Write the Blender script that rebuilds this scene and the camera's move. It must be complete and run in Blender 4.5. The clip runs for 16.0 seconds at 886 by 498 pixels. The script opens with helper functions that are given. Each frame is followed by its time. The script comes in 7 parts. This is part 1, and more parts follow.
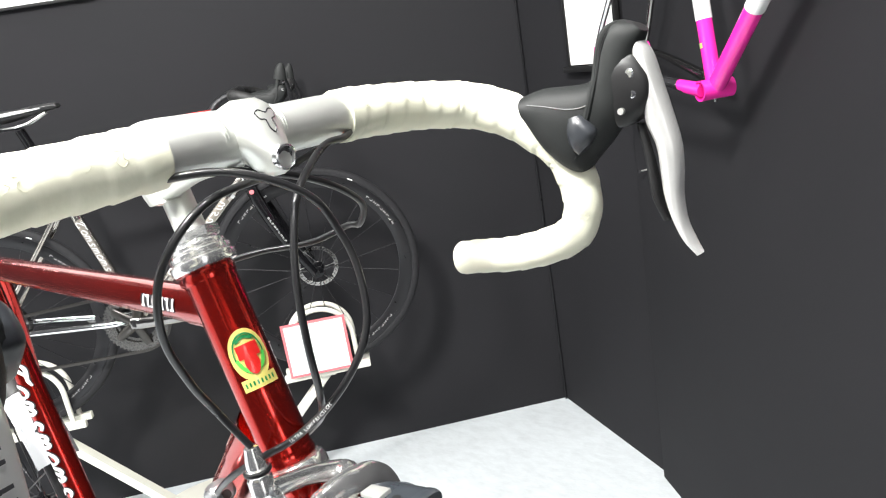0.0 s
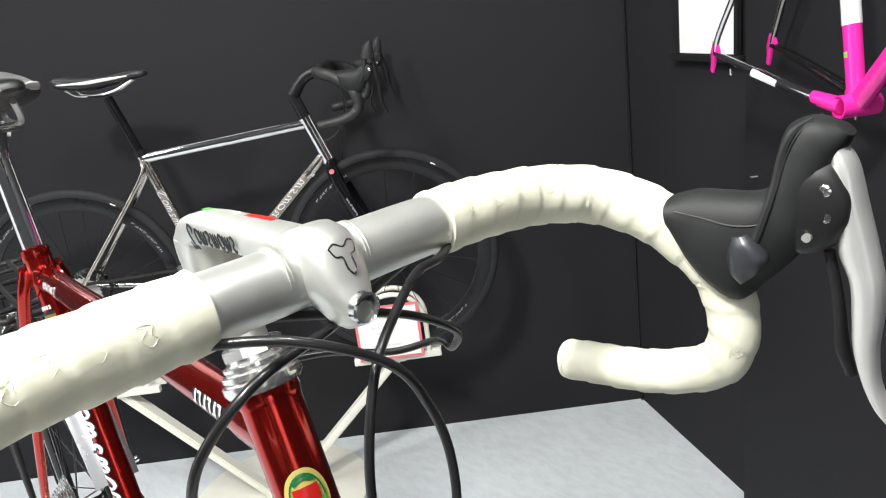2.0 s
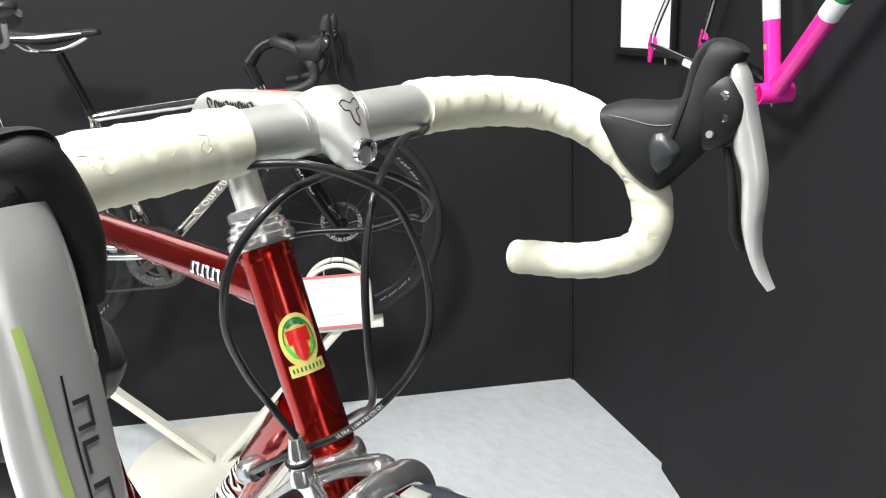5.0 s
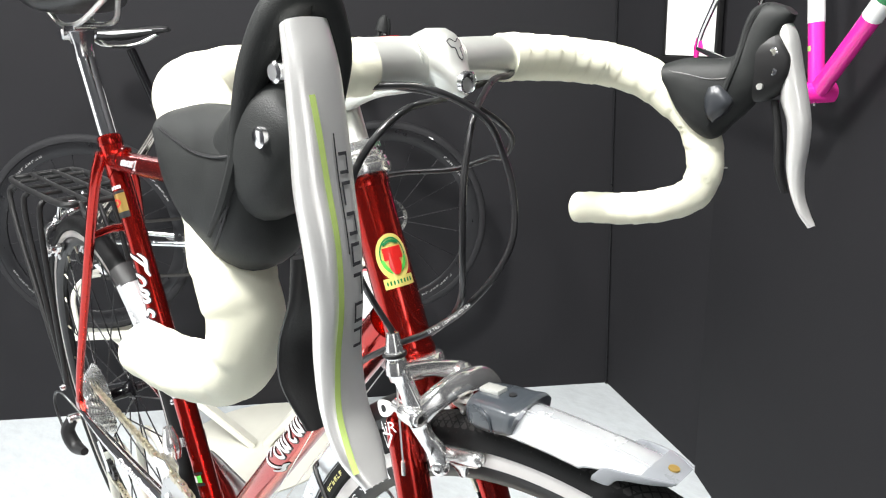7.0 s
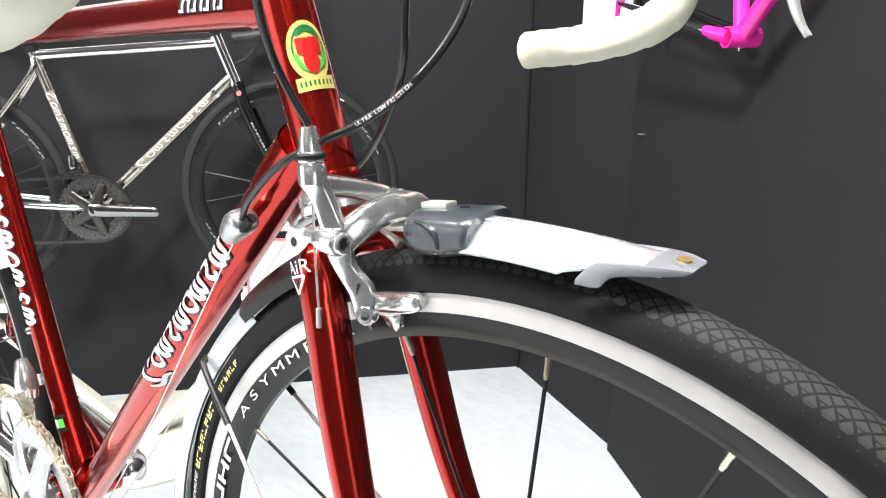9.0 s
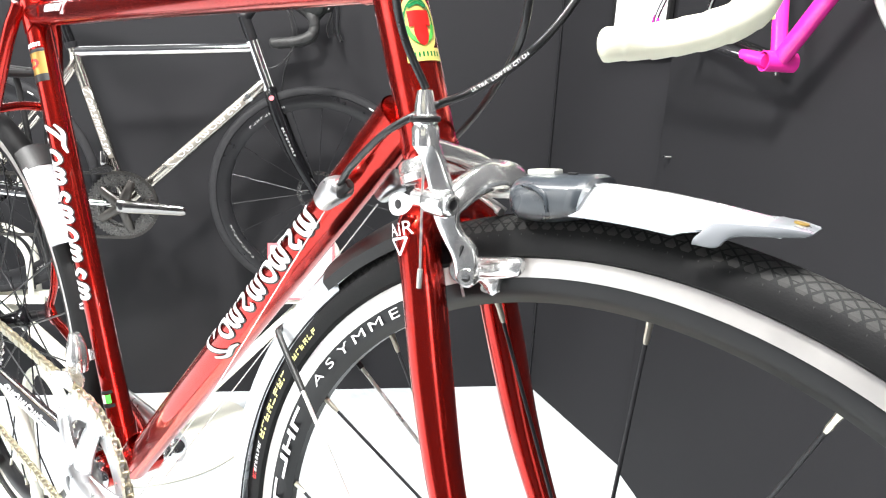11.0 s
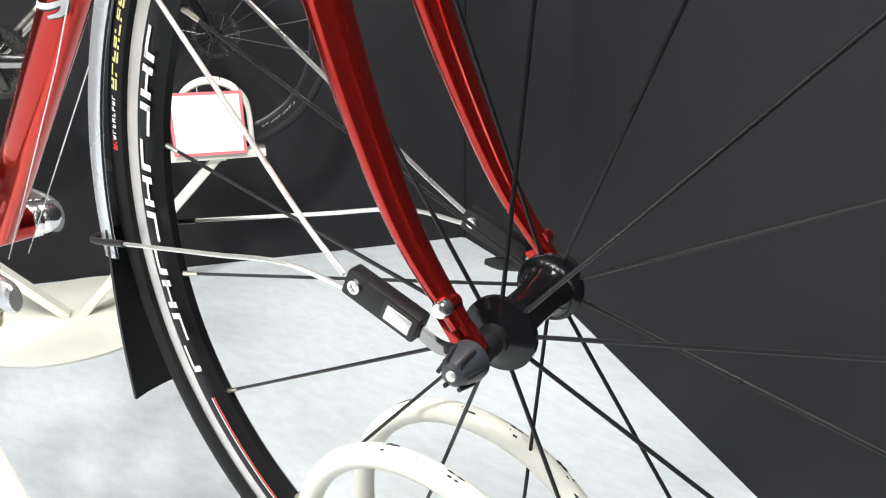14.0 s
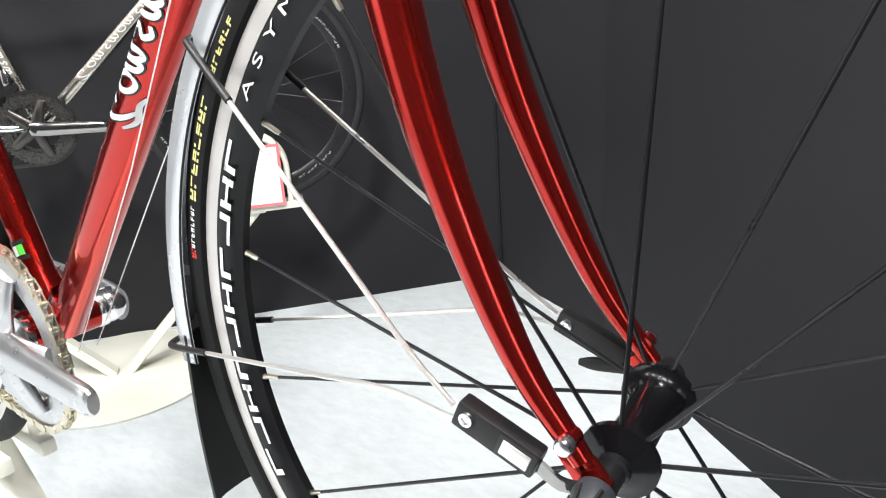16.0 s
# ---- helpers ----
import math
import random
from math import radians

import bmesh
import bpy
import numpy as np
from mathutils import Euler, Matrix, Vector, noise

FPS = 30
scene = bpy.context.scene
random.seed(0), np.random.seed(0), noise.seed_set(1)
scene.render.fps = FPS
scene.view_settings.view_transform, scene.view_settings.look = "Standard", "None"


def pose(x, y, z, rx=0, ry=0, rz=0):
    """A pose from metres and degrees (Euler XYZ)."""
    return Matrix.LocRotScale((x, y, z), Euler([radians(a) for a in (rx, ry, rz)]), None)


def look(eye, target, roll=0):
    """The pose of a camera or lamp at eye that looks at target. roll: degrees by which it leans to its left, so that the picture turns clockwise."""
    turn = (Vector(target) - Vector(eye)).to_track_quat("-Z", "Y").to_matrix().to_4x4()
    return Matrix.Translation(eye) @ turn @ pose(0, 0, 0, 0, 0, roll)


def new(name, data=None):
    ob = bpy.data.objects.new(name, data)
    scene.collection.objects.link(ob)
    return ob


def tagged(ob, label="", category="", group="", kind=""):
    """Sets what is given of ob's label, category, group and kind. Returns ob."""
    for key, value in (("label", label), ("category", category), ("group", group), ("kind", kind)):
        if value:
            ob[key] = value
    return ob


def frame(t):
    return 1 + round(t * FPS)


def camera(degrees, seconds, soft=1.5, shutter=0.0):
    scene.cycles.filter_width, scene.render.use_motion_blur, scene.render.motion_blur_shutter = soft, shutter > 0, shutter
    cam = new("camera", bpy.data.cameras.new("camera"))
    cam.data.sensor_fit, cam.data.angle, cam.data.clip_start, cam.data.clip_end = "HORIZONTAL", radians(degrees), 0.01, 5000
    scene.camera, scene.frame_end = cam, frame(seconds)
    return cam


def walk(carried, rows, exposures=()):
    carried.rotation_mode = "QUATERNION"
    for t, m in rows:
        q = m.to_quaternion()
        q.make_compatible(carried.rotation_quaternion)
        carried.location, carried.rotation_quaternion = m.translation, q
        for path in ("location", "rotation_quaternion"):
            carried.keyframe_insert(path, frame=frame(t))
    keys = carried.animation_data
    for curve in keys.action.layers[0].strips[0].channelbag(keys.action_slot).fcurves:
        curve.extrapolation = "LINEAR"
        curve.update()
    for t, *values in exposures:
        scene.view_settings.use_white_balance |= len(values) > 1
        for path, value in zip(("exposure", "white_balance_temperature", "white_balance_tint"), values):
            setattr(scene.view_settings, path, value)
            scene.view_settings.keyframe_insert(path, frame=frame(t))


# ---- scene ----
cam = camera(63.5, 16.0, soft=1.15)
PATH = [
    (0, (0.2745, -0.2299, 1.4960), (-1.0876, 1.1331, 0.9603), -9.61),
    (0.5, (0.2665, -0.1883, 1.4865), (-1.2052, 1.0464, 0.9300), -8.71),
    (1, (0.2691, -0.1770, 1.4900), (-1.1980, 1.0552, 0.9164), -7.86),
    (1.5, (0.2471, -0.1722, 1.5208), (-1.1976, 1.0793, 0.9322), -7.21),
    (2, (0.1764, -0.1456, 1.5680), (-1.3150, 1.0356, 0.9512), -7.62),
    (2.5, (0.1146, -0.1309, 1.5695), (-1.3787, 0.9972, 0.8641), -7.17),
    (3, (0.1035, -0.1300, 1.5732), (-1.3525, 1.0169, 0.8218), -5.84),
    (3.2, (0.1039, -0.1311, 1.5732), (-1.3422, 1.0249, 0.8166), -5.35),
    (5.3, (0.2565, -0.2679, 1.5156), (-1.1167, 1.0439, 0.8883), -3.53),
    (5.5, (0.2641, -0.2891, 1.5116), (-1.1231, 1.0070, 0.8825), -3.59),
    (6, (0.2666, -0.3117, 1.5050), (-1.1471, 0.9538, 0.8727), -3.10),
    (6.5, (0.2735, -0.3164, 1.5034), (-1.1568, 0.9418, 0.8941), -2.70),
    (7, (0.2756, -0.3262, 1.4860), (-1.1679, 0.9260, 0.8959), -2.46),
    (7.5, (0.2729, -0.3195, 1.4321), (-1.1668, 0.9290, 0.8249), -2.03),
    (8, (0.2484, -0.2978, 1.3570), (-1.1113, 1.0219, 0.7170), -1.26),
    (8.2, (0.2372, -0.2842, 1.3435), (-1.0656, 1.0904, 0.7007), -0.92),
    (10.3, (0.1766, -0.3238, 1.3095), (-1.0708, 1.1747, 0.8638), 2.63),
    (10.5, (0.1738, -0.3300, 1.3041), (-1.0735, 1.1678, 0.8561), 3.35),
    (11, (0.1772, -0.3469, 1.2906), (-1.1046, 1.1046, 0.7904), 3.24),
    (11.5, (0.1739, -0.3503, 1.2598), (-1.1147, 1.0887, 0.7414), 3.03),
    (12, (0.1721, -0.3506, 1.2283), (-1.1052, 1.0966, 0.7049), 3.01),
    (12.5, (0.1682, -0.3506, 1.1694), (-1.0641, 1.1194, 0.6036), 3.19),
    (13, (0.1742, -0.3328, 1.1013), (-1.0218, 1.1286, 0.4428), 1.97),
    (13.5, (0.1803, -0.3164, 1.0551), (-0.9476, 1.1741, 0.3437), 0.90),
    (14, (0.1780, -0.3038, 1.0439), (-0.9082, 1.2058, 0.3082), -0.58),
    (14.5, (0.1793, -0.3000, 1.0473), (-0.9082, 1.2084, 0.3111), -2.14),
    (15, (0.1726, -0.2992, 1.0519), (-0.9453, 1.2008, 0.3447), -3.21),
    (15.5, (0.1667, -0.2994, 1.0577), (-0.9835, 1.1896, 0.3798), -3.71),
    (16, (0.1291, -0.3027, 1.0881), (-1.0324, 1.1844, 0.4252), -3.97),
]
EXPOSURES = [(0.0, -0.19), (1.5, -0.36), (2.2, -1.06), (2.5, -1.20), (3.0, -1.53), (3.6, -1.38), (5.2, -0.68), (5.5, -0.6), (6.2, -0.47), (7.0, -0.43), (8.0, -0.43), (10.5, 0.3), (11.5, 0.25), (12.5, 0.1), (13.2, -0.17), (14.0, -0.49), (15.5, -0.48), (16.0, -0.38)]
walk(cam, [(t, look(eye, target, roll)) for t, eye, target, roll in PATH], EXPOSURES)

# ---------- world and light ----------
world = bpy.data.worlds.new("hall")
scene.world = world
world.use_nodes = True
world.node_tree.nodes["Background"].inputs[0].default_value = (0.93, 0.96, 1.0, 1)
world.node_tree.nodes["Background"].inputs[1].default_value = 0.14

# Booth axes: U runs along the back wall to the corner, V from the corner along the side wall.
CORNER = Vector((-1.370, 1.998, 0.0))
U = Vector((0.624, 0.7814, 0.0)).normalized()
V = Vector((0.7814, -0.624, 0.0)).normalized()
BOOTH_TURN = math.degrees(math.atan2(U.y, U.x))


def booth(u, v, z=0.0):
    return CORNER + U * u + V * v + Vector((0, 0, z))


def lamp(name, place, target, size, watts, colour=(1, 1, 1)):
    data = bpy.data.lights.new(name, "AREA")
    data.shape, data.size, data.energy, data.color = "DISK", size, watts, colour
    ob = new(name, data)
    ob.matrix_world = look(place, target)
    return tagged(ob, "white exhibition light set overhead, out of view", "lamp")


lamp("booth_spotlight", booth(-1.55, 2.9, 3.25), (-0.9, 0.9, 0.6), 0.34, 150, (1, 0.985, 0.95))
lamp("booth_spotlight", booth(-2.9, 2.2, 3.3), (-1.2, 0.8, 0.6), 0.34, 78, (1, 0.985, 0.95))
lamp("booth_spotlight", booth(-0.35, 2.6, 3.4), (-0.2, 0.9, 0.6), 0.34, 60, (1, 0.985, 0.95))
# Assumed ceiling lights, out of view, added for fill and for highlights.
for hx, hy in ((1.2, -2.2), (-2.2, -2.6), (3.4, 0.6), (3.2, -3.0), (-4.4, -3.2)):
    lamp("hall_lamp", (hx, hy, 5.8), (hx, hy, 0), 1.0, 128, (0.96, 0.98, 1.0))
# Added lights on the unseen white boards, so paint and metal reflect bright streaks.
lamp("stand_spotlight", (3.5, -1.45, 3.3), (4.8, -1.45, 1.5), 0.25, 170, (1, 0.985, 0.95))
lamp("stand_spotlight", (-3.1, -3.0, 3.3), (-3.1, -4.2, 1.5), 0.25, 170, (1, 0.985, 0.95))


# ---------- materials ----------
def mat(name, colour, rough=0.5, metal=0.0, coat=0.0, vary=0.06, scale=40.0, bump=0.0, bump_scale=400.0, rough_vary=0.08, spec=0.5):
    m = bpy.data.materials.new(name)
    m.use_nodes = True
    nt = m.node_tree
    b = nt.nodes["Principled BSDF"]
    b.inputs["Metallic"].default_value = metal
    b.inputs["Coat Weight"].default_value = coat
    b.inputs["Coat Roughness"].default_value = 0.04
    b.inputs["Specular IOR Level"].default_value = spec
    co = nt.nodes.new("ShaderNodeTexCoord")
    n = nt.nodes.new("ShaderNodeTexNoise")
    n.inputs["Scale"].default_value, n.inputs["Detail"].default_value = scale, 5
    nt.links.new(co.outputs["Object"], n.inputs["Vector"])
    r = nt.nodes.new("ShaderNodeMapRange")
    r.inputs[3].default_value, r.inputs[4].default_value = 1 - vary * 2, 1 + vary * 2
    nt.links.new(n.outputs["Fac"], r.inputs[0])
    mul = nt.nodes.new("ShaderNodeMix")
    mul.data_type, mul.blend_type = "RGBA", "MULTIPLY"
    mul.inputs[0].default_value = 1.0
    mul.inputs[6].default_value = (*colour, 1)
    nt.links.new(r.outputs[0], mul.inputs[7])
    nt.links.new(mul.outputs[2], b.inputs["Base Color"])
    q = nt.nodes.new("ShaderNodeMapRange")
    q.inputs[3].default_value, q.inputs[4].default_value = max(0.0, rough - rough_vary), min(1.0, rough + rough_vary)
    nt.links.new(n.outputs["Fac"], q.inputs[0])
    nt.links.new(q.outputs[0], b.inputs["Roughness"])
    if bump:
        f = nt.nodes.new("ShaderNodeTexNoise")
        f.inputs["Scale"].default_value, f.inputs["Detail"].default_value = bump_scale, 3
        nt.links.new(co.outputs["Object"], f.inputs["Vector"])
        k = nt.nodes.new("ShaderNodeBump")
        k.inputs["Strength"].default_value, k.inputs["Distance"].default_value = bump, 0.001
        nt.links.new(f.outputs["Fac"], k.inputs["Height"])
        nt.links.new(k.outputs[0], b.inputs["Normal"])
    return m


RED = mat("candy_red_paint", (0.46, 0.0118, 0.0056), 0.20, 0.93, 0.7, 0.12, 2500, rough_vary=0.05)
CHROME = mat("chrome", (0.86, 0.86, 0.87), 0.07, 1.0, vary=0.02, rough_vary=0.03)
POLISHED = mat("polished_aluminium", (0.86, 0.86, 0.87), 0.17, 1.0, vary=0.03, scale=120, rough_vary=0.05)
SATIN = mat("satin_aluminium", (0.74, 0.75, 0.71), 0.4, 0.74, vary=0.03, scale=90, bump=0.05, bump_scale=1500)
LEVER = mat("satin_lever_alloy", (0.86, 0.86, 0.84), 0.32, 0.66, vary=0.02, scale=120)
CALIPER = mat("polished_caliper", (0.90, 0.90, 0.89), 0.19, 0.9, vary=0.03, scale=150)
BRIGHT = mat("bright_forged_alloy", (0.58, 0.58, 0.59), 0.3, 0.92, vary=0.03, scale=90)
BRAKE_TRACK = mat("machined_rim", (0.66, 0.63, 0.61), 0.42, 0.80, vary=0.06, scale=60)
STEEL = mat("stainless_wire", (0.82, 0.81, 0.78), 0.3, 0.8, vary=0.04)
RAW = mat("raw_steel_frame", (0.62, 0.59, 0.54), 0.24, 1.0, vary=0.10, scale=50, bump=0.08, bump_scale=700)
BRASS = mat("nickel_brass_chain", (0.62, 0.57, 0.45), 0.32, 1.0, vary=0.12, scale=600)
NIPPLE = mat("nickel_nipple", (0.75, 0.70, 0.58), 0.3, 1.0)
BLACK_GLOSS = mat("gloss_black", (0.006, 0.006, 0.007), 0.16, 0.0, 0.1, 0.1, spec=0.3)
RIM_BLACK = mat("black_rim", (0.010, 0.010, 0.011), 0.34, vary=0.1, spec=0.32)
BLACK_ANOD = mat("black_anodised", (0.018, 0.018, 0.020), 0.3, 0.4, vary=0.1)
BLACK_PLASTIC = mat("black_plastic", (0.014, 0.014, 0.0145), 0.42, spec=0.35, vary=0.12, bump=0.1, bump_scale=900)
SOCKET = mat("glossy_grey_plastic", (0.034, 0.040, 0.047), 0.3, vary=0.06, scale=60, coat=0.5)
SKIRT = mat("pale_grey_plastic", (0.17, 0.18, 0.195), 0.3, vary=0.05, scale=60, coat=0.4)
RING_GREY = mat("grey_anodised_ring", (0.20, 0.19, 0.18), 0.3, 0.9, vary=0.08)
FAR_RING = mat("dark_polished_ring", (0.13, 0.125, 0.12), 0.28, 0.9, vary=0.12, scale=200)
RING_DARK = mat("dark_anodised_ring", (0.085, 0.080, 0.075), 0.32, 0.9, vary=0.08)
GREY_PLASTIC = mat("grey_plastic", (0.028, 0.031, 0.036), 0.36, vary=0.1, coat=0.2)
RUBBER = mat("hood_rubber", (0.0205, 0.0220, 0.0218), 0.50, vary=0.18, scale=60, bump=0.2, bump_scale=1800, spec=0.24, rough_vary=0.1)
CABLE = mat("cable_housing", (0.014, 0.014, 0.015), 0.3, vary=0.1, coat=0.2)
FENDER = mat("silver_mudguard", (0.61, 0.63, 0.655), 0.26, 0.62, 0.4, 0.03, 22)
WHITE_PAINT = mat("white_powder_coat", (0.80, 0.79, 0.70), 0.4, vary=0.03, scale=15, bump=0.04, bump_scale=900)
WHITE_DECAL = mat("white_decal", (0.82, 0.82, 0.82), 0.35, coat=0.3, vary=0.02)
BLADE_PRINT = mat("dark_grey_blade_print", (0.055, 0.055, 0.060), 0.4, 0.3)
BLACK_DECAL = mat("black_decal", (0.015, 0.015, 0.016), 0.4)
YELLOW_DECAL = mat("yellow_decal", (0.68, 0.58, 0.16), 0.35, coat=0.5, vary=0.05)
PALE_YELLOW = mat("pale_yellow_print", (0.66, 0.62, 0.24), 0.5)
LIME_DECAL = mat("lime_stripe", (0.50, 0.66, 0.20), 0.3, 0.3, vary=0.03)
RED_DECAL = mat("red_decal", (0.62, 0.015, 0.012), 0.35, coat=0.5)
GREEN_DECAL = mat("green_decal", (0.10, 0.55, 0.08), 0.35, coat=0.5)
GOLD_DECAL = mat("gold_decal", (0.42, 0.28, 0.08), 0.3, 0.6)
GREY_DECAL = mat("etched_band", (0.32, 0.29, 0.25), 0.42, 0.8, vary=0.2, scale=400)
PINK = mat("pink_paint", (0.86, 0.028, 0.36), 0.22, coat=0.8, vary=0.03)
GREEN_PAINT = mat("green_paint", (0.015, 0.20, 0.06), 0.25, coat=0.8)
DARK_CHROME = mat("dark_chrome", (0.35, 0.34, 0.33), 0.15, 1.0)
PAPER = mat("white_card", (0.86, 0.86, 0.85), 0.6, vary=0.01)
CARD_EDGE = mat("red_card_border", (0.80, 0.18, 0.20), 0.55, vary=0.03)
CARD_INK = mat("very_pale_card_print", (0.74, 0.73, 0.73), 0.6)
PALE_INK = mat("faded_print", (0.42, 0.41, 0.41), 0.6)
PLASTIC_WHITE = mat("white_saddle_stripe", (0.75, 0.75, 0.74), 0.3)
LEATHER = mat("black_saddle_leather", (0.016, 0.016, 0.017), 0.32, vary=0.15, scale=60, bump=0.2, bump_scale=900)


def wall_material():
    m = mat("charcoal_wall_board", (0.0165, 0.0163, 0.0185), 0.75, spec=0.22, vary=0.10, scale=2.2, bump=0.15, bump_scale=350, rough_vary=0.1)
    return m


def carpet_material():
    m = mat("pale_grey_speckled_floor", (0.58, 0.615, 0.635), 0.8, vary=0.05, scale=3.0, bump=0.06, bump_scale=500)
    nt = m.node_tree
    b = nt.nodes["Principled BSDF"]
    old = b.inputs["Base Color"].links[0].from_socket
    co = nt.nodes.new("ShaderNodeTexCoord")
    n = nt.nodes.new("ShaderNodeTexNoise")
    n.inputs["Scale"].default_value, n.inputs["Detail"].default_value, n.inputs["Roughness"].default_value = 24, 9, 0.75
    streak = nt.nodes.new("ShaderNodeMapping")
    streak.inputs["Rotation"].default_value = (0, 0, -radians(BOOTH_TURN))
    streak.inputs["Scale"].default_value = (0.6, 1.4, 1.0)
    nt.links.new(co.outputs["Object"], streak.inputs["Vector"])
    nt.links.new(streak.outputs["Vector"], n.inputs["Vector"])
    r = nt.nodes.new("ShaderNodeMapRange")
    r.inputs[1].default_value, r.inputs[2].default_value = 0.34, 0.60
    r.inputs[3].default_value, r.inputs[4].default_value = 0.89, 1.04
    nt.links.new(n.outputs["Fac"], r.inputs[0])
    mul = nt.nodes.new("ShaderNodeMix")
    mul.data_type, mul.blend_type = "RGBA", "MULTIPLY"
    mul.inputs[0].default_value = 1.0
    nt.links.new(old, mul.inputs[6])
    nt.links.new(r.outputs[0], mul.inputs[7])
    nt.links.new(mul.outputs[2], b.inputs["Base Color"])
    return m


def tape_material(name, colour):
    """Cork bar tape: soft relief at two scales."""
    m = mat(name, colour, 0.55, vary=0.03, scale=25, bump=0.35, bump_scale=130)
    return m


def tyre_material(name, colour):
    return mat(name, colour, 0.62, vary=0.16, scale=90, rough_vary=0.1, bump=0.15, bump_scale=700, spec=0.16)


WALL = wall_material()
# For the added boards that only show as bright and dark reflections.
GREY_BOARD = mat("dark_reflection_grey", (0.09, 0.09, 0.10), 0.7, vary=0.05, scale=1.5)
PALE_BOARD = mat("reflector_white", (0.78, 0.78, 0.78), 0.6, vary=0.03, scale=1.5)
CARPET = carpet_material()
DARK_FLOOR = mat("dark_unseen_floor", (0.055, 0.057, 0.062), 0.9, vary=0.12, scale=6, bump=0.2, bump_scale=400, spec=0.2)
TAPE_WHITE = tape_material("white_cork_tape", (0.79, 0.785, 0.63))
TAPE_BLACK = tape_material("black_cork_tape", (0.02, 0.02, 0.02))
TYRE = tyre_material("tyre_rubber", (0.009, 0.009, 0.0095))
# Block colour lighter than TYRE, which puts the grooves' shade into the tone.
TREAD = tyre_material("lighter_tread", (0.033, 0.033, 0.032))
TYRE_PLAIN = tyre_material("far_tyre_rubber", (0.024, 0.024, 0.026))


# ---------- mesh tools ----------
def spline(pts, n):
    """Catmull-Rom through rows of numbers, n steps a span."""
    p = np.array([list(q) if hasattr(q, "__len__") else [q] for q in pts], float)
    if n <= 1 or len(p) < 3:
        return p
    e = np.vstack([2 * p[0] - p[1], p, 2 * p[-1] - p[-2]])
    out = []
    for i in range(len(p) - 1):
        a, b, c, d = e[i : i + 4]
        for k in range(n):
            t = k / n
            out.append(0.5 * (2 * b + (c - a) * t + (2 * a - 5 * b + 4 * c - d) * t * t + (3 * b - a - 3 * c + d) * t**3))
    out.append(p[-1])
    return np.array(out)


def mesh_bm(verts, faces):
    bm = bmesh.new()
    vs = [bm.verts.new(v) for v in verts]
    for f in faces:
        try:
            bm.faces.new([vs[i] for i in f])
        except ValueError:
            pass
    return bm


def rings_bm(rings, caps=True, loop=False):
    """A skin over equal rings of points; loop joins the last ring to the first."""
    k = len(rings[0])
    verts = [tuple(p) for r in rings for p in r]
    faces = []
    m = len(rings)
    for i in range(m if loop else m - 1):
        a, b = i * k, ((i + 1) % m) * k
        for j in range(k):
            faces.append((a + j, a + (j + 1) % k, b + (j + 1) % k, b + j))
    if caps and not loop:
        faces.append(tuple(range(k))[::-1])
        faces.append(tuple((m - 1) * k + j for j in range(k)))
    bm = mesh_bm(verts, faces)
    bmesh.ops.recalc_face_normals(bm, faces=bm.faces)
    return bm


def frames(p, ref=(0, 1, 0)):
    """Tangent and two normals along a path, carried without twist."""
    t = np.gradient(p, axis=0)
    t /= np.linalg.norm(t, axis=1)[:, None] + 1e-12
    n0 = np.array(ref, float) - t[0] * np.dot(ref, t[0])
    if np.linalg.norm(n0) < 1e-3:
        n0 = np.array((1.0, 0, 0)) - t[0] * t[0][0]
    out, n = [], n0 / np.linalg.norm(n0)
    for tt in t:
        n = n - tt * (n @ tt)
        n /= np.linalg.norm(n)
        out.append((tt, n, np.cross(tt, n)))
    return out


def tube(pts, rad, seg=14, n=1, caps=True, flat=1.0, ref=(0, 1, 0)):
    """A round bar along points; rad is one number or one a point; flat scales it across ref."""
    m = len(pts)
    rr = [rad] * m if isinstance(rad, (int, float)) else list(rad)
    s = spline([(*p, r) for p, r in zip(pts, rr)], n)
    p, r = s[:, :3], s[:, 3]
    rings = []
    for (t, a, b), c, q in zip(frames(p, ref), p, r):
        rings.append([c + q * (math.cos(w) * a + flat * math.sin(w) * b) for w in (2 * math.pi * j / seg for j in range(seg))])
    return rings_bm(rings, caps)


def lathe(profile, origin=(0, 0, 0), axis=(0, 1, 0), seg=24, caps=True):
    """Rows of (along the axis, radius) turned about it."""
    ax = Vector(axis).normalized()
    a = ax.orthogonal().normalized()
    b = ax.cross(a)
    o = Vector(origin)
    rings = [[o + ax * h + (a * math.cos(w) + b * math.sin(w)) * max(r, 1e-5) for w in (2 * math.pi * j / seg for j in range(seg))] for h, r in profile]
    return rings_bm(rings, caps)


def hoop_bm(profile, seg=96, a0=0.0, a1=None, centre=(0, 0, 0), uv=False):
    """A closed profile of (radius, y) swept round the Y axis, all round or from a0 to a1 degrees."""
    whole = a1 is None
    span = 2 * math.pi if whole else radians(a1 - a0)
    count = seg if whole else seg + 1
    rings = []
    for i in range(count):
        w = radians(a0) + span * i / seg
        rings.append([(centre[0] + r * math.cos(w), centre[1] + y, centre[2] + r * math.sin(w)) for r, y in profile])
    bm = rings_bm(rings, caps=True, loop=whole)
    if uv:
        lay = bm.loops.layers.uv.new("UVMap")
        for f in bm.faces:
            ws = []
            for l in f.loops:
                c = l.vert.co
                ws.append(math.atan2(c.z - centre[2], c.x - centre[0]))
            wrap = max(ws) - min(ws) > math.pi
            for l, w in zip(f.loops, ws):
                if wrap and w < 0:
                    w += 2 * math.pi
                l[lay].uv = (w * 0.34375, l.vert.co.y - centre[1])
    return bm


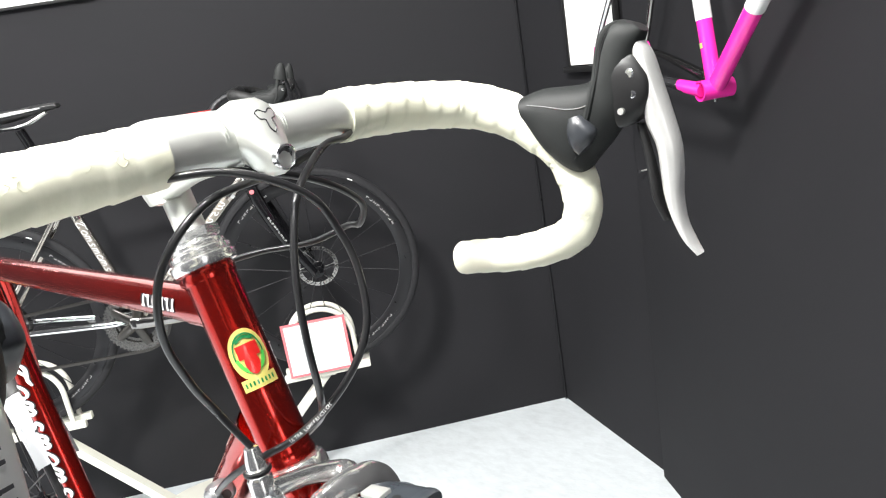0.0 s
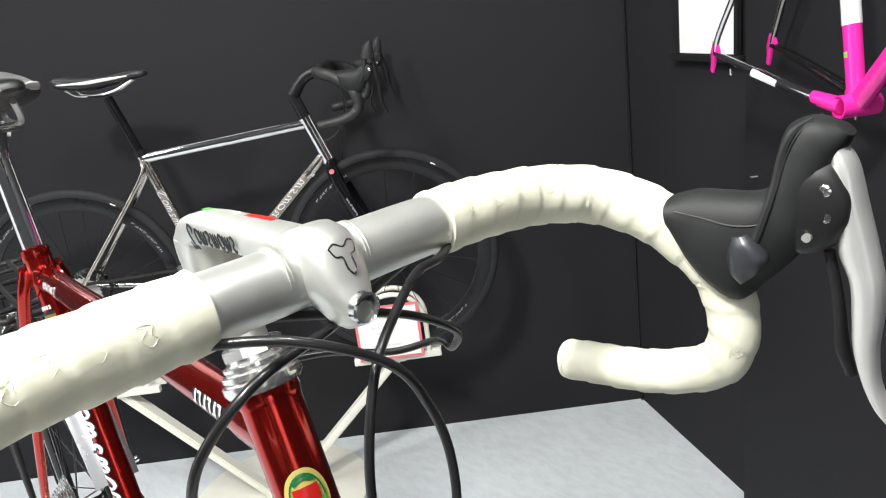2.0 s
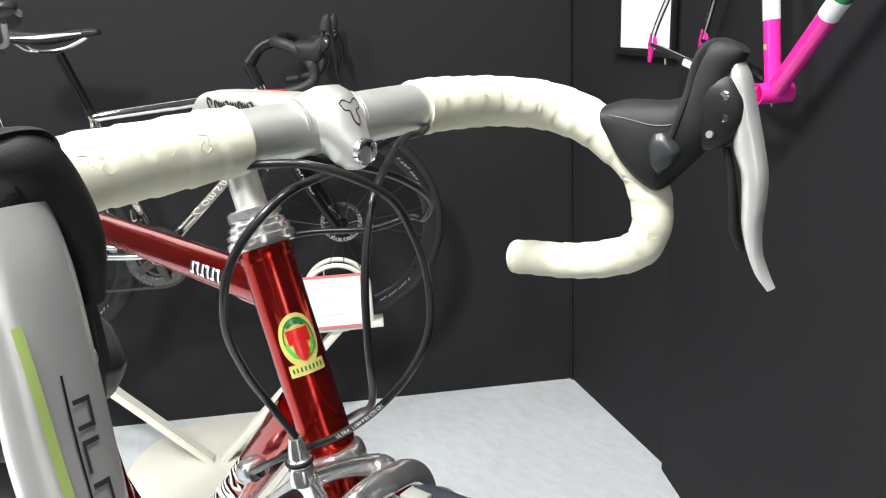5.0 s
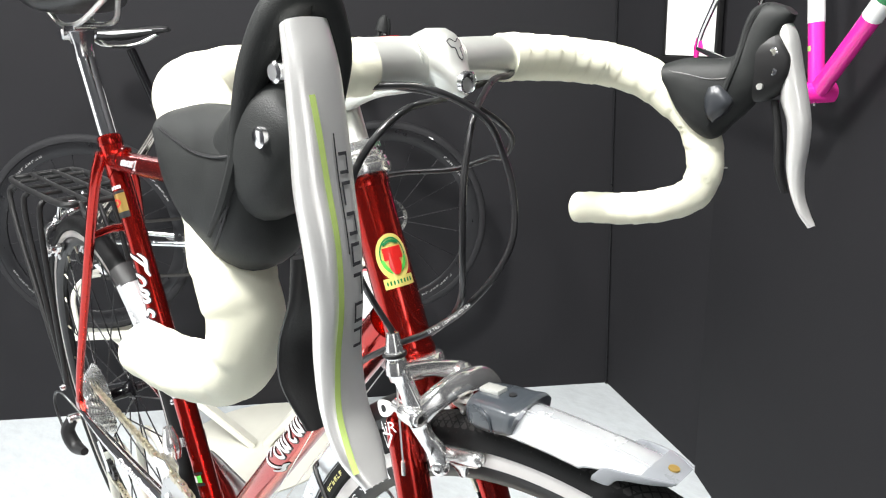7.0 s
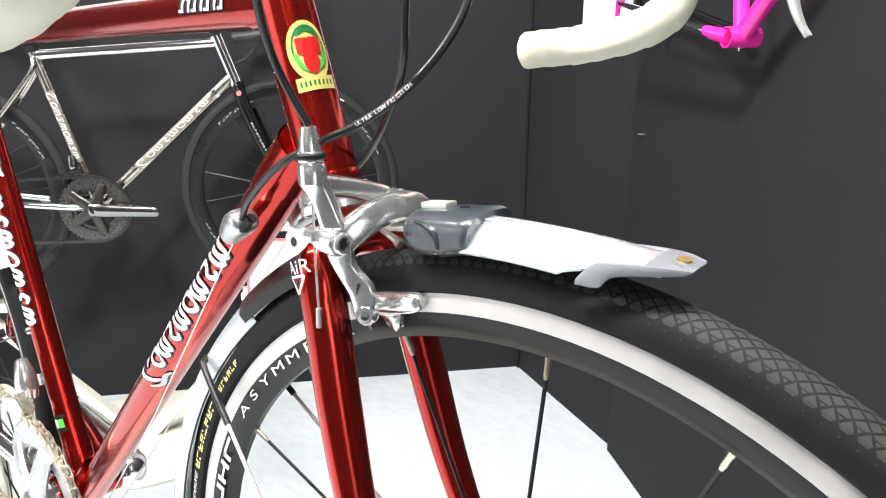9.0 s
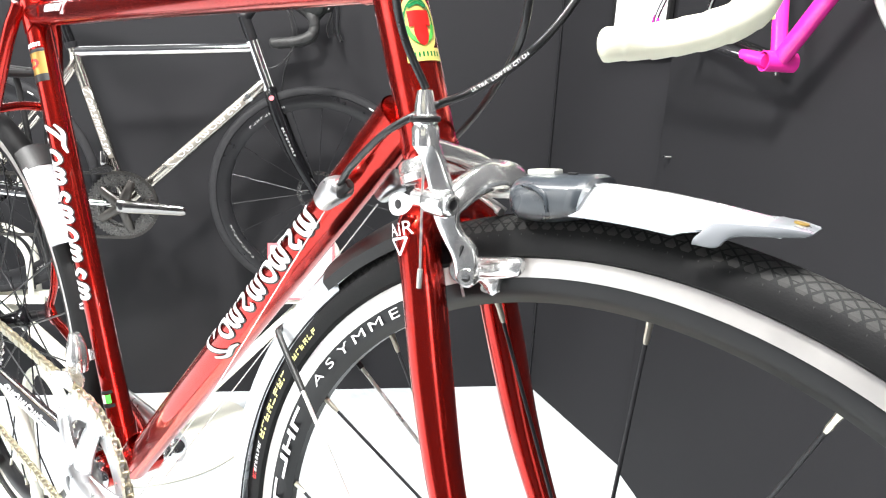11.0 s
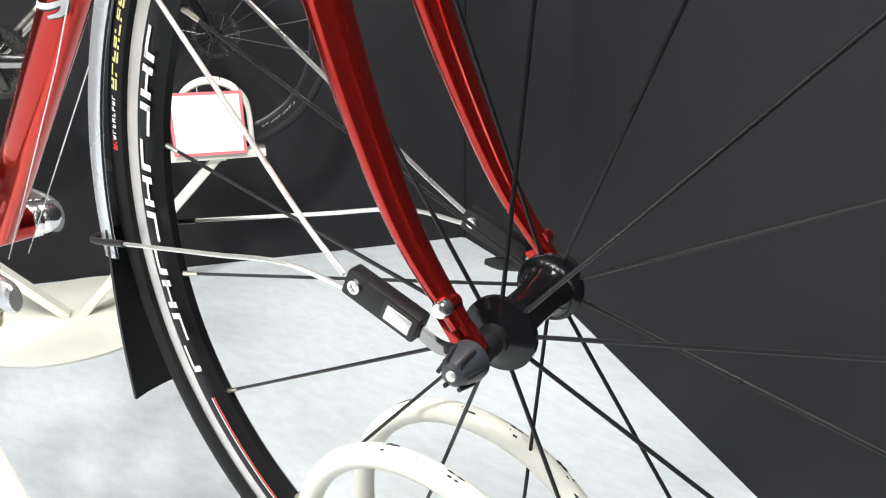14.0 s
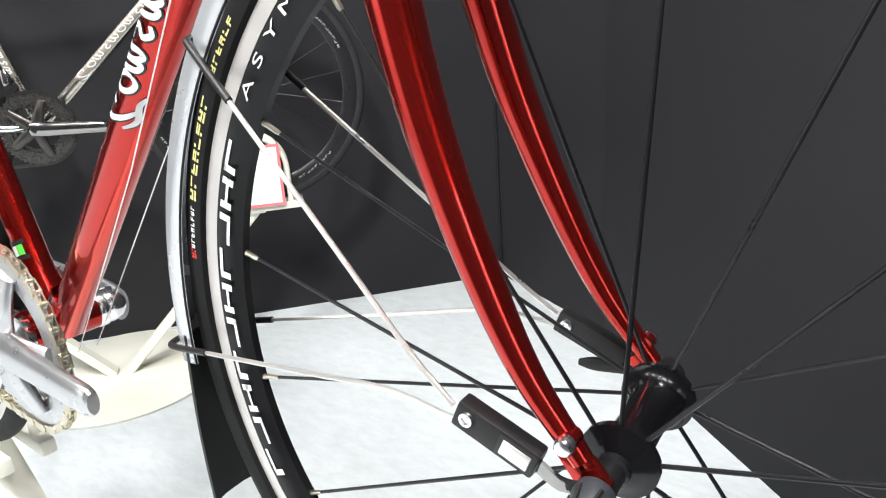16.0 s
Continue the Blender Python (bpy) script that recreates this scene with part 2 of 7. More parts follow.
def loft(tops, bots, widths, n=4, seg=16, power=2.6, y=0.0, ys=None):
    """A body whose sections stand between points (x, z) above and below, with half widths in y and squarish rounding."""
    ys = ys or [y] * len(tops)
    s = spline([(*a, *b, w, q) for a, b, w, q in zip(tops, bots, widths, ys)], n)
    rings = []
    for ax, az, bx, bz, w, q in s:
        c, h = np.array([(ax + bx) / 2, (az + bz) / 2]), np.array([(ax - bx) / 2, (az - bz) / 2])
        ring = []
        for j in range(seg):
            t = 2 * math.pi * j / seg
            cu = math.copysign(abs(math.cos(t)) ** (2 / power), math.cos(t))
            su = math.copysign(abs(math.sin(t)) ** (2 / power), math.sin(t))
            ring.append((c[0] + h[0] * cu, q + w * su, c[1] + h[1] * cu))
        rings.append(ring)
    return rings_bm(rings)


def box(sx, sy, sz, m=None, bevel=0.0):
    bm = bmesh.new()
    bmesh.ops.create_cube(bm, size=1.0)
    bmesh.ops.scale(bm, vec=(sx, sy, sz), verts=bm.verts)
    if bevel:
        bmesh.ops.bevel(bm, geom=list(bm.edges), offset=bevel, segments=2, affect="EDGES", profile=0.6)
    if m is not None:
        bmesh.ops.transform(bm, matrix=m, verts=bm.verts)
    return bm


def slab(outline, thick, m=None, bevel=0.0):
    """A flat outline of (x, y) with thickness along z, centred."""
    k = len(outline)
    verts = [(x, y, -thick / 2) for x, y in outline] + [(x, y, thick / 2) for x, y in outline]
    faces = [tuple(range(k))[::-1], tuple(range(k, 2 * k))] + [(i, (i + 1) % k, k + (i + 1) % k, k + i) for i in range(k)]
    bm = mesh_bm(verts, faces)
    bmesh.ops.recalc_face_normals(bm, faces=bm.faces)
    if bevel:
        rim = [e for e in bm.edges if abs(e.verts[0].co.z - e.verts[1].co.z) < 1e-6]
        bmesh.ops.bevel(bm, geom=rim, offset=bevel, segments=2, affect="EDGES", profile=0.6)
    if m is not None:
        bmesh.ops.transform(bm, matrix=m, verts=bm.verts)
    return bm


def join(*bms):
    out = bms[0]
    for other in bms[1:]:
        me = bpy.data.meshes.new("tmp")
        other.to_mesh(me)
        out.from_mesh(me)
        other.free()
        bpy.data.meshes.remove(me)
    return out


def part(name, bm, material, parent=None, label="", sharp=38):
    me = bpy.data.meshes.new(name)
    bm.to_mesh(me)
    bm.free()
    me.materials.append(material)
    me.shade_smooth()
    me.set_sharp_from_angle(angle=radians(sharp))
    ob = new(name, me)
    if parent is not None:
        ob.parent = parent
    return tagged(ob, label)


def strokes(name, bms, material, parent, label=""):
    for bm in bms:
        part(name, bm, material, parent, label)


def thing(name, m, label, category, group="", kind=""):
    ob = new(name)
    ob.matrix_world = m
    ob.empty_display_size = 0.1
    return tagged(ob, label, category, group, kind)


# ---------- marks on tubes ----------
class Wrap:
    """Lays flat drawings round a straight tube: s along it from p0 to p1, t round it from the side that faces `face`."""

    def __init__(self, p0, p1, radius, face, lift=0.0005):
        self.o = Vector(p0)
        self.s = (Vector(p1) - self.o).normalized()
        f = Vector(face)
        self.n = (f - self.s * f.dot(self.s)).normalized()
        self.b = self.s.cross(self.n)
        self.r, self.lift = radius, lift

    def at(self, s, t, up=0.0):
        w = t / self.r
        return self.o + self.s * s + (self.n * math.cos(w) + self.b * math.sin(w)) * (self.r + self.lift + up)

    def ribbon(self, line, width, n=4, up=0.0):
        """A stroke of given width along (s, t) points."""
        p = spline(line, n)
        w = spline([[q] for q in (width if hasattr(width, "__len__") else [width] * len(line))], n)[:, 0]
        d = np.gradient(p, axis=0)
        d /= np.linalg.norm(d, axis=1)[:, None] + 1e-9
        verts, faces = [], []
        for (s, t), (ds, dt), q in zip(p, d, w):
            verts += [self.at(s - dt * q / 2, t + ds * q / 2, up), self.at(s, t, up), self.at(s + dt * q / 2, t - ds * q / 2, up)]
        for i in range(len(p) - 1):
            for j in (0, 1):
                faces.append((3 * i + j, 3 * i + j + 1, 3 * i + j + 4, 3 * i + j + 3))
        return mesh_bm(verts, faces)

    def patch(self, s0, s1, t0, t1, up=0.0, k=8):
        verts = [self.at(s, t0 + (t1 - t0) * j / k, up) for s in (s0, s1) for j in range(k + 1)]
        return mesh_bm(verts, [(j, j + 1, k + 2 + j, k + 1 + j) for j in range(k)])

    def oval(self, s, t, a, b, up=0.0, k=28, hole=0.0):
        if hole:
            verts = [self.at(s + f * a * math.cos(w), t + f * b * math.sin(w), up) for f in (1, hole) for w in (2 * math.pi * j / k for j in range(k))]
            return mesh_bm(verts, [(j, (j + 1) % k, k + (j + 1) % k, k + j) for j in range(k)])
        verts = [self.at(s, t, up)] + [self.at(s + f * a * math.cos(w), t + f * b * math.sin(w), up) for f in (0.5, 1) for w in (2 * math.pi * j / k for j in range(k))]
        faces = [(0, 1 + j, 1 + (j + 1) % k) for j in range(k)] + [(1 + j, 1 + k + j, 1 + k + (j + 1) % k, 1 + (j + 1) % k) for j in range(k)]
        return mesh_bm(verts, faces)


def scrawl(wrap, s0, s1, height, t0=0.0, stroke=0.004, loops=8, lean=0.5, grow=1.5, up=0.0, flip=1):
    """A flowing row of rounded strokes in place of a script name: a tall flourish, then rings, arches and tails."""
    out = []
    step = (s1 - s0) / loops
    for i in range(loops):
        s, h = s0 + i * step, height
        k = lean * h

        def P(a, b):
            return (s + a * step + b * k, t0 - flip * b * h)

        if i == 0:
            line = [P(-0.30, 0.45), P(0.05, 0.80), P(0.70, 0.72), P(1.05, 0.85)]
            out.append(wrap.ribbon(line, [stroke * 0.5, stroke, stroke, stroke * 0.5], up=up))
            line = [P(0.45, 0.72), P(0.10, 0.30), P(-0.05, -0.25), P(0.30, -0.62), P(0.75, -0.45), P(0.55, -0.10)]
        elif i % 4 == 1:
            line = [P(0.5 + 0.34 * math.cos(w), 0.42 * math.sin(w)) for w in np.linspace(0.6, 0.6 + 2 * math.pi, 9)]
        elif i % 4 == 3:
            line = [P(0.75, 0.30), P(0.45, 0.42), P(0.30, 0.15), P(0.62, -0.12), P(0.50, -0.42), P(0.10, -0.36)]
        else:
            line = [P(0.04, -0.42), P(0.06, 0.10), P(0.10, 0.34), P(0.30, 0.40), P(0.40, 0.10), P(0.40, -0.38), P(0.44, 0.15), P(0.62, 0.40), P(0.80, 0.15), P(0.80, -0.25), P(0.98, -0.40)]
        out.append(wrap.ribbon(line, [stroke * 0.75] + [stroke] * (len(line) - 2) + [stroke * 0.6], up=up + 0.00003 * (i + 1)))
    return out


def bars(wrap, s0, s1, height, count, t0=0.0, up=0.0, fill=0.62):
    """A row of upright blocks in place of a printed name."""
    bms = []
    step = (s1 - s0) / count
    for i in range(count):
        s = s0 + i * step
        bms.append(wrap.patch(s, s + step * fill * 0.4, t0 - height / 2, t0 + height / 2, up, 3))
        o = height * (0.38 if i % 2 else -0.38)
        bms.append(wrap.patch(s + step * fill * 0.4, s + step * fill, t0 + o - height * 0.12, t0 + o + height * 0.12, up, 2))
        if i % 3 == 0:
            bms.append(wrap.patch(s + step * fill * 0.75, s + step * fill, t0 - height / 2, t0 + height / 2, up, 3))
    return join(*bms)


def letters(text, size):
    """The outline mesh of a word in the built-in font, lying flat, as a bmesh; x runs from 0."""
    cu = bpy.data.curves.new("word", "FONT")
    cu.body, cu.size = text, size
    ob = bpy.data.objects.new("word", cu)
    scene.collection.objects.link(ob)
    bpy.context.view_layer.update()
    me = bpy.data.meshes.new_from_object(ob)
    bm = bmesh.new()
    bm.from_mesh(me)
    bpy.data.objects.remove(ob)
    bpy.data.curves.remove(cu)
    bpy.data.meshes.remove(me)
    return bm


# ---------- the booth ----------
def wall_run(name, a, b, height, thick, side, label):
    """An upright board from a to b (u, v), its face on that line and its body on the given side."""
    pa, pb = booth(*a), booth(*b)
    d = (pb - pa).normalized()
    n = Vector((-d.y, d.x, 0)) * side
    base = [pa, pb, pb + n * thick, pa + n * thick]
    verts = [tuple(p) for p in base] + [(p.x, p.y, height) for p in base]
    bm = mesh_bm(verts, [(0, 1, 2, 3), (4, 5, 6, 7), (0, 1, 5, 4), (1, 2, 6, 5), (2, 3, 7, 6), (3, 0, 4, 7)])
    bmesh.ops.recalc_face_normals(bm, faces=bm.faces)
    return tagged(part(name, bm, WALL, None, label), kind="structure", category="wall")


def floor_sheet(name, u0, u1, v0, v1, z, material, label):
    corners = [booth(u, v, z) for u, v in ((u0, v0), (u1, v0), (u1, v1), (u0, v1))]
    bm = mesh_bm([tuple(p) for p in corners], [(0, 1, 2, 3)])
    bmesh.ops.recalc_face_normals(bm, faces=bm.faces)
    return tagged(part(name, bm, material, None, label), kind="structure", category="floor")


floor_sheet("floor", -7.0, 1.0, -0.5, 3.35, 0.0, CARPET, "pale grey mottled exhibition floor")
# Added dark floor, out of view: darkens reflections in the tubes and cuts bounce light.
floor_sheet("floor_aisle", -9.0, 9.0, 3.35, 12.0, -0.004, DARK_FLOOR, "added dark floor out of view, for dark reflections")
WALL_LABEL = "matt charcoal exhibition wall board"
wall_run("wall_back", (-6.0, 0.0), (0.3, 0.0), 3.2, 0.08, 1, WALL_LABEL)
wall_run("wall_side_far", (0.0, 0.0), (0.145, 0.668), 3.2, 0.3, 1, WALL_LABEL)
wall_run("wall_side_near", (0.122, 0.668), (0.122, 4.2), 3.2, 0.3, 1, WALL_LABEL)
# added boards, out of view: lit white reflectors with dark ones beside them
def reflection_board(name, a, b, height, material, label):
    a, b = Vector(a), Vector(b)
    d = (b - a).normalized()
    n = Vector((-d.y, d.x, 0)) * 0.06
    base = [a, b, b + n, a + n]
    bm = mesh_bm([(p.x, p.y, 0) for p in base] + [(p.x, p.y, height) for p in base], [(0, 1, 2, 3), (4, 5, 6, 7), (0, 1, 5, 4), (1, 2, 6, 5), (2, 3, 7, 6), (3, 0, 4, 7)])
    bmesh.ops.recalc_face_normals(bm, faces=bm.faces)
    tagged(part(name, bm, material, None, label), kind="structure", category="wall")


WHITE_REFLECTOR, DARK_REFLECTED = "added white reflector board, out of view", "added dark grey board for dark reflections, out of view"
reflection_board("wall_aisle_front", (-1.4, -4.2, 0), (4.6, -4.2, 0), 3.0, GREY_BOARD, DARK_REFLECTED)
reflection_board("wall_aisle_front_white", (-5.0, -4.2, 0), (-1.5, -4.2, 0), 3.0, PALE_BOARD, WHITE_REFLECTOR)
reflection_board("wall_aisle_side_low", (4.8, -4.2, 0), (4.8, -2.5, 0), 3.0, GREY_BOARD, DARK_REFLECTED)
reflection_board("wall_aisle_side_white", (4.8, -2.4, 0), (4.8, -0.5, 0), 3.0, PALE_BOARD, WHITE_REFLECTOR)
reflection_board("wall_aisle_side_high", (4.8, -0.4, 0), (4.8, 4.0, 0), 3.0, GREY_BOARD, DARK_REFLECTED)
# corner profile
joint = tube([booth(-0.004, 0.012, 0.0), booth(-0.004, 0.012, 3.2)], 0.004, 8)
tagged(part("trim", joint, BLACK_ANOD, None, "dark corner profile between the wall boards"), kind="structure", category="trim")


def price_pin(place, way):
    pin = thing("wall_pin", Matrix.Translation(place), "small steel pin in the charcoal wall", "pin")
    part("shank", lathe([(0, 0.0022), (0.02, 0.0022)], (0, 0, 0), way, 10), STEEL, pin)
    part("head", lathe([(0.019, 0.003), (0.020, 0.0055), (0.024, 0.005), (0.025, 0.002)], (0, 0, 0), way, 14), POLISHED, pin)


price_pin(booth(0.122, 0.741, 1.067), -U)


def poster():
    """A white sheet in a thin black frame on the side wall."""
    d = (booth(0.145, 0.668) - booth(0, 0)).normalized()
    m = Matrix.Translation(booth(0.107, 0.493, 1.658)) @ Matrix.Rotation(math.atan2(d.y, d.x), 4, "Z") @ pose(0, -0.02, 0, 90, 0, 0)
    th = thing("wall_poster", m, "white poster in a thin black frame on the charcoal wall", "poster")
    part("sheet", box(0.258, 0.57, 0.006, pose(0, 0, 0.002)), PAPER, th, "plain white sheet")
    for x in (-0.136, 0.136):
        part("frame_side", box(0.012, 0.60, 0.016, pose(x, 0, 0), 0.002), BLACK_PLASTIC, th)
    for y in (-0.298, 0.298):
        part("frame_rail", box(0.33, 0.018, 0.020, pose(-0.008, y, 0), 0.002), BLACK_PLASTIC, th)


poster()


def wall_banner():
    """The foot of a white board with black dividers, high on the back wall."""
    m = Matrix.Translation(booth(-1.95, 0.012, 2.158)) @ pose(0, 0, 0, 90, 0, BOOTH_TURN)
    th = thing("wall_sign", m, "white sign with black dividing strips high on the wall", "sign")
    part("board", box(1.04, 0.62, 0.012), PAPER, th)
    for x in (-0.4, -0.2, 0.0, 0.2, 0.392, 0.46):
        part("divider", box(0.010, 0.60, 0.006, pose(x, 0, 0.010)), BLACK_PLASTIC, th)
    part("edge_strip", box(1.05, 0.008, 0.016, pose(0, -0.313, 0.002)), BLACK_PLASTIC, th)


wall_banner()


# ---------- bicycle parts ----------
def wheel(bike, name, centre, spokes, phase, cfg, flange=0.033, hub_r=0.0125, flange_r=0.021):
    cx, cy, cz = centre
    rw = cfg.get("rim_w", 0.0105)
    deep, g = cfg.get("rim_in", 0.288), cfg.get("grow", 0.0)
    rim = part(name, hoop_bm([(0.3065 + g, -rw), (0.3065 + g, rw), (0.298 + g, rw * 0.96), (deep + 0.004, rw * 0.6), (deep, rw * 0.3), (deep, -rw * 0.3), (deep + 0.004, -rw * 0.6), (0.298 + g, -rw * 0.96)], 144), cfg["rim"], bike, cfg.get("wheel_label", "black rim with machined brake track"))
    rim.location = centre
    tr = 0.0145
    prof = [(0.3165, -0.0085), (0.320, -0.0135), (0.327, -tr), (0.334, -0.0130), (0.3395, -0.0095), (0.3428, -0.0048), (0.3438, 0), (0.3428, 0.0048), (0.3395, 0.0095), (0.334, 0.0130), (0.327, tr), (0.320, 0.0135), (0.3165, 0.0085)]
    prof = [(r + g, y) for r, y in prof]
    part("tyre", hoop_bm(prof, 180, uv=True), cfg["tyre"], rim, "black road tyre with fine diamond tread")
    for s in (-1, 1):
        part("brake_track", hoop_bm([(r + g, y * s) for r, y in ((0.3175, rw), (0.3175, rw - 0.002), (0.3065, rw - 0.002), (0.3060, rw + 0.0004), (0.312, rw + 0.0006))], 144), cfg["track"], rim, "bright machined brake track")
    f, fr = flange, flange_r
    hub = part("hub", lathe([(-f - 0.008, 0.008), (-f - 0.0035, fr * 0.72), (-f - 0.002, fr), (-f + 0.002, fr), (-f + 0.004, fr * 0.8), (-f + 0.012, hub_r), (0, hub_r * 0.96), (f - 0.012, hub_r), (f - 0.004, fr * 0.8), (f - 0.002, fr), (f + 0.002, fr), (f + 0.0035, fr * 0.72), (f + 0.008, 0.008)], seg=36), BLACK_GLOSS, rim, "glossy black hub shell")
    part("axle", lathe([(-0.056, 0.0075), (-0.045, 0.0075), (-0.044, 0.009), (0.044, 0.009), (0.045, 0.0075), (0.056, 0.0075)], seg=18), BLACK_ANOD, rim)
    for i in range(spokes):
        a = radians(phase + 360 / spokes * i)
        side = -1 if i % 2 == 0 else 1
        tilt = cfg.get("cross", 0.0) * (1 if (i // 2) % 2 else -1)
        ha = a + tilt
        p0 = Vector((math.cos(ha) * (fr - 0.003), side * f, math.sin(ha) * (fr - 0.003)))
        p1 = Vector((math.cos(a) * (deep - 0.001), 0, math.sin(a) * (deep - 0.001)))
        d = (p1 - p0).normalized()
        part("spoke", tube([p0, p1 - d * 0.010], 0.0013, 8, caps=True), BLACK_ANOD if cfg.get("black_spokes", True) else STEEL, rim)
        part("nipple", tube([p1 - d * 0.013, p1 - d * 0.010, p1 - d * 0.004, p1 + d * 0.003], [0.0013, 0.0019, 0.0019, 0.0026], 8), cfg.get("nipple", NIPPLE), rim)
    return rim


def tread_blocks(rim, dx=0.0042, dy=0.0028, fill=0.85, lift=0.00028, g=0.005):
    """Small rhombic tread blocks over the crown of the tyre."""
    ys = np.array([-0.0145, -0.0130, -0.0095, -0.0048, 0, 0.0048, 0.0095, 0.0130, 0.0145])
    rs = np.array([0.327, 0.334, 0.3395, 0.3428, 0.3438, 0.3428, 0.3395, 0.334, 0.327]) + g
    count = int(round(2 * math.pi * 0.3488 / (2 * dx)))
    step = 2 * math.pi / count
    verts, faces = [], []
    for row in range(-4, 5):
        yc = row * dy
        for i in range(count):
            wc = (i + (0.5 if row % 2 else 0.0)) * step
            base = len(verts)
            for k, (sc, up) in enumerate(((fill, -0.0004), (fill * 0.9, lift))):
                for a, c in ((1, 0), (0, 1), (-1, 0), (0, -1)):
                    w, y = wc + a * step / 2 * sc, yc + c * dy * sc
                    r = float(np.interp(y, ys, rs)) + up
                    verts.append((r * math.cos(w), y * (1 + up * 20), r * math.sin(w)))
            faces.append(tuple(base + q for q in (4, 5, 6, 7)))
            faces += [(base + q, base + (q + 1) % 4, base + 4 + (q + 1) % 4, base + 4 + q) for q in range(4)]
    me = bpy.data.meshes.new("tread")
    me.from_pydata(verts, [], faces)
    me.materials.append(TREAD)
    ob = new("tread", me)
    ob.parent = rim
    return tagged(ob, "fine rhombic tread blocks", kind="stuff")


def rim_print(rim, word, a0, a1, size, r, material=None, y=-0.0112, stretch=1.7):
    """A printed word that follows the rim's dark flank clockwise, tops outward."""
    for i, ch in enumerate(word):
        bm = letters(ch, size)
        xs = [v.co.x for v in bm.verts]
        mid = (min(xs) + max(xs)) / 2
        bmesh.ops.translate(bm, vec=(-mid, -size * 0.35, 0), verts=bm.verts)
        bmesh.ops.scale(bm, vec=(stretch, 1, 1), verts=bm.verts)
        a = a0 + (a1 - a0) * i / (len(word) - 1)
        for v in bm.verts:
            w = radians(a) - v.co.x / r
            q = r + v.co.y
            v.co = (q * math.cos(w), y, q * math.sin(w))
        part("rim_letter", bm, material or WHITE_DECAL, rim)


def rim_blocks(rim, a0, a1, count, r, height, material=None, y=-0.0113, fill=0.7):
    """Plain blocks on the wheel's flank where a name is printed."""
    step = (a1 - a0) / count
    for i in range(count):
        b0, b1 = a0 + i * step, a0 + i * step + step * fill
        bms = []
        spans = ((b0, b0 + (b1 - b0) * 0.22, -0.5, 0.5), (b0, b1, 0.22, 0.5)) if i % 3 == 0 else (((b0, b1, -0.5, -0.22), (b0 + (b1 - b0) * 0.78, b1, -0.5, 0.5)) if i % 3 == 1 else ((b0, b0 + (b1 - b0) * 0.22, -0.5, 0.5), (b0 + (b1 - b0) * 0.78, b1, -0.5, 0.5), (b0, b1, -0.12, 0.12)))
        for c0, c1, h0, h1 in spans:
            k = 3
            verts = [((r + h * height) * math.cos(radians(c0 + (c1 - c0) * j / k)), 0) for h in (h0, h1) for j in range(k + 1)]
            pts = []
            for h in (h0, h1):
                for j in range(k + 1):
                    w = radians(c0 + (c1 - c0) * j / k)
                    pts.append(((r + h * height) * math.cos(w), y, (r + h * height) * math.sin(w)))
            bms.append(mesh_bm(pts, [(j, j + 1, k + 2 + j, k + 1 + j) for j in range(k)]))
        part("print_block", join(*bms), material or WHITE_DECAL, rim)


def bar_path(side=1):
    """Centre line of one half of the drop bar, from the stem outwards."""
    if side > 0:
        return [(-0.122, 0.0, 0.6085), (-0.122, 0.070, 0.6098), (-0.122, 0.130, 0.6082), (-0.116, 0.166, 0.6050), (-0.096, 0.195, 0.600), (-0.070, 0.2085, 0.589), (-0.049, 0.2140, 0.575), (-0.0300, 0.2165, 0.559), (-0.0215, 0.2195, 0.538), (-0.0175, 0.2195, 0.515), (-0.0258, 0.2195, 0.4940), (-0.051, 0.2195, 0.4800), (-0.090, 0.2195, 0.4710), (-0.141, 0.2195, 0.4650)]
    return [(-0.122, 0.0, 0.6085), (-0.122, -0.070, 0.6073), (-0.122, -0.130, 0.6050), (-0.117, -0.161, 0.6030), (-0.098, -0.188, 0.599), (-0.071, -0.1985, 0.5880), (-0.050, -0.2060, 0.573), (-0.0325, -0.2135, 0.559), (-0.0200, -0.2195, 0.538), (-0.0140, -0.2195, 0.515), (-0.0215, -0.2195, 0.4935), (-0.045, -0.2190, 0.4790), (-0.085, -0.2175, 0.4690), (-0.131, -0.2155, 0.4640)]


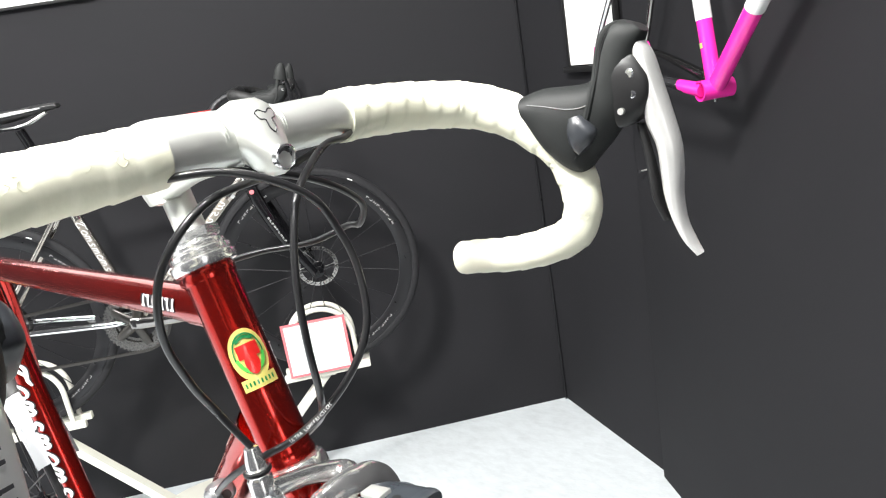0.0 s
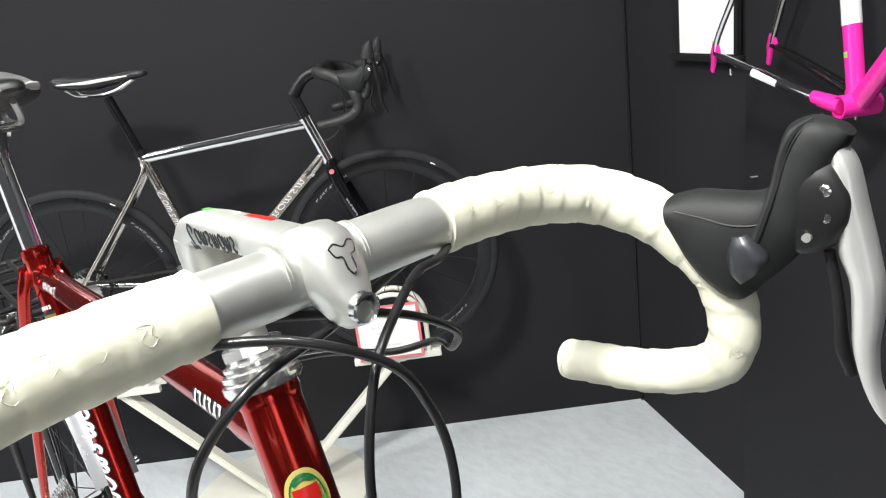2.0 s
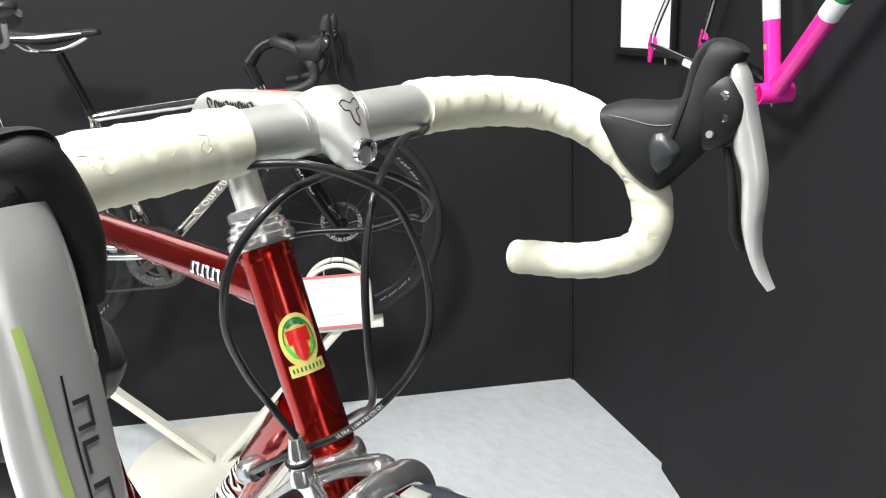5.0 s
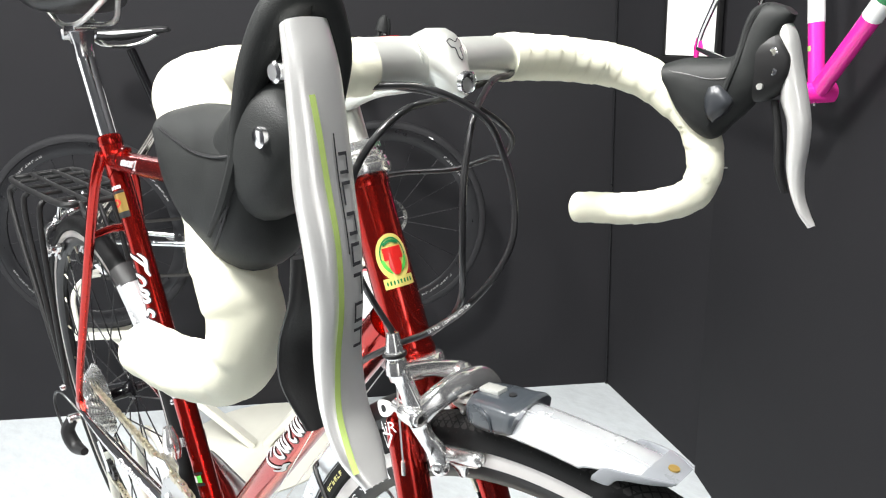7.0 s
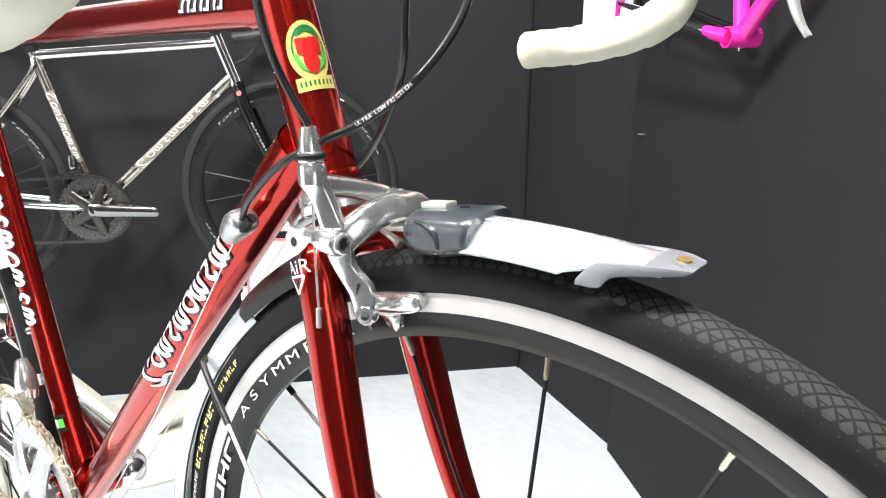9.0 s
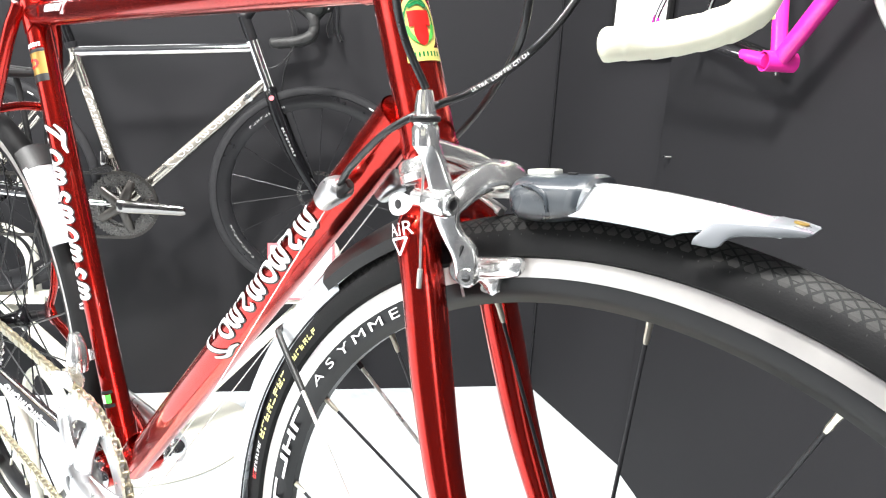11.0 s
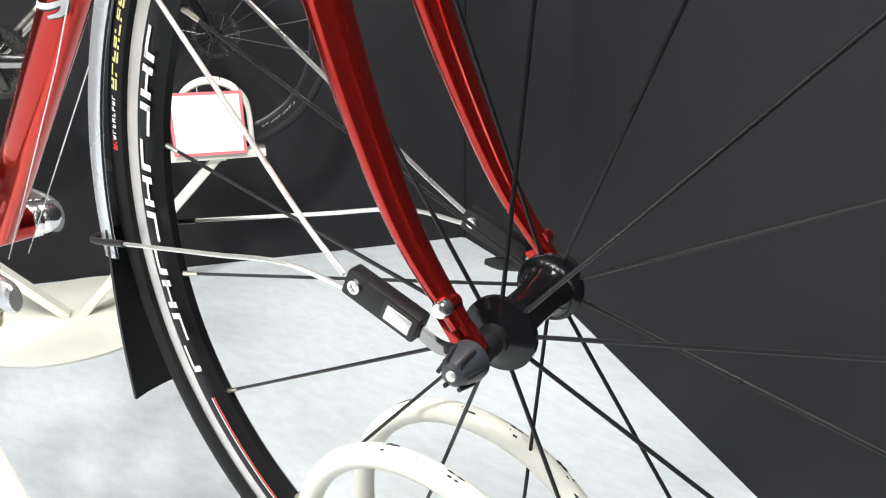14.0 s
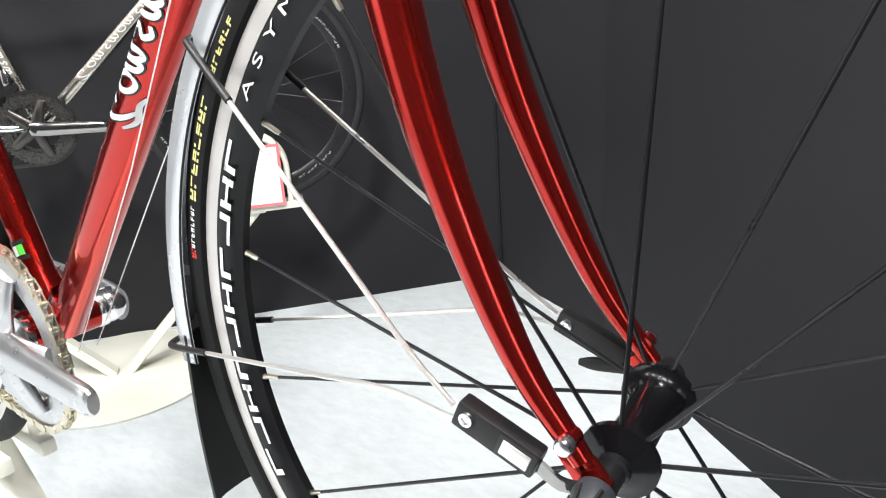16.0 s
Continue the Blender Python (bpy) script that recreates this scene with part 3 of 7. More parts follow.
def tape_bm(side, y_start, thick, step=0.0200, lip=0.0011, seg=32):
    """Wound bar tape: each turn overlaps the last, with a small lip along a spiral."""
    p = spline(bar_path(side), 24)
    keep = [q for q in p if abs(q[1]) >= y_start or q[0] > -0.115]
    p = np.array(keep)
    d = np.r_[0, np.cumsum(np.linalg.norm(np.diff(p, axis=0), axis=1))]
    even = np.arange(0, d[-1], 0.0021)
    p = np.stack([np.interp(even, d, p[:, k]) for k in range(3)], 1)
    rnd = random.Random(4 + side)
    jog = [rnd.uniform(-0.12, 0.12) for _ in range(80)]
    rings = []
    for (t, a, b), c, s in zip(frames(p, (0, 0, 1)), p, even):
        fade = max(0.0, min(1.0, (s - (0.12 if side > 0 else 0.19)) / 0.14))
        r0 = thick * (1 - 0.19 * fade)
        ring = []
        for j in range(seg):
            w = 2 * math.pi * j / seg
            ph = s / step + side * w / (2 * math.pi) + 0.25 * math.sin(w + s * 40) * 0.3
            ph += jog[int(ph) % 80]
            f = ph - math.floor(ph)
            r = r0 + lip * (f - 0.5) - (0.0003 if f > 0.93 else 0) + 0.00025 * math.sin(3 * w + s * 90)
            ring.append(c + r * (math.cos(w) * a + math.sin(w) * b))
        rings.append(ring)
    for k, sc in enumerate((0.93, 0.75, 0.4)):
        c = np.mean(rings[-1], axis=0) + (p[-1] - p[-2]) / np.linalg.norm(p[-1] - p[-2]) * 0.0022
        base = np.array(rings[len(even) - 1])
        rings.append([c + (q - base.mean(0)) * sc for q in base])
    return rings_bm(rings)


def lever(bike, side, hood_mat, blade_mat, logo, label):
    """A brake and shift lever: rubber hood, lever body, blade, paddle behind it, screws."""
    y0 = 0.2255 * side
    tops = [(-0.057, 0.6030), (-0.042, 0.6050), (-0.024, 0.6050), (-0.006, 0.6055), (0.006, 0.6095), (0.012, 0.620), (0.0150, 0.633), (0.018, 0.643), (0.0250, 0.650), (0.035, 0.6525), (0.0465, 0.6485)]
    if side > 0:
        tops = [(-0.047, 0.6085), (-0.034, 0.6120), (-0.019, 0.6120), (-0.004, 0.6120), (0.0045, 0.6155), (0.0065, 0.6230), (0.0075, 0.633), (0.009, 0.643), (0.0130, 0.6495), (0.0230, 0.6525), (0.0345, 0.6490)]
    bots = [(-0.042, 0.588), (-0.033, 0.567), (-0.019, 0.552), (-0.008, 0.5480), (0.002, 0.558), (0.017, 0.574), (0.026, 0.589), (0.029, 0.604), (0.034, 0.625), (0.0385, 0.6355), (0.0415, 0.6425)]
    wid = [0.0186, 0.0192, 0.0198, 0.0200, 0.0195, 0.0182, 0.0172, 0.0164, 0.0152, 0.0132, 0.0078]
    ys = [side * q for q in (0.2145, 0.2165, 0.2190, 0.2225, 0.2255, 0.2275, 0.2290, 0.2305, 0.2318, 0.2328, 0.2335)]
    if side < 0:
        slide = ((-0.002, 0.000), (-0.002, 0.000), (-0.001, 0.001), (0.001, 0.002), (0.003, 0.004), (0.004, 0.0055), (0.005, 0.0065), (0.006, 0.0075), (0.0065, 0.0085), (0.007, 0.0095), (0.007, 0.010))
        bots = [(-0.056, 0.584), (-0.050, 0.560), (-0.033, 0.545), (-0.011, 0.5410), (0.005, 0.5490), (0.013, 0.567), (0.0125, 0.588), (0.0125, 0.606), (0.0180, 0.6250), (0.0260, 0.6370), (0.0310, 0.6440)]
        tops[5:] = [(0.0115, 0.6185), (0.0140, 0.6290), (0.0160, 0.6380), (0.0200, 0.6455), (0.0270, 0.6500), (0.0350, 0.6500)]
        tops = [(x + d[0], z) for (x, z), d in zip(tops, slide)]
        bots = [(x + d[0], z) for (x, z), d in zip(bots, slide)]
        ys = [y + d[1] - 0.0022 * max(0, k - 5) / 5 for k, (y, d) in enumerate(zip(ys, slide))]
        wid = [0.0196, 0.0206, 0.0212, 0.0210, 0.0196, 0.0160, 0.0134, 0.0120, 0.0110, 0.0098, 0.0068]
        ys = [y + 0.0060 * min(1.0, max(0.0, (k - 3) / 4)) for k, y in enumerate(ys)]
    hood = part("brake_lever", loft(tops, bots, wid, 7, 30, 2.35 if side > 0 else 2.15, ys=ys), hood_mat, bike, label, sharp=60)

    def skin(k, t, off=0.0002):
        """A point on the hood at section k, t degrees round from its top."""
        row = spline([(*p, *q, w, y) for p, q, w, y in zip(tops, bots, wid, ys)], 7)[int(round(k * 7))]
        cu = math.copysign(abs(math.cos(radians(t))) ** (2 / 2.35), math.cos(radians(t)))
        su = math.copysign(abs(math.sin(radians(t))) ** (2 / 2.35), math.sin(radians(t)))
        return (((row[0] + row[2]) + (row[0] - row[2]) * cu) / 2, row[5] + (row[4] + off) * su, ((row[1] + row[3]) + (row[1] - row[3]) * cu) / 2)

    for w in (-1, 1):
        part("seam", tube([skin(k, w * t) for k, t in ((0.6, 62), (1.6, 60), (2.6, 62), (3.4, 66), (4.2, 74))], 0.00055, 6, 5), BLACK_DECAL, hood)
        part("seam", tube([skin(k, w * t) for k, t in ((3.0, 125), (3.8, 100), (4.6, 78), (5.6, 70), (6.8, 68), (8.0, 66), (9.0, 40))[:7 if side > 0 else 4]], 0.00060, 6, 5), BLACK_DECAL, hood)
    sx, sy = (-0.0100, 0.0050) if side < 0 else (-0.0090, 0.0)
    for w in (-1, 1):
        ridge = [(3.0, 112), (3.8, 92), (4.6, 72), (5.6, 60), (6.8, 56), (8.0, 52), (9.0, 30)][:7 if side > 0 else 5]
        part("hood_ridge", tube([skin(k, w * t, -0.0004) for k, t in ridge], [0.0010] + [0.0025] * (len(ridge) - 2) + [0.0012], 8, 5), hood_mat, hood, "stitched ridge of the hood")
        for k in range(9 if side > 0 else 5):
            q = 3.6 + 0.45 * k
            part("stitch", tube([skin(q, w * (np.interp(q, (3.0, 3.8, 4.6, 5.6, 8.0), (112, 92, 72, 60, 52)) + 7), 0.0003), skin(q + 0.2, w * (np.interp(q + 0.2, (3.0, 3.8, 4.6, 5.6, 8.0), (112, 92, 72, 60, 52)) + 7), 0.0003)], 0.0006, 6), BLACK_DECAL, hood)
    if side > 0:
        body = loft([(0.009, 0.626), (0.021, 0.632), (0.034, 0.630), (0.043, 0.618), (0.046, 0.608)], [(0.007, 0.585), (0.021, 0.578), (0.035, 0.583), (0.043, 0.594), (0.045, 0.600)], [0.0150, 0.0158, 0.0150, 0.0128, 0.008], 6, 24, 2.6, ys=[0.2285, 0.2295, 0.231, 0.232, 0.2325])
    else:
        body = loft([(-0.010, 0.598), (0.010, 0.612), (0.026, 0.615), (0.036, 0.608), (0.041, 0.600)], [(-0.010, 0.568), (0.008, 0.565), (0.024, 0.570), (0.034, 0.582), (0.040, 0.592)], [0.0120, 0.0136, 0.0134, 0.0110, 0.006], 6, 24, 2.5, y=-0.2256)
    part("lever_body", body, BLACK_PLASTIC if side > 0 else hood_mat, hood, "black lever body")
    if side < 0:
        lip = [(0.009, -0.2375, 0.583), (0.0150, -0.2350, 0.603), (0.0215, -0.2320, 0.622), (0.0300, -0.2275, 0.6370), (0.0370, -0.2205, 0.6435), (0.0385, -0.2150, 0.6385), (0.0375, -0.2100, 0.6240), (0.0340, -0.2090, 0.6080)]
        part("hood_lip", tube(lip, [0.0022, 0.0044, 0.0058, 0.0068, 0.0070, 0.0060, 0.0046, 0.0026], 18, 6, ref=(1, 0, 0)), hood_mat, hood, "thick rolled lip of the hood over the blade")
    for w in (-1, 1):
        yy = side * 0.2310 + w * (0.0138 if side > 0 else 0.0136) + sy
        part("pivot_screw", lathe([(-0.004, 0.0036), (0.0003, 0.0036), (0.0010, 0.0026)], (0.0430 + sx, yy, 0.602) if side > 0 else (0.0300, yy - w * 0.0008, 0.5985), (0, w, 0), 18), POLISHED, hood, "chrome pivot screw")
        part("pivot_screw", lathe([(-0.004 if side > 0 else -0.012, 0.0036), (-0.0004, 0.0036), (0.0004, 0.0026)], (0.0425 + sx, yy + w * 0.0006, 0.616) if side > 0 else (0.0365, yy - w * 0.0040, 0.6190), (0, w, 0), 18), POLISHED, hood)
    part("adjuster_screw", lathe([(-0.003, 0.0024), (0.003, 0.0024)], (0.036 + sx, side * 0.2165 + sy, 0.591), (0, 1, 0), 14), STEEL, hood)
    part("thumb_lever", loft([(0.000, 0.592), (0.005, 0.588), (0.011, 0.580), (0.008, 0.572)], [(-0.008, 0.590), (-0.010, 0.580), (-0.008, 0.569), (-0.003, 0.563)], [0.005, 0.0080, 0.0080, 0.004], 4, 16, 2.6, y=y0 + sy - side * 0.0205), GREY_PLASTIC, hood, "grey thumb shift button")
    f = [(0.0495, 0.637), (0.0535, 0.627), (0.0575, 0.604), (0.0610, 0.584), (0.0640, 0.562), (0.0640, 0.542), (0.0620, 0.522), (0.0655, 0.501), (0.0720, 0.486), (0.0785, 0.4765)]
    b = [(0.0425, 0.633), (0.0430, 0.617), (0.0450, 0.598), (0.0430, 0.581), (0.0475, 0.563), (0.0495, 0.542), (0.0500, 0.524), (0.0565, 0.505), (0.0650, 0.488), (0.0740, 0.474)]
    w = [0.0090, 0.0112, 0.0116, 0.0114, 0.0110, 0.0104, 0.0098, 0.0092, 0.0088, 0.0040]
    yb = [0.2330, 0.2335, 0.2340, 0.2345, 0.2345, 0.2345, 0.2342, 0.2338, 0.2335, 0.2332]
    if side > 0:
        f[4:] = [(0.0600, 0.563), (0.0605, 0.544), (0.0595, 0.526), (0.0615, 0.507), (0.0668, 0.4935), (0.0725, 0.4855)]
        back = (-0.0110, -0.0095, -0.0075, -0.0055)
        f[:4] = [(x + d, z) for (x, z), d in zip(f, back)]
        b[:4] = [(x + d, z) for (x, z), d in zip(b, back)]
        b[4:] = [(0.0440, 0.564), (0.0460, 0.544), (0.0475, 0.528), (0.0525, 0.511), (0.0598, 0.4955), (0.0680, 0.4830)]
    if side < 0:
        mid_x = (0.0401, 0.0431, 0.0451, 0.0465, 0.0492, 0.0497, 0.0482, 0.0500, 0.0564, 0.0636)
        mid_z = (0.6335, 0.619, 0.601, 0.5825, 0.5625, 0.542, 0.523, 0.504, 0.489, 0.4778)
        deep = (0.0034, 0.0046, 0.0056, 0.0066, 0.0070, 0.0068, 0.0060, 0.0046, 0.0036, 0.0022)
        f = [(x + d, z + 0.002) for x, z, d in zip(mid_x, mid_z, deep)]
        b = [(x - d, z - 0.002) for x, z, d in zip(mid_x, mid_z, deep)]
        w = [0.0088, 0.0100, 0.0104, 0.0108, 0.0102, 0.0092, 0.0090, 0.0094, 0.0092, 0.0050]
        yb = [0.2252, 0.2254, 0.2259, 0.2264, 0.2265, 0.2265, 0.2266, 0.2265, 0.2258, 0.2250]
    blade = part("lever_blade", loft(f, b, w, 6, 22, 2.5, ys=[q * side for q in yb]), blade_mat, hood, "polished alloy lever blade", sharp=60)
    px = [0.032, 0.029, 0.022, 0.021, 0.027] if side < 0 else [0.033, 0.037, 0.0395, 0.0415, 0.0465]
    pz = [0.556, 0.540, 0.522, 0.505, 0.486] if side < 0 else [0.580, 0.560, 0.541, 0.525, 0.508]
    pw = loft([(x + 0.0026, z) for x, z in zip(px, pz)], [(x - 0.0026, z) for x, z in zip(px, pz)], [0.0040, 0.0060, 0.0110, 0.0115, 0.0045] if side < 0 else [0.004, 0.005, 0.0075, 0.0080, 0.004], 6, 18, 2.3, ys=[side * q for q in (0.2275, 0.2260, 0.2225, 0.2220, 0.2235)] if side < 0 else [0.2320, 0.2330, 0.2340, 0.2345, 0.2360])
    part("shift_paddle", pw, BLACK_PLASTIC, hood, "black shift paddle behind the blade")
    if logo:
        s = spline([(*p, q) for p, q in zip(f, yb)], 6)
        n = len(s)

        def front(k, off, up=0.0005):
            lo = s[int(k)] * (1 - k % 1) + s[min(n - 1, int(k) + 1)] * (k % 1)
            d = s[min(n - 1, int(k) + 1)] - s[int(k) - 1]
            nx, nz = -d[1], d[0]
            q = math.hypot(nx, nz)
            drop = 0.0075 * (1 - (1 - min(0.95, abs(off) / 0.0108) ** 2.5) ** 0.4)
            return Vector((lo[0] + (up - drop) * nx / q, lo[2] * side + off, lo[1] + (up - drop) * nz / q))

        def strip(k0, k1, o0, o1, steps=3):
            v, fc = [], []
            for i in range(steps + 1):
                k = k0 + (k1 - k0) * i / steps
                a, c = o0(k), o1(k)
                v += [front(k, a), front(k, (a + c) / 2), front(k, c)]
            for i in range(steps):
                for j in (0, 1):
                    fc.append((3 * i + j, 3 * i + j + 1, 3 * i + j + 4, 3 * i + j + 3))
            return mesh_bm(v, fc)

        mid = lambda k: side * (0.0052 - 0.0020 * math.sin((k - 8) * 0.10))
        part("stripe", strip(9, n - 4, lambda k: mid(k) - 0.0010, lambda k: mid(k) + 0.0010, 36), LIME_DECAL, blade, "lime green stripe")
        part("stripe", strip(13, 25, lambda k: -side * 0.0006, lambda k: -side * 0.0011, 14), BLACK_DECAL, blade, "thin dark line")
        for i in range(7):
            k0 = 15 + i * 3.0
            lo, hi = -side * 0.0018, -side * 0.0056
            part("print_block", strip(k0, k0 + 0.36, lambda k: lo, lambda k: hi, 1), BLADE_PRINT, blade)
            part("print_block", strip(k0, k0 + 2.3, lambda k: (lo if i % 2 else hi), lambda k: (lo if i % 2 else hi) - side * 0.0007 * (1 if i % 2 else -1), 2), BLADE_PRINT, blade)
            if i % 3 != 1:
                part("print_block", strip(k0 + 1.9, k0 + 2.25, lambda k: lo, lambda k: hi, 1), BLADE_PRINT, blade)
    return hood


def dropped_bar(bike, metal, tape, thick, starts, tape_label, core=0.0158):
    full = bar_path(-1)[::-1] + bar_path(1)[1:]
    rad = [0.0119] * len(full)
    mid = len(full) // 2
    for k in (-1, 0, 1):
        rad[mid + k] = core
    rad[mid - 2] = rad[mid + 2] = core * 0.97
    part("handlebar", tube(full, rad, 22, 8, ref=(0, 0, 1)), metal, bike, "silver alloy drop handlebar" if metal is SATIN else "black drop handlebar")
    for side, ys in zip((-1, 1), starts):
        t = part("bar_tape", tape_bm(side, ys, thick), tape, bike, tape_label)
        e = Vector(bar_path(side)[-1])
        part("end_plug", lathe([(0, thick * 0.80), (0.003, thick * 0.80), (0.0055, thick * 0.6), (0.006, 0.001)], e + Vector((0.002, 0, 0)), (-1, 0, -0.07), 20), tape if metal is SATIN else BLACK_PLASTIC, t)


def chain_bm(track, pitch=0.0127):
    """Roller chain links laid along a track of points."""
    p = np.array(track, float)
    d = np.r_[0, np.cumsum(np.linalg.norm(np.diff(p, axis=0), axis=1))]
    even = np.arange(0, d[-1], pitch)
    q = np.stack([np.interp(even, d, p[:, k]) for k in range(3)], 1)
    bms = []
    for i in range(len(q) - 1):
        a, b = Vector(q[i]), Vector(q[i + 1])
        mid, way = (a + b) / 2, (b - a).normalized()
        ang = math.atan2(way.z, way.x)
        w = 0.0040 if i % 2 else 0.0029
        for s in (-1, 1):
            m = Matrix.Translation(mid + Vector((0, s * w, 0))) @ Matrix.Rotation(-ang, 4, "Y")
            bms.append(box(0.0146, 0.0011, 0.0090, m, 0.0))
        bms.append(lathe([(-0.0046, 0.0030), (0.0046, 0.0030)], a, (0, 1, 0), 8))
    return join(*bms)


def arc(c, r, a0, a1, y, n=40):
    return [(c[0] + r * math.cos(radians(a0 + (a1 - a0) * i / n)), y, c[2] + r * math.sin(radians(a0 + (a1 - a0) * i / n))) for i in range(n + 1)]


def ring_gear(teeth, r, thick=0.003, hole=0.6, centre=(0, 0, 0)):
    k = teeth * 4
    out = []
    for j in range(k):
        w = 2 * math.pi * j / k
        rr = r + (0.0030 if j % 4 in (1, 2) else -0.0012)
        out.append((rr * math.cos(w), rr * math.sin(w)))
    inn = [(r * hole * math.cos(2 * math.pi * j / k), r * hole * math.sin(2 * math.pi * j / k)) for j in range(k)]
    verts = [(x, s * thick / 2, z) for s in (-1, 1) for ring in (out, inn) for x, z in ring]
    faces = []
    for j in range(k):
        n = (j + 1) % k
        faces += [(j, n, k + n, k + j), (2 * k + j, 3 * k + j, 3 * k + n, 2 * k + n), (j, 2 * k + j, 2 * k + n, n), (k + j, k + n, 3 * k + n, 3 * k + j)]
    bm = mesh_bm(verts, faces)
    bmesh.ops.recalc_face_normals(bm, faces=bm.faces)
    bmesh.ops.translate(bm, vec=centre, verts=bm.verts)
    return bm


def crankset(bike, bb, angle, metal, ring_metal, label, spider=None):
    """Chainrings, spider, arm on the drive side and the arm beyond."""
    big = part("chainring", ring_gear(50, 0.1005, 0.0034, 0.69, (bb[0], -0.046, bb[2])), ring_metal, bike, label)
    part("inner_ring", ring_gear(34, 0.0695, 0.0030, 0.84, (bb[0], -0.039, bb[2])), ring_metal, big)
    a = radians(angle)
    for k in range(5):
        w = a + 2 * math.pi * k / 5
        tip = Vector((bb[0] + 0.080 * math.cos(w), -0.050, bb[2] + 0.080 * math.sin(w)))
        root = Vector((bb[0] + 0.018 * math.cos(w), -0.058, bb[2] + 0.018 * math.sin(w)))
        part("spider_arm", tube([root, (root + tip) / 2 + Vector((0, -0.002, 0)), tip], [q * (0.85 if spider else 1.0) for q in (0.0185, 0.0170, 0.0140)], 16, 4, flat=0.42, ref=(-math.sin(w), 0, math.cos(w))), spider or metal, big)
        part("ring_bolt", lathe([(0.004, 0.0042), (-0.002, 0.0042), (-0.003, 0.0028)], tip + Vector((math.cos(w) * -0.012, -0.002, math.sin(w) * -0.012)), (0, 1, 0), 12), STEEL, big)
    for s, ang in ((-1, a), (1, a + math.pi)):
        d = Vector((math.cos(ang), 0, math.sin(ang)))
        o = Vector((bb[0], 0, bb[2]))
        pts = [o + d * -0.012 + Vector((0, s * 0.060, 0)), o + d * 0.02 + Vector((0, s * 0.064, 0)), o + d * 0.09 + Vector((0, s * 0.066, 0)), o + d * 0.155 + Vector((0, s * 0.067, 0)), o + d * 0.179 + Vector((0, s * 0.067, 0)), o + d * 0.1880 + Vector((0, s * 0.067, 0))]
        arm = part("crank_arm", tube(pts, [0.0195, 0.0205, 0.0180, 0.0165, 0.0155, 0.0105], 24, 5, flat=0.52, ref=(d.z, 0, -d.x)), metal, bike, "polished alloy crank arm without pedal")
        h = o + d * 0.170 + Vector((0, s * 0.067, 0))
        part("pedal_eye", lathe([(-0.0062, 0.0062), (-0.0066, 0.0080), (0.0066, 0.0080), (0.0062, 0.0062)], h, (0, 1, 0), 18), DARK_CHROME, arm)
        part("crank_bolt", lathe([(-0.003, 0.0095), (0.004, 0.0095), (0.005, 0.006)], o + Vector((0, s * 0.068, 0)), (0, s, 0), 16), BLACK_ANOD, arm)
    return big


def saddle(bike, nose, tail, z, metal, stripe=True):
    """A slim road saddle on two rails."""
    n, t = nose, tail
    L = n - t
    xs = [t, t + 0.02, t + 0.09, t + 0.15, t + 0.21, n - 0.012, n]
    w = [0.030, 0.058, 0.066, 0.044, 0.024, 0.018, 0.008]
    top = [(x, z + dz) for x, dz in zip(xs, (0.010, 0.016, 0.006, 0.002, 0.006, 0.004, -0.006))]
    bot = [(x, z + dz) for x, dz in zip(xs, (-0.006, -0.022, -0.034, -0.030, -0.020, -0.014, -0.010))]
    sh = part("saddle", loft(top, bot, w, 6, 24, 2.3), LEATHER, bike, "slim black leather saddle with pale stripes")
    if stripe:
        for s in (-1, 1):
            pts = [(t + 0.03, s * 0.0640, z - 0.006), (t + 0.10, s * 0.062, z - 0.010), (t + 0.16, s * 0.042, z - 0.008), (n - 0.05, s * 0.0235, z - 0.006)]
            part("stripe", tube(pts, [0.001, 0.003, 0.003, 0.001], 8, 5, flat=1.6), PLASTIC_WHITE, sh, "pale piping")
    for s in (-1, 1):
        pts = [(t + 0.035, s * 0.028, z - 0.024), (t + 0.07, s * 0.022, z - 0.046), (t + 0.16, s * 0.022, z - 0.046), (n - 0.045, s * 0.008, z - 0.020)]
        part("rail", tube(pts, 0.0036, 8, 6), STEEL, sh)
    part("post_clamp", box(0.046, 0.052, 0.010, pose(t + 0.115, 0, z - 0.052), 0.003), metal, sh)
    return sh


def headset(bike, bot, top, axis, r=0.0215):
    a = Vector(axis)
    part("headset_cup", lathe([(0.000, 0.0185), (0.001, r + 0.001), (0.004, r + 0.0025), (0.008, r + 0.0025), (0.0095, r - 0.001), (0.0105, r + 0.0008), (0.0135, r + 0.0008), (0.0150, 0.0185), (0.0160, 0.0200), (0.0180, 0.0200), (0.0195, 0.0172), (0.022, 0.0165), (0.023, 0.0150)], top, a, 36), CALIPER, bike, "polished headset cup and lock rings")
    part("lock_nut", lathe([(0.021, 0.0170), (0.022, 0.0192), (0.028, 0.0192), (0.029, 0.0175), (0.030, 0.0125)], top, a, 8), CALIPER, bike)
    part("headset_cup", lathe([(0.000, 0.0186), (-0.001, r + 0.001), (-0.003, r + 0.0022), (-0.0085, r + 0.0030), (-0.0095, r + 0.0015), (-0.0105, r + 0.0030), (-0.0150, r + 0.0026), (-0.0165, r), (-0.017, 0.014)], bot, a, 36), CALIPER, bike, "polished lower headset cup")


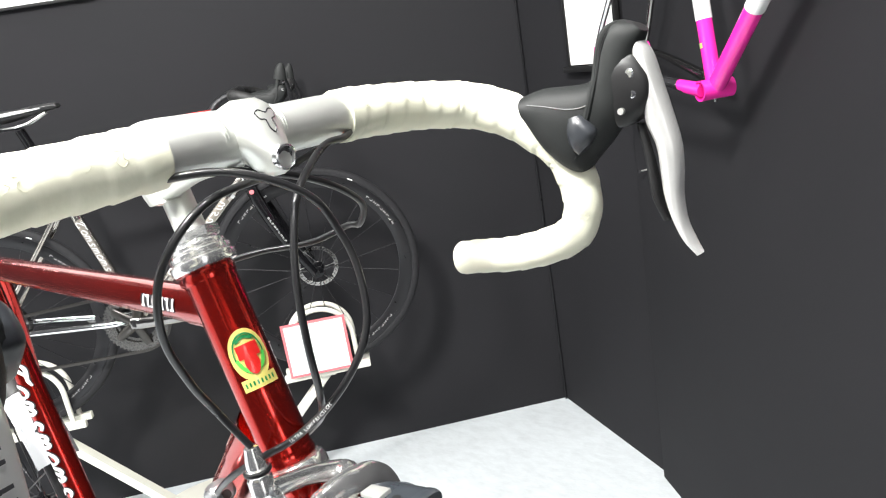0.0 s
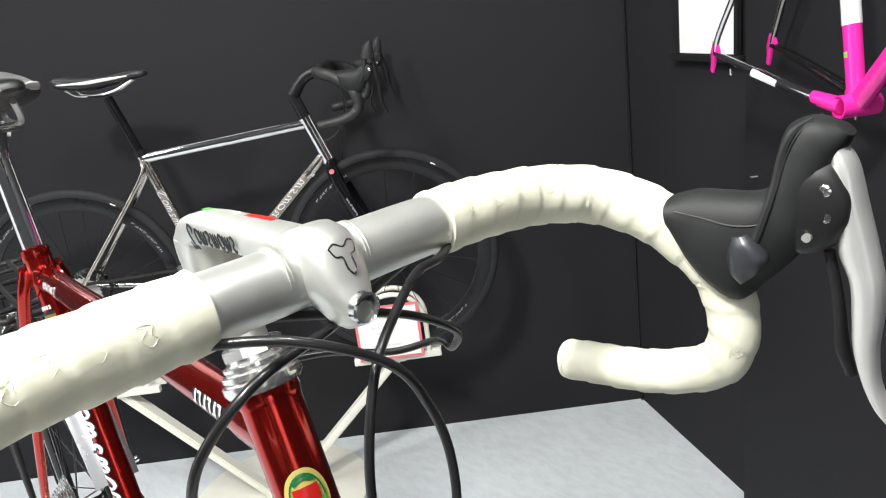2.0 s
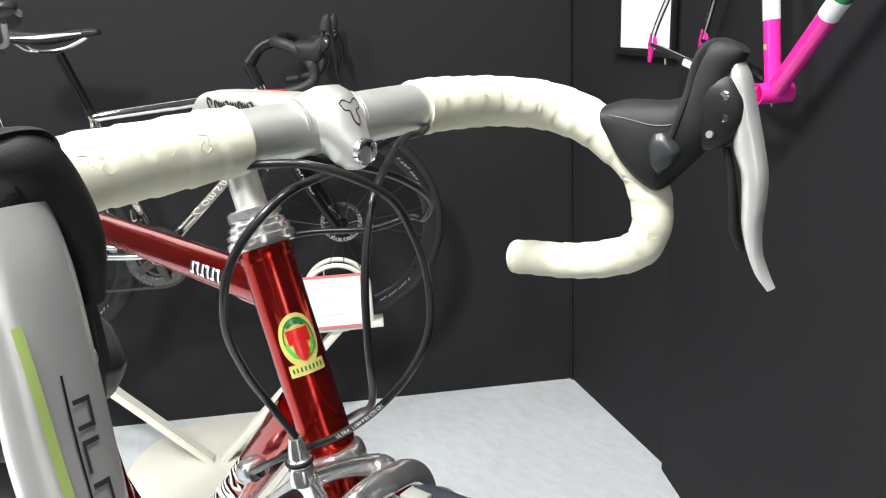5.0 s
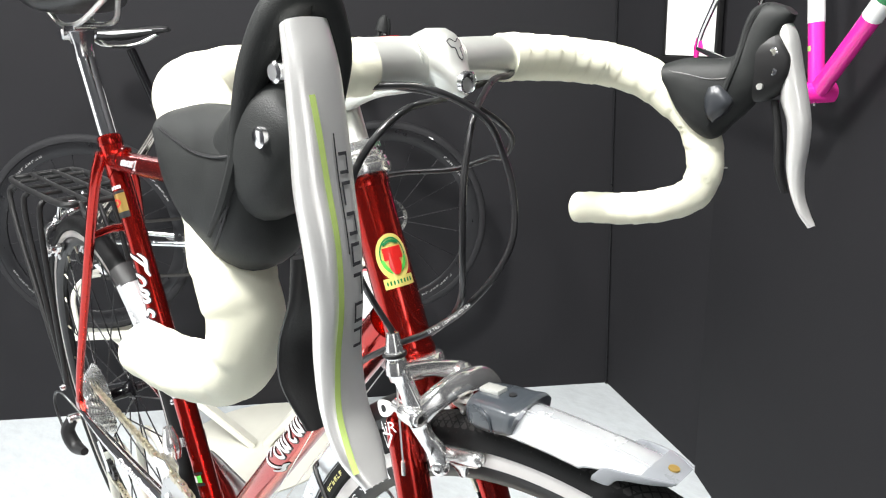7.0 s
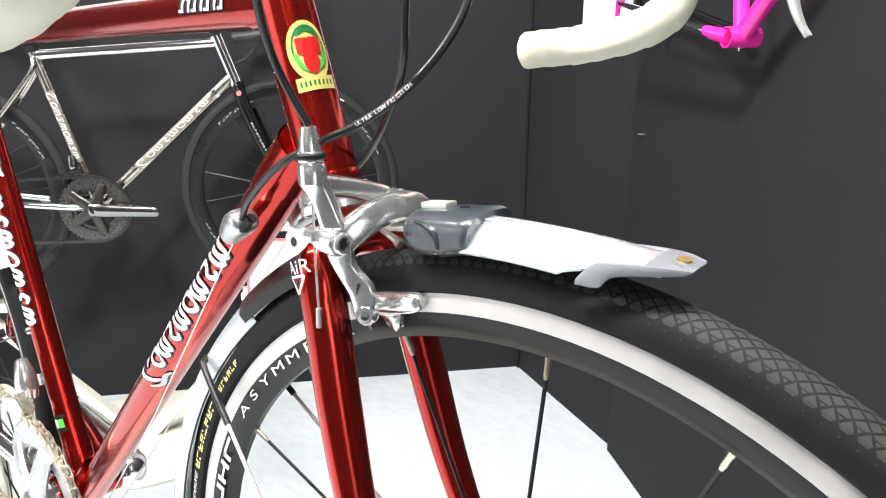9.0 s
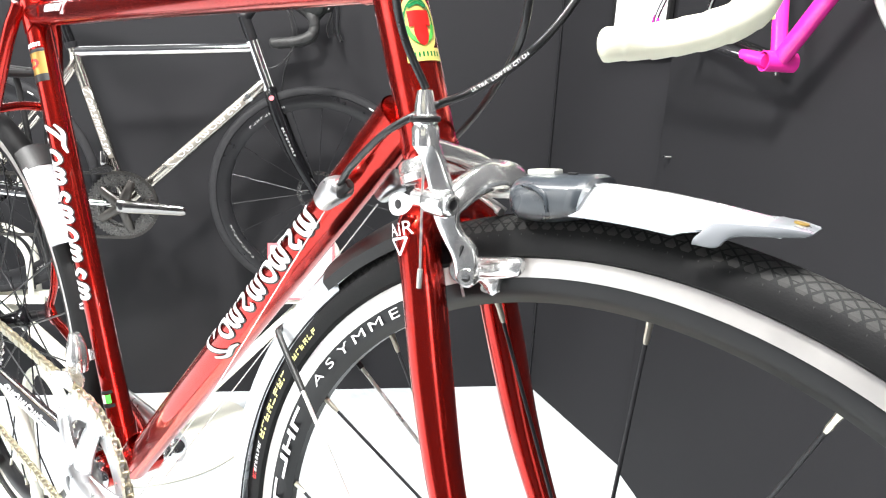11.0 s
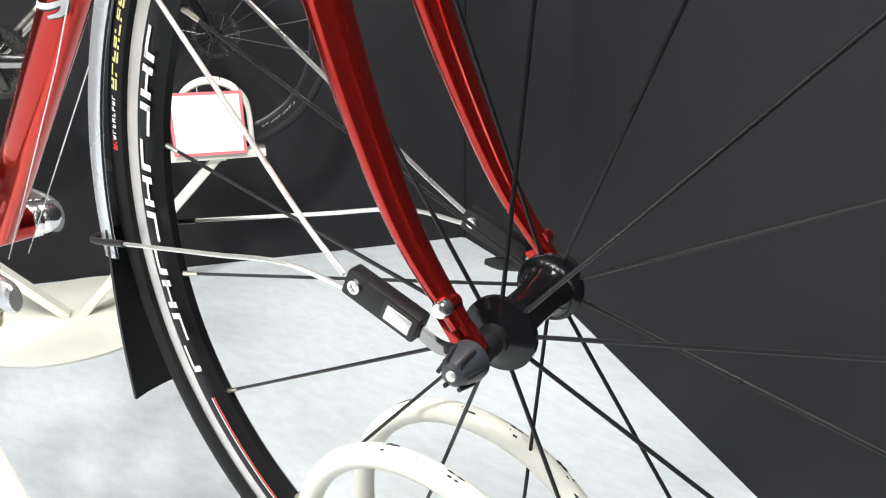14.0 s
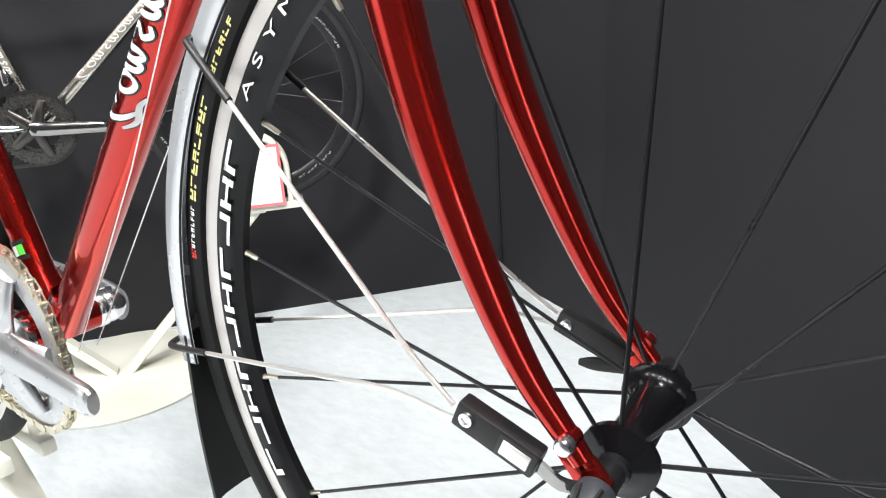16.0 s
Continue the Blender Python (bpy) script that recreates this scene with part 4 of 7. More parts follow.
# ---------- the red touring bicycle ----------
HUB_Z = 0.865
red = thing("touring_bicycle", pose(0, 0, HUB_Z), "candy red steel touring bicycle with white bar tape", "bicycle")
BB = (-0.631, 0.0, -0.077)
SEAT_TOP = (-0.829, 0.0, 0.487)
HEAD_LOW = (-0.1460, 0.003, 0.366)
HEAD_TOP = (-0.1970, 0.003, 0.507)
REAR = (-1.057, 0.0, -0.014)
HEAD_AXIS = (Vector(HEAD_TOP) - Vector(HEAD_LOW)).normalized()


def red_frame():
    seat = part("seat_tube", tube([BB, SEAT_TOP], 0.0152, 24), RED, red)
    head = part("head_tube", join(tube([HEAD_LOW, HEAD_TOP], 0.0184, 28), lathe([(0, 0.0188), (0.004, 0.0196), (0.008, 0.0188)], HEAD_LOW, HEAD_AXIS, 28), lathe([(-0.008, 0.0188), (-0.004, 0.0196), (0, 0.0188)], HEAD_TOP, HEAD_AXIS, 28)), RED, red)
    top = part("top_tube", tube([(-0.815, 0, 0.457), (-0.186, 0.002, 0.478)], 0.0146, 24), RED, red)
    down = part("down_tube", tube([(-0.619, 0, -0.077), (-0.172, 0.002, 0.390)], 0.0176, 26), RED, red)
    part("bottom_bracket_shell", lathe([(-0.034, 0.0175), (-0.034, 0.0205), (0.034, 0.0205), (0.034, 0.0175)], BB, seg=30), RED, red)
    part("bearing_cup", lathe([(0.034, 0.0200), (0.036, 0.0215), (0.044, 0.0215), (0.046, 0.0185), (0.050, 0.0205), (0.060, 0.0195), (0.066, 0.0150), (0.068, 0.006)], BB, seg=30), POLISHED, red, "polished bearing cup and crank end")
    part("bearing_cup", lathe([(-0.034, 0.0195), (-0.036, 0.0210), (-0.042, 0.0210), (-0.042, 0.015)], BB, seg=30), POLISHED, red)
    # lugs: sleeves with pointed ends where the tubes meet
    def lug(a, b, r, length, point):
        a, b = Vector(a), Vector(b)
        d = (b - a).normalized()
        side = d.cross(Vector((0, 1, 0)))
        seg, rings = 28, []
        for k in range(6):
            ring = []
            for j in range(seg):
                w = 2 * math.pi * j / seg
                n = Vector((0, 1, 0)) * math.cos(w) + side * math.sin(w)
                reach = length + point * abs(math.cos(w)) ** 3
                s = reach * min(1.0, k / 4)
                ring.append(a + d * s + n * (r if k < 5 else r - 0.0016))
            rings.append(ring)
        return rings_bm(rings, caps=False)
    part("lug", lug((-0.186, 0.002, 0.478), (-0.815, 0, 0.457), 0.0158, 0.026, 0.016), RED, red)
    part("lug", lug((-0.172, 0.002, 0.390), (-0.619, 0, -0.077), 0.0188, 0.034, 0.016), RED, red)
    part("lug", lug((-0.815, 0, 0.457), (-0.186, 0.002, 0.478), 0.0158, 0.030, 0.014), RED, red)
    part("lug", lug(SEAT_TOP, BB, 0.0165, 0.045, 0.012), RED, red)
    part("lug", lug(BB, SEAT_TOP, 0.0165, 0.046, 0.010), RED, red)
    part("lug", lug(BB, (-0.172, 0.002, 0.390), 0.0190, 0.050, 0.012), RED, red)
    part("seat_collar", lathe([(-0.012, 0.0160), (-0.010, 0.0172), (0.002, 0.0172), (0.004, 0.0155)], SEAT_TOP, Vector(SEAT_TOP) - Vector(BB), 28), RED, red)
    for s in (-1, 1):
        part("seat_stay", tube([(-0.823, s * 0.017, 0.468), (-0.853, s * 0.032, 0.395), (-1.007, s * 0.063, 0.081), (-1.052, s * 0.066, 0.000)], [0.0085, 0.0080, 0.0065, 0.0055], 16, 6), RED, red)
        stay = part("chain_stay", tube([(-0.648, s * 0.030, -0.069), (-0.722, s * 0.042, -0.060), (-0.922, s * 0.060, -0.034), (-1.042, s * 0.066, -0.018)], [0.0125, 0.0120, 0.0095, 0.0065], 16, 6), CHROME if s < 0 else RED, red, "chromed drive-side chain stay" if s < 0 else "")
        if s < 0:
            strokes("script_stroke", scrawl(Wrap((-0.742, -0.0445, -0.0575), (-0.902, -0.0585, -0.0365), 0.0108, (0, -1, 0.35)), 0.0, 0.13, 0.012, stroke=0.0026, loops=8), WHITE_DECAL, stay)
        part("rear_dropout", slab([(-0.018, -0.012), (0.016, -0.016), (0.026, 0.004), (0.006, 0.022), (-0.010, 0.018)], 0.006, Matrix.Translation((REAR[0], s * 0.0660, REAR[2])) @ pose(0, 0, 0, 90, 0, 0), 0.001), RED, red)
    part("brake_bridge", tube([(-0.882, -0.036, 0.337), (-0.888, 0, 0.341), (-0.882, 0.036, 0.337)], 0.006, 12, 4), RED, red)
    # marks
    dt = Wrap((-0.619, 0, -0.077), (-0.172, 0.002, 0.390), 0.0176, (0.22, -1, 0.42))
    strokes("stroke_outline", scrawl(dt, 0.318, 0.536, 0.023, t0=0.0008, stroke=0.0064, loops=9, lean=0.45, flip=-1), BLACK_DECAL, down, "black outline of the script decal")
    strokes("script_stroke", scrawl(dt, 0.318, 0.536, 0.023, stroke=0.0045, loops=9, lean=0.45, up=0.0004, flip=-1), WHITE_DECAL, down, "white script decal")
    st = Wrap(SEAT_TOP, BB, 0.0152, (0.15, -1, 0.1))
    strokes("stroke_outline", scrawl(st, 0.175, 0.390, 0.022, t0=-0.0008, stroke=0.0066, loops=9, lean=0.45), BLACK_DECAL, seat)
    strokes("script_stroke", scrawl(st, 0.175, 0.390, 0.022, stroke=0.0047, loops=9, lean=0.45, up=0.0004), WHITE_DECAL, seat, "white script decal")
    part("tubing_sticker", st.patch(0.078, 0.118, -0.016, 0.016), GOLD_DECAL, seat, "gold and black tubing sticker")
    part("sticker_band", st.patch(0.078, 0.082, -0.016, 0.016, 0.0003), BLACK_DECAL, seat)
    part("sticker_band", st.patch(0.109, 0.118, -0.016, 0.016, 0.0003), BLACK_DECAL, seat)
    part("sticker_dove", st.oval(0.095, 0.001, 0.006, 0.009, 0.0004, hole=0.55), RED_DECAL, seat)
    part("print_block", bars(st, 0.0705, 0.0706, 0.001, 1), WHITE_DECAL, seat)
    for i in range(8):
        part("print_block", st.patch(0.0705, 0.0755, -0.0135 + i * 0.0034, -0.0112 + i * 0.0034, 0.0003, 2), WHITE_DECAL, seat)
    for k, mm in enumerate((GREEN_DECAL, WHITE_DECAL, RED_DECAL)):
        part("flag_stripe", st.patch(0.508, 0.519, -0.010 + k * 0.0075, -0.0027 + k * 0.0075), mm, seat)
    part("flag_border", st.patch(0.503, 0.507, -0.013, 0.0145), BLACK_DECAL, seat)
    part("flag_border", st.patch(0.520, 0.524, -0.013, 0.0145), BLACK_DECAL, seat)
    for s, t in ((0.265, 0.0115), (0.395, 0.0115)):
        c = st.at(s, t)
        part("bottle_bolt", lathe([(-0.001, 0.0050), (0.003, 0.0045), (0.004, 0.003)], c, c - (Vector(SEAT_TOP) + st.s * s), 12), POLISHED, seat)
    tt = Wrap((-0.186, 0.002, 0.478), (-0.815, 0, 0.457), 0.0146, (0, -1, 0.25))
    for i in range(7):
        s0 = 0.047 + i * 0.0082
        part("print_shadow", tt.patch(s0 - 0.0006, s0 + 0.0068, -0.0056, 0.0050, 0.0001, 2), BLACK_DECAL, top)
        part("print_block", join(tt.patch(s0, s0 + 0.0026, -0.0048, 0.0048, 0.0004, 3), tt.patch(s0 + 0.002, s0 + 0.0062, (0.0030 if i % 2 else -0.0048), (0.0048 if i % 2 else -0.0030), 0.0004, 2)), WHITE_DECAL, top, "white block print")
    strokes("signature", scrawl(tt, 0.510, 0.565, 0.009, stroke=0.0016, loops=7), WHITE_DECAL, top, "white signature")
    for s in (0.035, 0.575):
        part("cable_guide", lathe([(-0.006, 0.0042), (0.006, 0.0042)], tt.at(s, 0.016, 0.003), (1, 0, 0), 10), RED, top)
    # head badge: yellow oval with a red shield, green laurels and a scroll
    hb = Wrap(HEAD_LOW, HEAD_TOP, 0.0184, (0.955, -0.295, 0))
    c = 0.0800
    part("head_badge", hb.oval(c + 0.003, 0, 0.0190, 0.0135), YELLOW_DECAL, head, "yellow oval head badge")
    part("badge_scroll", hb.patch(c - 0.0215, c - 0.0130, -0.0125, 0.0125, 0.0002), YELLOW_DECAL, head)
    part("badge_ring", hb.oval(c + 0.004, 0, 0.0150, 0.0104, 0.0004, hole=0.90), GREEN_PAINT, head)
    part("badge_shield", join(hb.patch(c + 0.001, c + 0.0110, -0.0074, 0.0074, 0.0006), hb.oval(c - 0.003, 0, 0.0085, 0.0048, 0.0006)), RED_DECAL, head)
    for s in (-1, 1):
        part("badge_laurel", hb.ribbon([(c - 0.0095, s * 0.002), (c - 0.005, s * 0.0068), (c + 0.002, s * 0.0094)], 0.0026, 4, 0.0005), GREEN_DECAL, head)
    part("badge_line", hb.ribbon([(c + 0.0135, -0.006), (c + 0.0160, 0), (c + 0.0135, 0.006)], 0.0022, 4, 0.0005), GREEN_PAINT, head)
    for i in range(8):
        part("print_block", hb.patch(c - 0.0188, c - 0.0155, -0.0103 + i * 0.0027, -0.0091 + i * 0.0027, 0.0005, 2), GREEN_PAINT, head)
red_frame()


def red_fork():
    crown = part("fork_crown", tube([(-0.1285, -0.0375, 0.302), (-0.1345, -0.0335, 0.320), (-0.1390, -0.0200, 0.3305), (-0.1400, 0.0, 0.3330), (-0.1390, 0.0200, 0.3305), (-0.1345, 0.0335, 0.320), (-0.1285, 0.0375, 0.302)], [0.0142, 0.0146, 0.0140, 0.0140, 0.0140, 0.0146, 0.0142], 26, 6, ref=(1, 0, 0)), RED, red, "sloping red fork crown")
    part("crown_race", lathe([(0, 0.0165), (0.022, 0.0178)], Vector(HEAD_LOW) - HEAD_AXIS * 0.034 - Vector((0.002, 0.008, 0)), HEAD_AXIS, 24), RED, crown)
    for s in (-1, 1):
        pts = [(-0.1335, s * 0.0358, 0.318), (-0.1225, s * 0.0390, 0.285), (-0.1085, s * 0.0435, 0.235), (-0.0880, s * 0.0480, 0.168), (-0.0605, s * 0.0520, 0.102), (-0.0345, s * 0.0545, 0.052), (-0.0045, s * 0.0555, 0.012)]
        blade = part("fork_blade", tube(pts, [0.0145, 0.0147, 0.0145, 0.0128, 0.0106, 0.0084, 0.0060], 40, 10, flat=0.92, ref=(0, 1, 0)), RED, red, "curved red fork blade")
        tip = slab([(-0.020, 0.014), (-0.010, 0.020), (0.001, 0.013), (0.0090, 0.003), (0.0085, -0.008), (0.0035, -0.0105), (-0.003, -0.0095), (-0.008, -0.002)], 0.0055, Matrix.Translation((0, s * 0.0535, 0)) @ pose(0, 0, 0, 90, 0, 0), 0.0015)
        part("fork_end", tip, RED, blade)
        part("eyelet", lathe([(-0.005, 0.0048), (0.005, 0.0048)], (-0.010, s * 0.0580, 0.0235), (0, 1, 0), 16), RED, blade)
        part("eyelet_bolt", lathe([(0.004, 0.0050), (0.0080, 0.0050), (0.0100, 0.0038), (0.0105, 0.0018)], (-0.010, s * 0.0580, 0.0235), (0, s, 0), 16), POLISHED, blade, "polished eyelet bolt")
        if s < 0:
            fw = Wrap((-0.1375, -0.035, 0.331), (-0.116, -0.0405, 0.268), 0.0150, (0.0, -1.0, 0.05))
            part("crown_disc", fw.oval(-0.0065, -0.0015, 0.0070, 0.0085, 0.0012), WHITE_DECAL, blade, "white round mark")
            part("crown_mark", fw.oval(-0.0065, -0.0015, 0.0030, 0.0022, 0.0016), BLACK_DECAL, blade)
            word = letters("AiR", 0.0125)
            for v in word.verts:
                v.co = fw.at(0.0130 - v.co.y, 0.0100 - v.co.x, 0.0010)
            part("print_word", word, WHITE_DECAL, blade, "white print")
            tri = [(0.0145, -0.004), (0.0145, 0.009), (0.0250, 0.0025), (0.0145, -0.004)]
            part("triangle_mark", join(*[fw.ribbon([tri[i], tri[i + 1]], 0.0016, 1, 0.0010) for i in range(3)]), WHITE_DECAL, blade)


red_fork()
headset(red, HEAD_LOW, HEAD_TOP, HEAD_AXIS)


def quill_stem():
    """Polished forged stem with an open triangle behind the bar."""
    top = part("stem", loft([(-0.251, 0.6130), (-0.231, 0.6250), (-0.185, 0.6265), (-0.138, 0.6265)], [(-0.246, 0.590), (-0.227, 0.6065), (-0.185, 0.6095), (-0.138, 0.6080)], [0.0105, 0.0125, 0.0130, 0.0120], 5, 20, 3.6), SATIN, red, "silver forged quill stem with an open triangle")
    part("stem_leg", loft([(-0.253, 0.609), (-0.250, 0.593), (-0.244, 0.576), (-0.236, 0.566)], [(-0.225, 0.609), (-0.223, 0.593), (-0.219, 0.578), (-0.214, 0.570)], [0.0120, 0.0118, 0.0112, 0.0108], 5, 20, 3.0), SATIN, top)
    part("stem_brace", loft([(-0.236, 0.578), (-0.190, 0.592), (-0.140, 0.600)], [(-0.228, 0.566), (-0.186, 0.581), (-0.138, 0.588)], [0.0095, 0.0085, 0.0095], 5, 16, 3.0), SATIN, top)
    part("quill", tube([Vector(HEAD_TOP) + HEAD_AXIS * 0.014 + Vector((-0.010, 0.0055, 0.0105)), Vector(HEAD_TOP) + HEAD_AXIS * 0.082 + Vector((-0.010, 0.0055, 0.0105))], 0.0111, 26), SATIN, top)
    RISE = -0.0015
    zs = [(0.6325, -0.124, -0.114, 0.010), (0.627, -0.137, -0.105, 0.0185), (0.616, -0.146, -0.0985, 0.0222), (0.6075, -0.146, -0.0945, 0.0215), (0.6010, -0.138, -0.0910, 0.0172), (0.5955, -0.124, -0.0895, 0.0130), (0.5900, -0.113, -0.0910, 0.0104), (0.5868, -0.105, -0.0965, 0.006)]
    zs = [(z + RISE, b + 0.0035, f + 0.0035, w * 0.78) for z, b, f, w in zs]
    clamp = part("bar_clamp", loft([(f, z) for z, b, f, w in zs], [(b, z) for z, b, f, w in zs], [w for *_, w in zs], 5, 24, 2.4), SATIN, top, "teardrop handlebar clamp")
    way = Vector((1, 0, -0.12)).normalized()
    o = Vector((-0.0890, 0, 0.5975 + RISE))
    part("bolt_rim", lathe([(0.0, 0.0078), (0.0036, 0.0076), (0.0042, 0.0066), (0.0030, 0.0060), (-0.002, 0.0058)], o, way, 24, caps=False), POLISHED, clamp)
    part("clamp_bolt", lathe([(-0.001, 0.0059), (0.0012, 0.0058), (0.0016, 0.0034), (-0.0018, 0.0030)], o, way, 20), DARK_CHROME, clamp)
    em = [(0.6195, -0.0090), (0.6215, -0.0050), (0.6190, 0.0), (0.6215, 0.0050), (0.6195, 0.0090), (0.6150, 0.0070), (0.6140, 0.0030), (0.6080, 0.0028), (0.6045, 0.0), (0.6080, -0.0028), (0.6140, -0.0030), (0.6150, -0.0070), (0.6195, -0.0090)]
    def face_x(z, y):
        zz = [q[0] for q in zs][::-1]
        f = np.interp(z, zz, [q[2] for q in zs][::-1])
        b = np.interp(z, zz, [q[1] for q in zs][::-1])
        w = np.interp(z, zz, [q[3] for q in zs][::-1])
        c = max(0.0, 1 - min(1.0, abs(y) / w) ** 2.4) ** (1 / 2.4)
        return (f + b) / 2 + (f - b) / 2 * c + 0.0002
    part("emblem", tube([(face_x(z, y), y, z) for z, y in [(0.6245 + (z - 0.6205) * 0.80 + RISE, y * 0.80 + 0.0018) for z, y in em]], 0.00045, 6, 3), BLACK_DECAL, clamp, "dark engraved emblem outline")
    for x0, x1, mm in ((-0.234, -0.218, GREEN_DECAL), (-0.211, -0.195, WHITE_DECAL), (-0.186, -0.160, RED_DECAL)):
        part("flag_stripe", box(x1 - x0, 0.0042, 0.0004, pose((x0 + x1) / 2, 0.0055, float(np.interp((x0 + x1) / 2, (-0.231, -0.185, -0.138), (0.6251, 0.6266, 0.6266))), 0, -1.5, 0)), mm, top)
    sw = Wrap((-0.236, -0.0128, 0.6165), (-0.145, -0.0128, 0.6175), 0.5, (0, -1, 0), 0.0008)
    sw.o = sw.o + Vector((0, 0.5, 0))
    strokes("script_stroke", scrawl(sw, 0.018, 0.070, 0.0085, stroke=0.0019, loops=8, flip=-1), BLACK_DECAL, top, "dark engraved script")
    for s in (-1, 1):
        for k in range(2):
            part("knurl", lathe([(-0.0004, 0.01595), (0.0004, 0.01595)], (-0.122, s * (0.0205 + k * 0.0020), 0.610), (0, 1, 0), 28), SATIN, clamp)


quill_stem()
dropped_bar(red, SATIN, TAPE_WHITE, 0.0182, (0.058, 0.078), "white wound cork bar tape")
for sd in (-1, 1):
    tape = [ob for ob in red.children if ob.name.startswith("bar_tape")][0 if sd < 0 else 1]
    run = spline(bar_path(sd), 24)
    for idx in ((30, 37, 44, 51, 58, 186, 195, 204, 213, 222, 232, 242) if sd < 0 else (32, 41, 50, 59, 68, 190, 206, 222)):
        c = Vector(run[idx])
        t = (Vector(run[idx + 1]) - Vector(run[idx - 1])).normalized()
        out = Vector((0.55, -0.80 if sd > 0 else -0.45, 0.3 if sd > 0 else 0.5)) if idx > 130 else Vector((0.9, 0, 0.25 + 0.1 * (idx % 3)))
        out = (out - t * out.dot(t)).normalized()
        up = out.cross(t)
        r = 0.0181 if idx < 130 else 0.0147
        loop = [(0.0, 0.4), (0.45, 0.9), (0.9, 0.2), (0.5, -0.5), (0.95, -0.9), (0.1, -0.8), (0.3, -0.1), (0.0, 0.4)]
        part("embossed_mark", tube([c + (out * math.cos(b * 0.27) + up * math.sin(b * 0.27)) * r + t * (a - 0.5) * 0.007 for a, b in loop], 0.00018, 6, 3), TAPE_WHITE, tape)
levers = [lever(red, sd, RUBBER, LEVER, sd < 0, "black rubber brake hood with polished lever") for sd in (-1, 1)]

FW = dict(rim=RIM_BLACK, tyre=TYRE, track=BRAKE_TRACK, grow=0.005, rim_in=0.2935)
front = wheel(red, "front_wheel", (0, 0, 0), 18, 8.2, FW)
tread_blocks(front)
rear = wheel(red, "rear_wheel", REAR, 24, 4, dict(FW, cross=0.9, grow=0.0, rim_in=0.288), flange=0.027)
rim_print(front, "ASYMMETRIC", 144.4, 107.5, 0.0102, 0.3052, stretch=2.3)
rim_blocks(front, 203.5, 151.0, 10, 0.3030, 0.0100, fill=0.84)
part("rim_stripe", hoop_bm([(0.2985, -0.0113), (0.3000, -0.0113), (0.3000, -0.0111), (0.2985, -0.0111)], 30, 208, 246), RED_DECAL, front, "thin red stripe on the rim")
part("rim_stripe", hoop_bm([(0.3015, -0.0113), (0.3026, -0.0113), (0.3026, -0.0111), (0.3015, -0.0111)], 30, 208, 246), WHITE_DECAL, front)
for a0, a1, step, fill, h, mm, lb in ((162.4, 148.6, 1.75, 0.80, 0.0058, PALE_YELLOW, "pale yellow block print on the sidewall"), (145.6, 139.2, 1.25, 0.72, 0.0044, PALE_YELLOW, ""), (169.0, 163.6, 0.75, 0.66, 0.0036, WHITE_DECAL, "small white print on the sidewall"), (170.4, 169.4, 0.9, 0.8, 0.0050, RED_DECAL, "")):
    for k, a in enumerate(np.arange(a0, a1, -step)):
        rm = 0.3318
        yy = lambda r: -float(np.interp(r, (0.325, 0.332, 0.339), (0.0135, 0.0145, 0.0130))) - 0.0003
        def cell(r0, r1, b0, b1):
            return mesh_bm([(r * math.cos(radians(b)), yy(r), r * math.sin(radians(b))) for r, b in ((r0, b0), (r1, b0), (r1, b1), (r0, b1))], [(0, 1, 2, 3)])
        b1 = a - step * fill
        bits = [cell(rm - h / 2, rm + h / 2, a, a - step * fill * 0.32), cell(rm + h * (0.26 if k % 2 else -0.5), rm + h * (0.5 if k % 2 else -0.26), a, b1)]
        if k % 3 != 1:
            bits.append(cell(rm - h * 0.12, rm + h * 0.12, a, b1))
        if k % 3 == 0:
            bits.append(cell(rm - h / 2, rm + h / 2, b1 + step * fill * 0.3, b1))
        part("tyre_print", join(*bits), mm, front, lb if k == 0 else "")


def quick_release():
    sk = part("skewer_nut", lathe([(0.057, 0.0090), (0.059, 0.0108), (0.063, 0.0108), (0.074, 0.0074), (0.0765, 0.0062), (0.0772, 0.0046), (0.0775, 0.0040)], (0.003, 0, -0.003), (0, -1, 0), 24), GREY_PLASTIC, red, "dark grey conical skewer nut")
    for k in range(6):
        w = 2 * math.pi * k / 6
        part("grip_rib", tube([(0.003 + 0.0102 * math.cos(w), -0.0645, 0.0102 * math.sin(w) - 0.003), (0.003 + 0.0076 * math.cos(w), -0.077, 0.0076 * math.sin(w) - 0.003)], 0.0013, 6), BLACK_PLASTIC, sk)
    part("skewer_tip", lathe([(0.077, 0.0027), (0.0785, 0.0027), (0.079, 0.0018)], (0.003, 0, -0.003), (0, -1, 0), 14), STEEL, sk)
    cap = part("skewer_cap", lathe([(0.056, 0.0105), (0.060, 0.0118), (0.068, 0.0118), (0.072, 0.0080)], (0, 0, 0), (0, 1, 0), 22), BLACK_ANOD, red)
    part("release_lever", loft([(-0.004, 0.0055), (-0.025, 0.0020), (-0.047, -0.0015), (-0.058, -0.0050)], [(-0.004, -0.0045), (-0.025, -0.0070), (-0.047, -0.0110), (-0.058, -0.0095)], [0.004, 0.0035, 0.003, 0.002], 5, 12, 2.4, ys=[0.066, 0.070, 0.073, 0.073]), BLACK_PLASTIC, cap, "black quick-release lever")


quick_release()


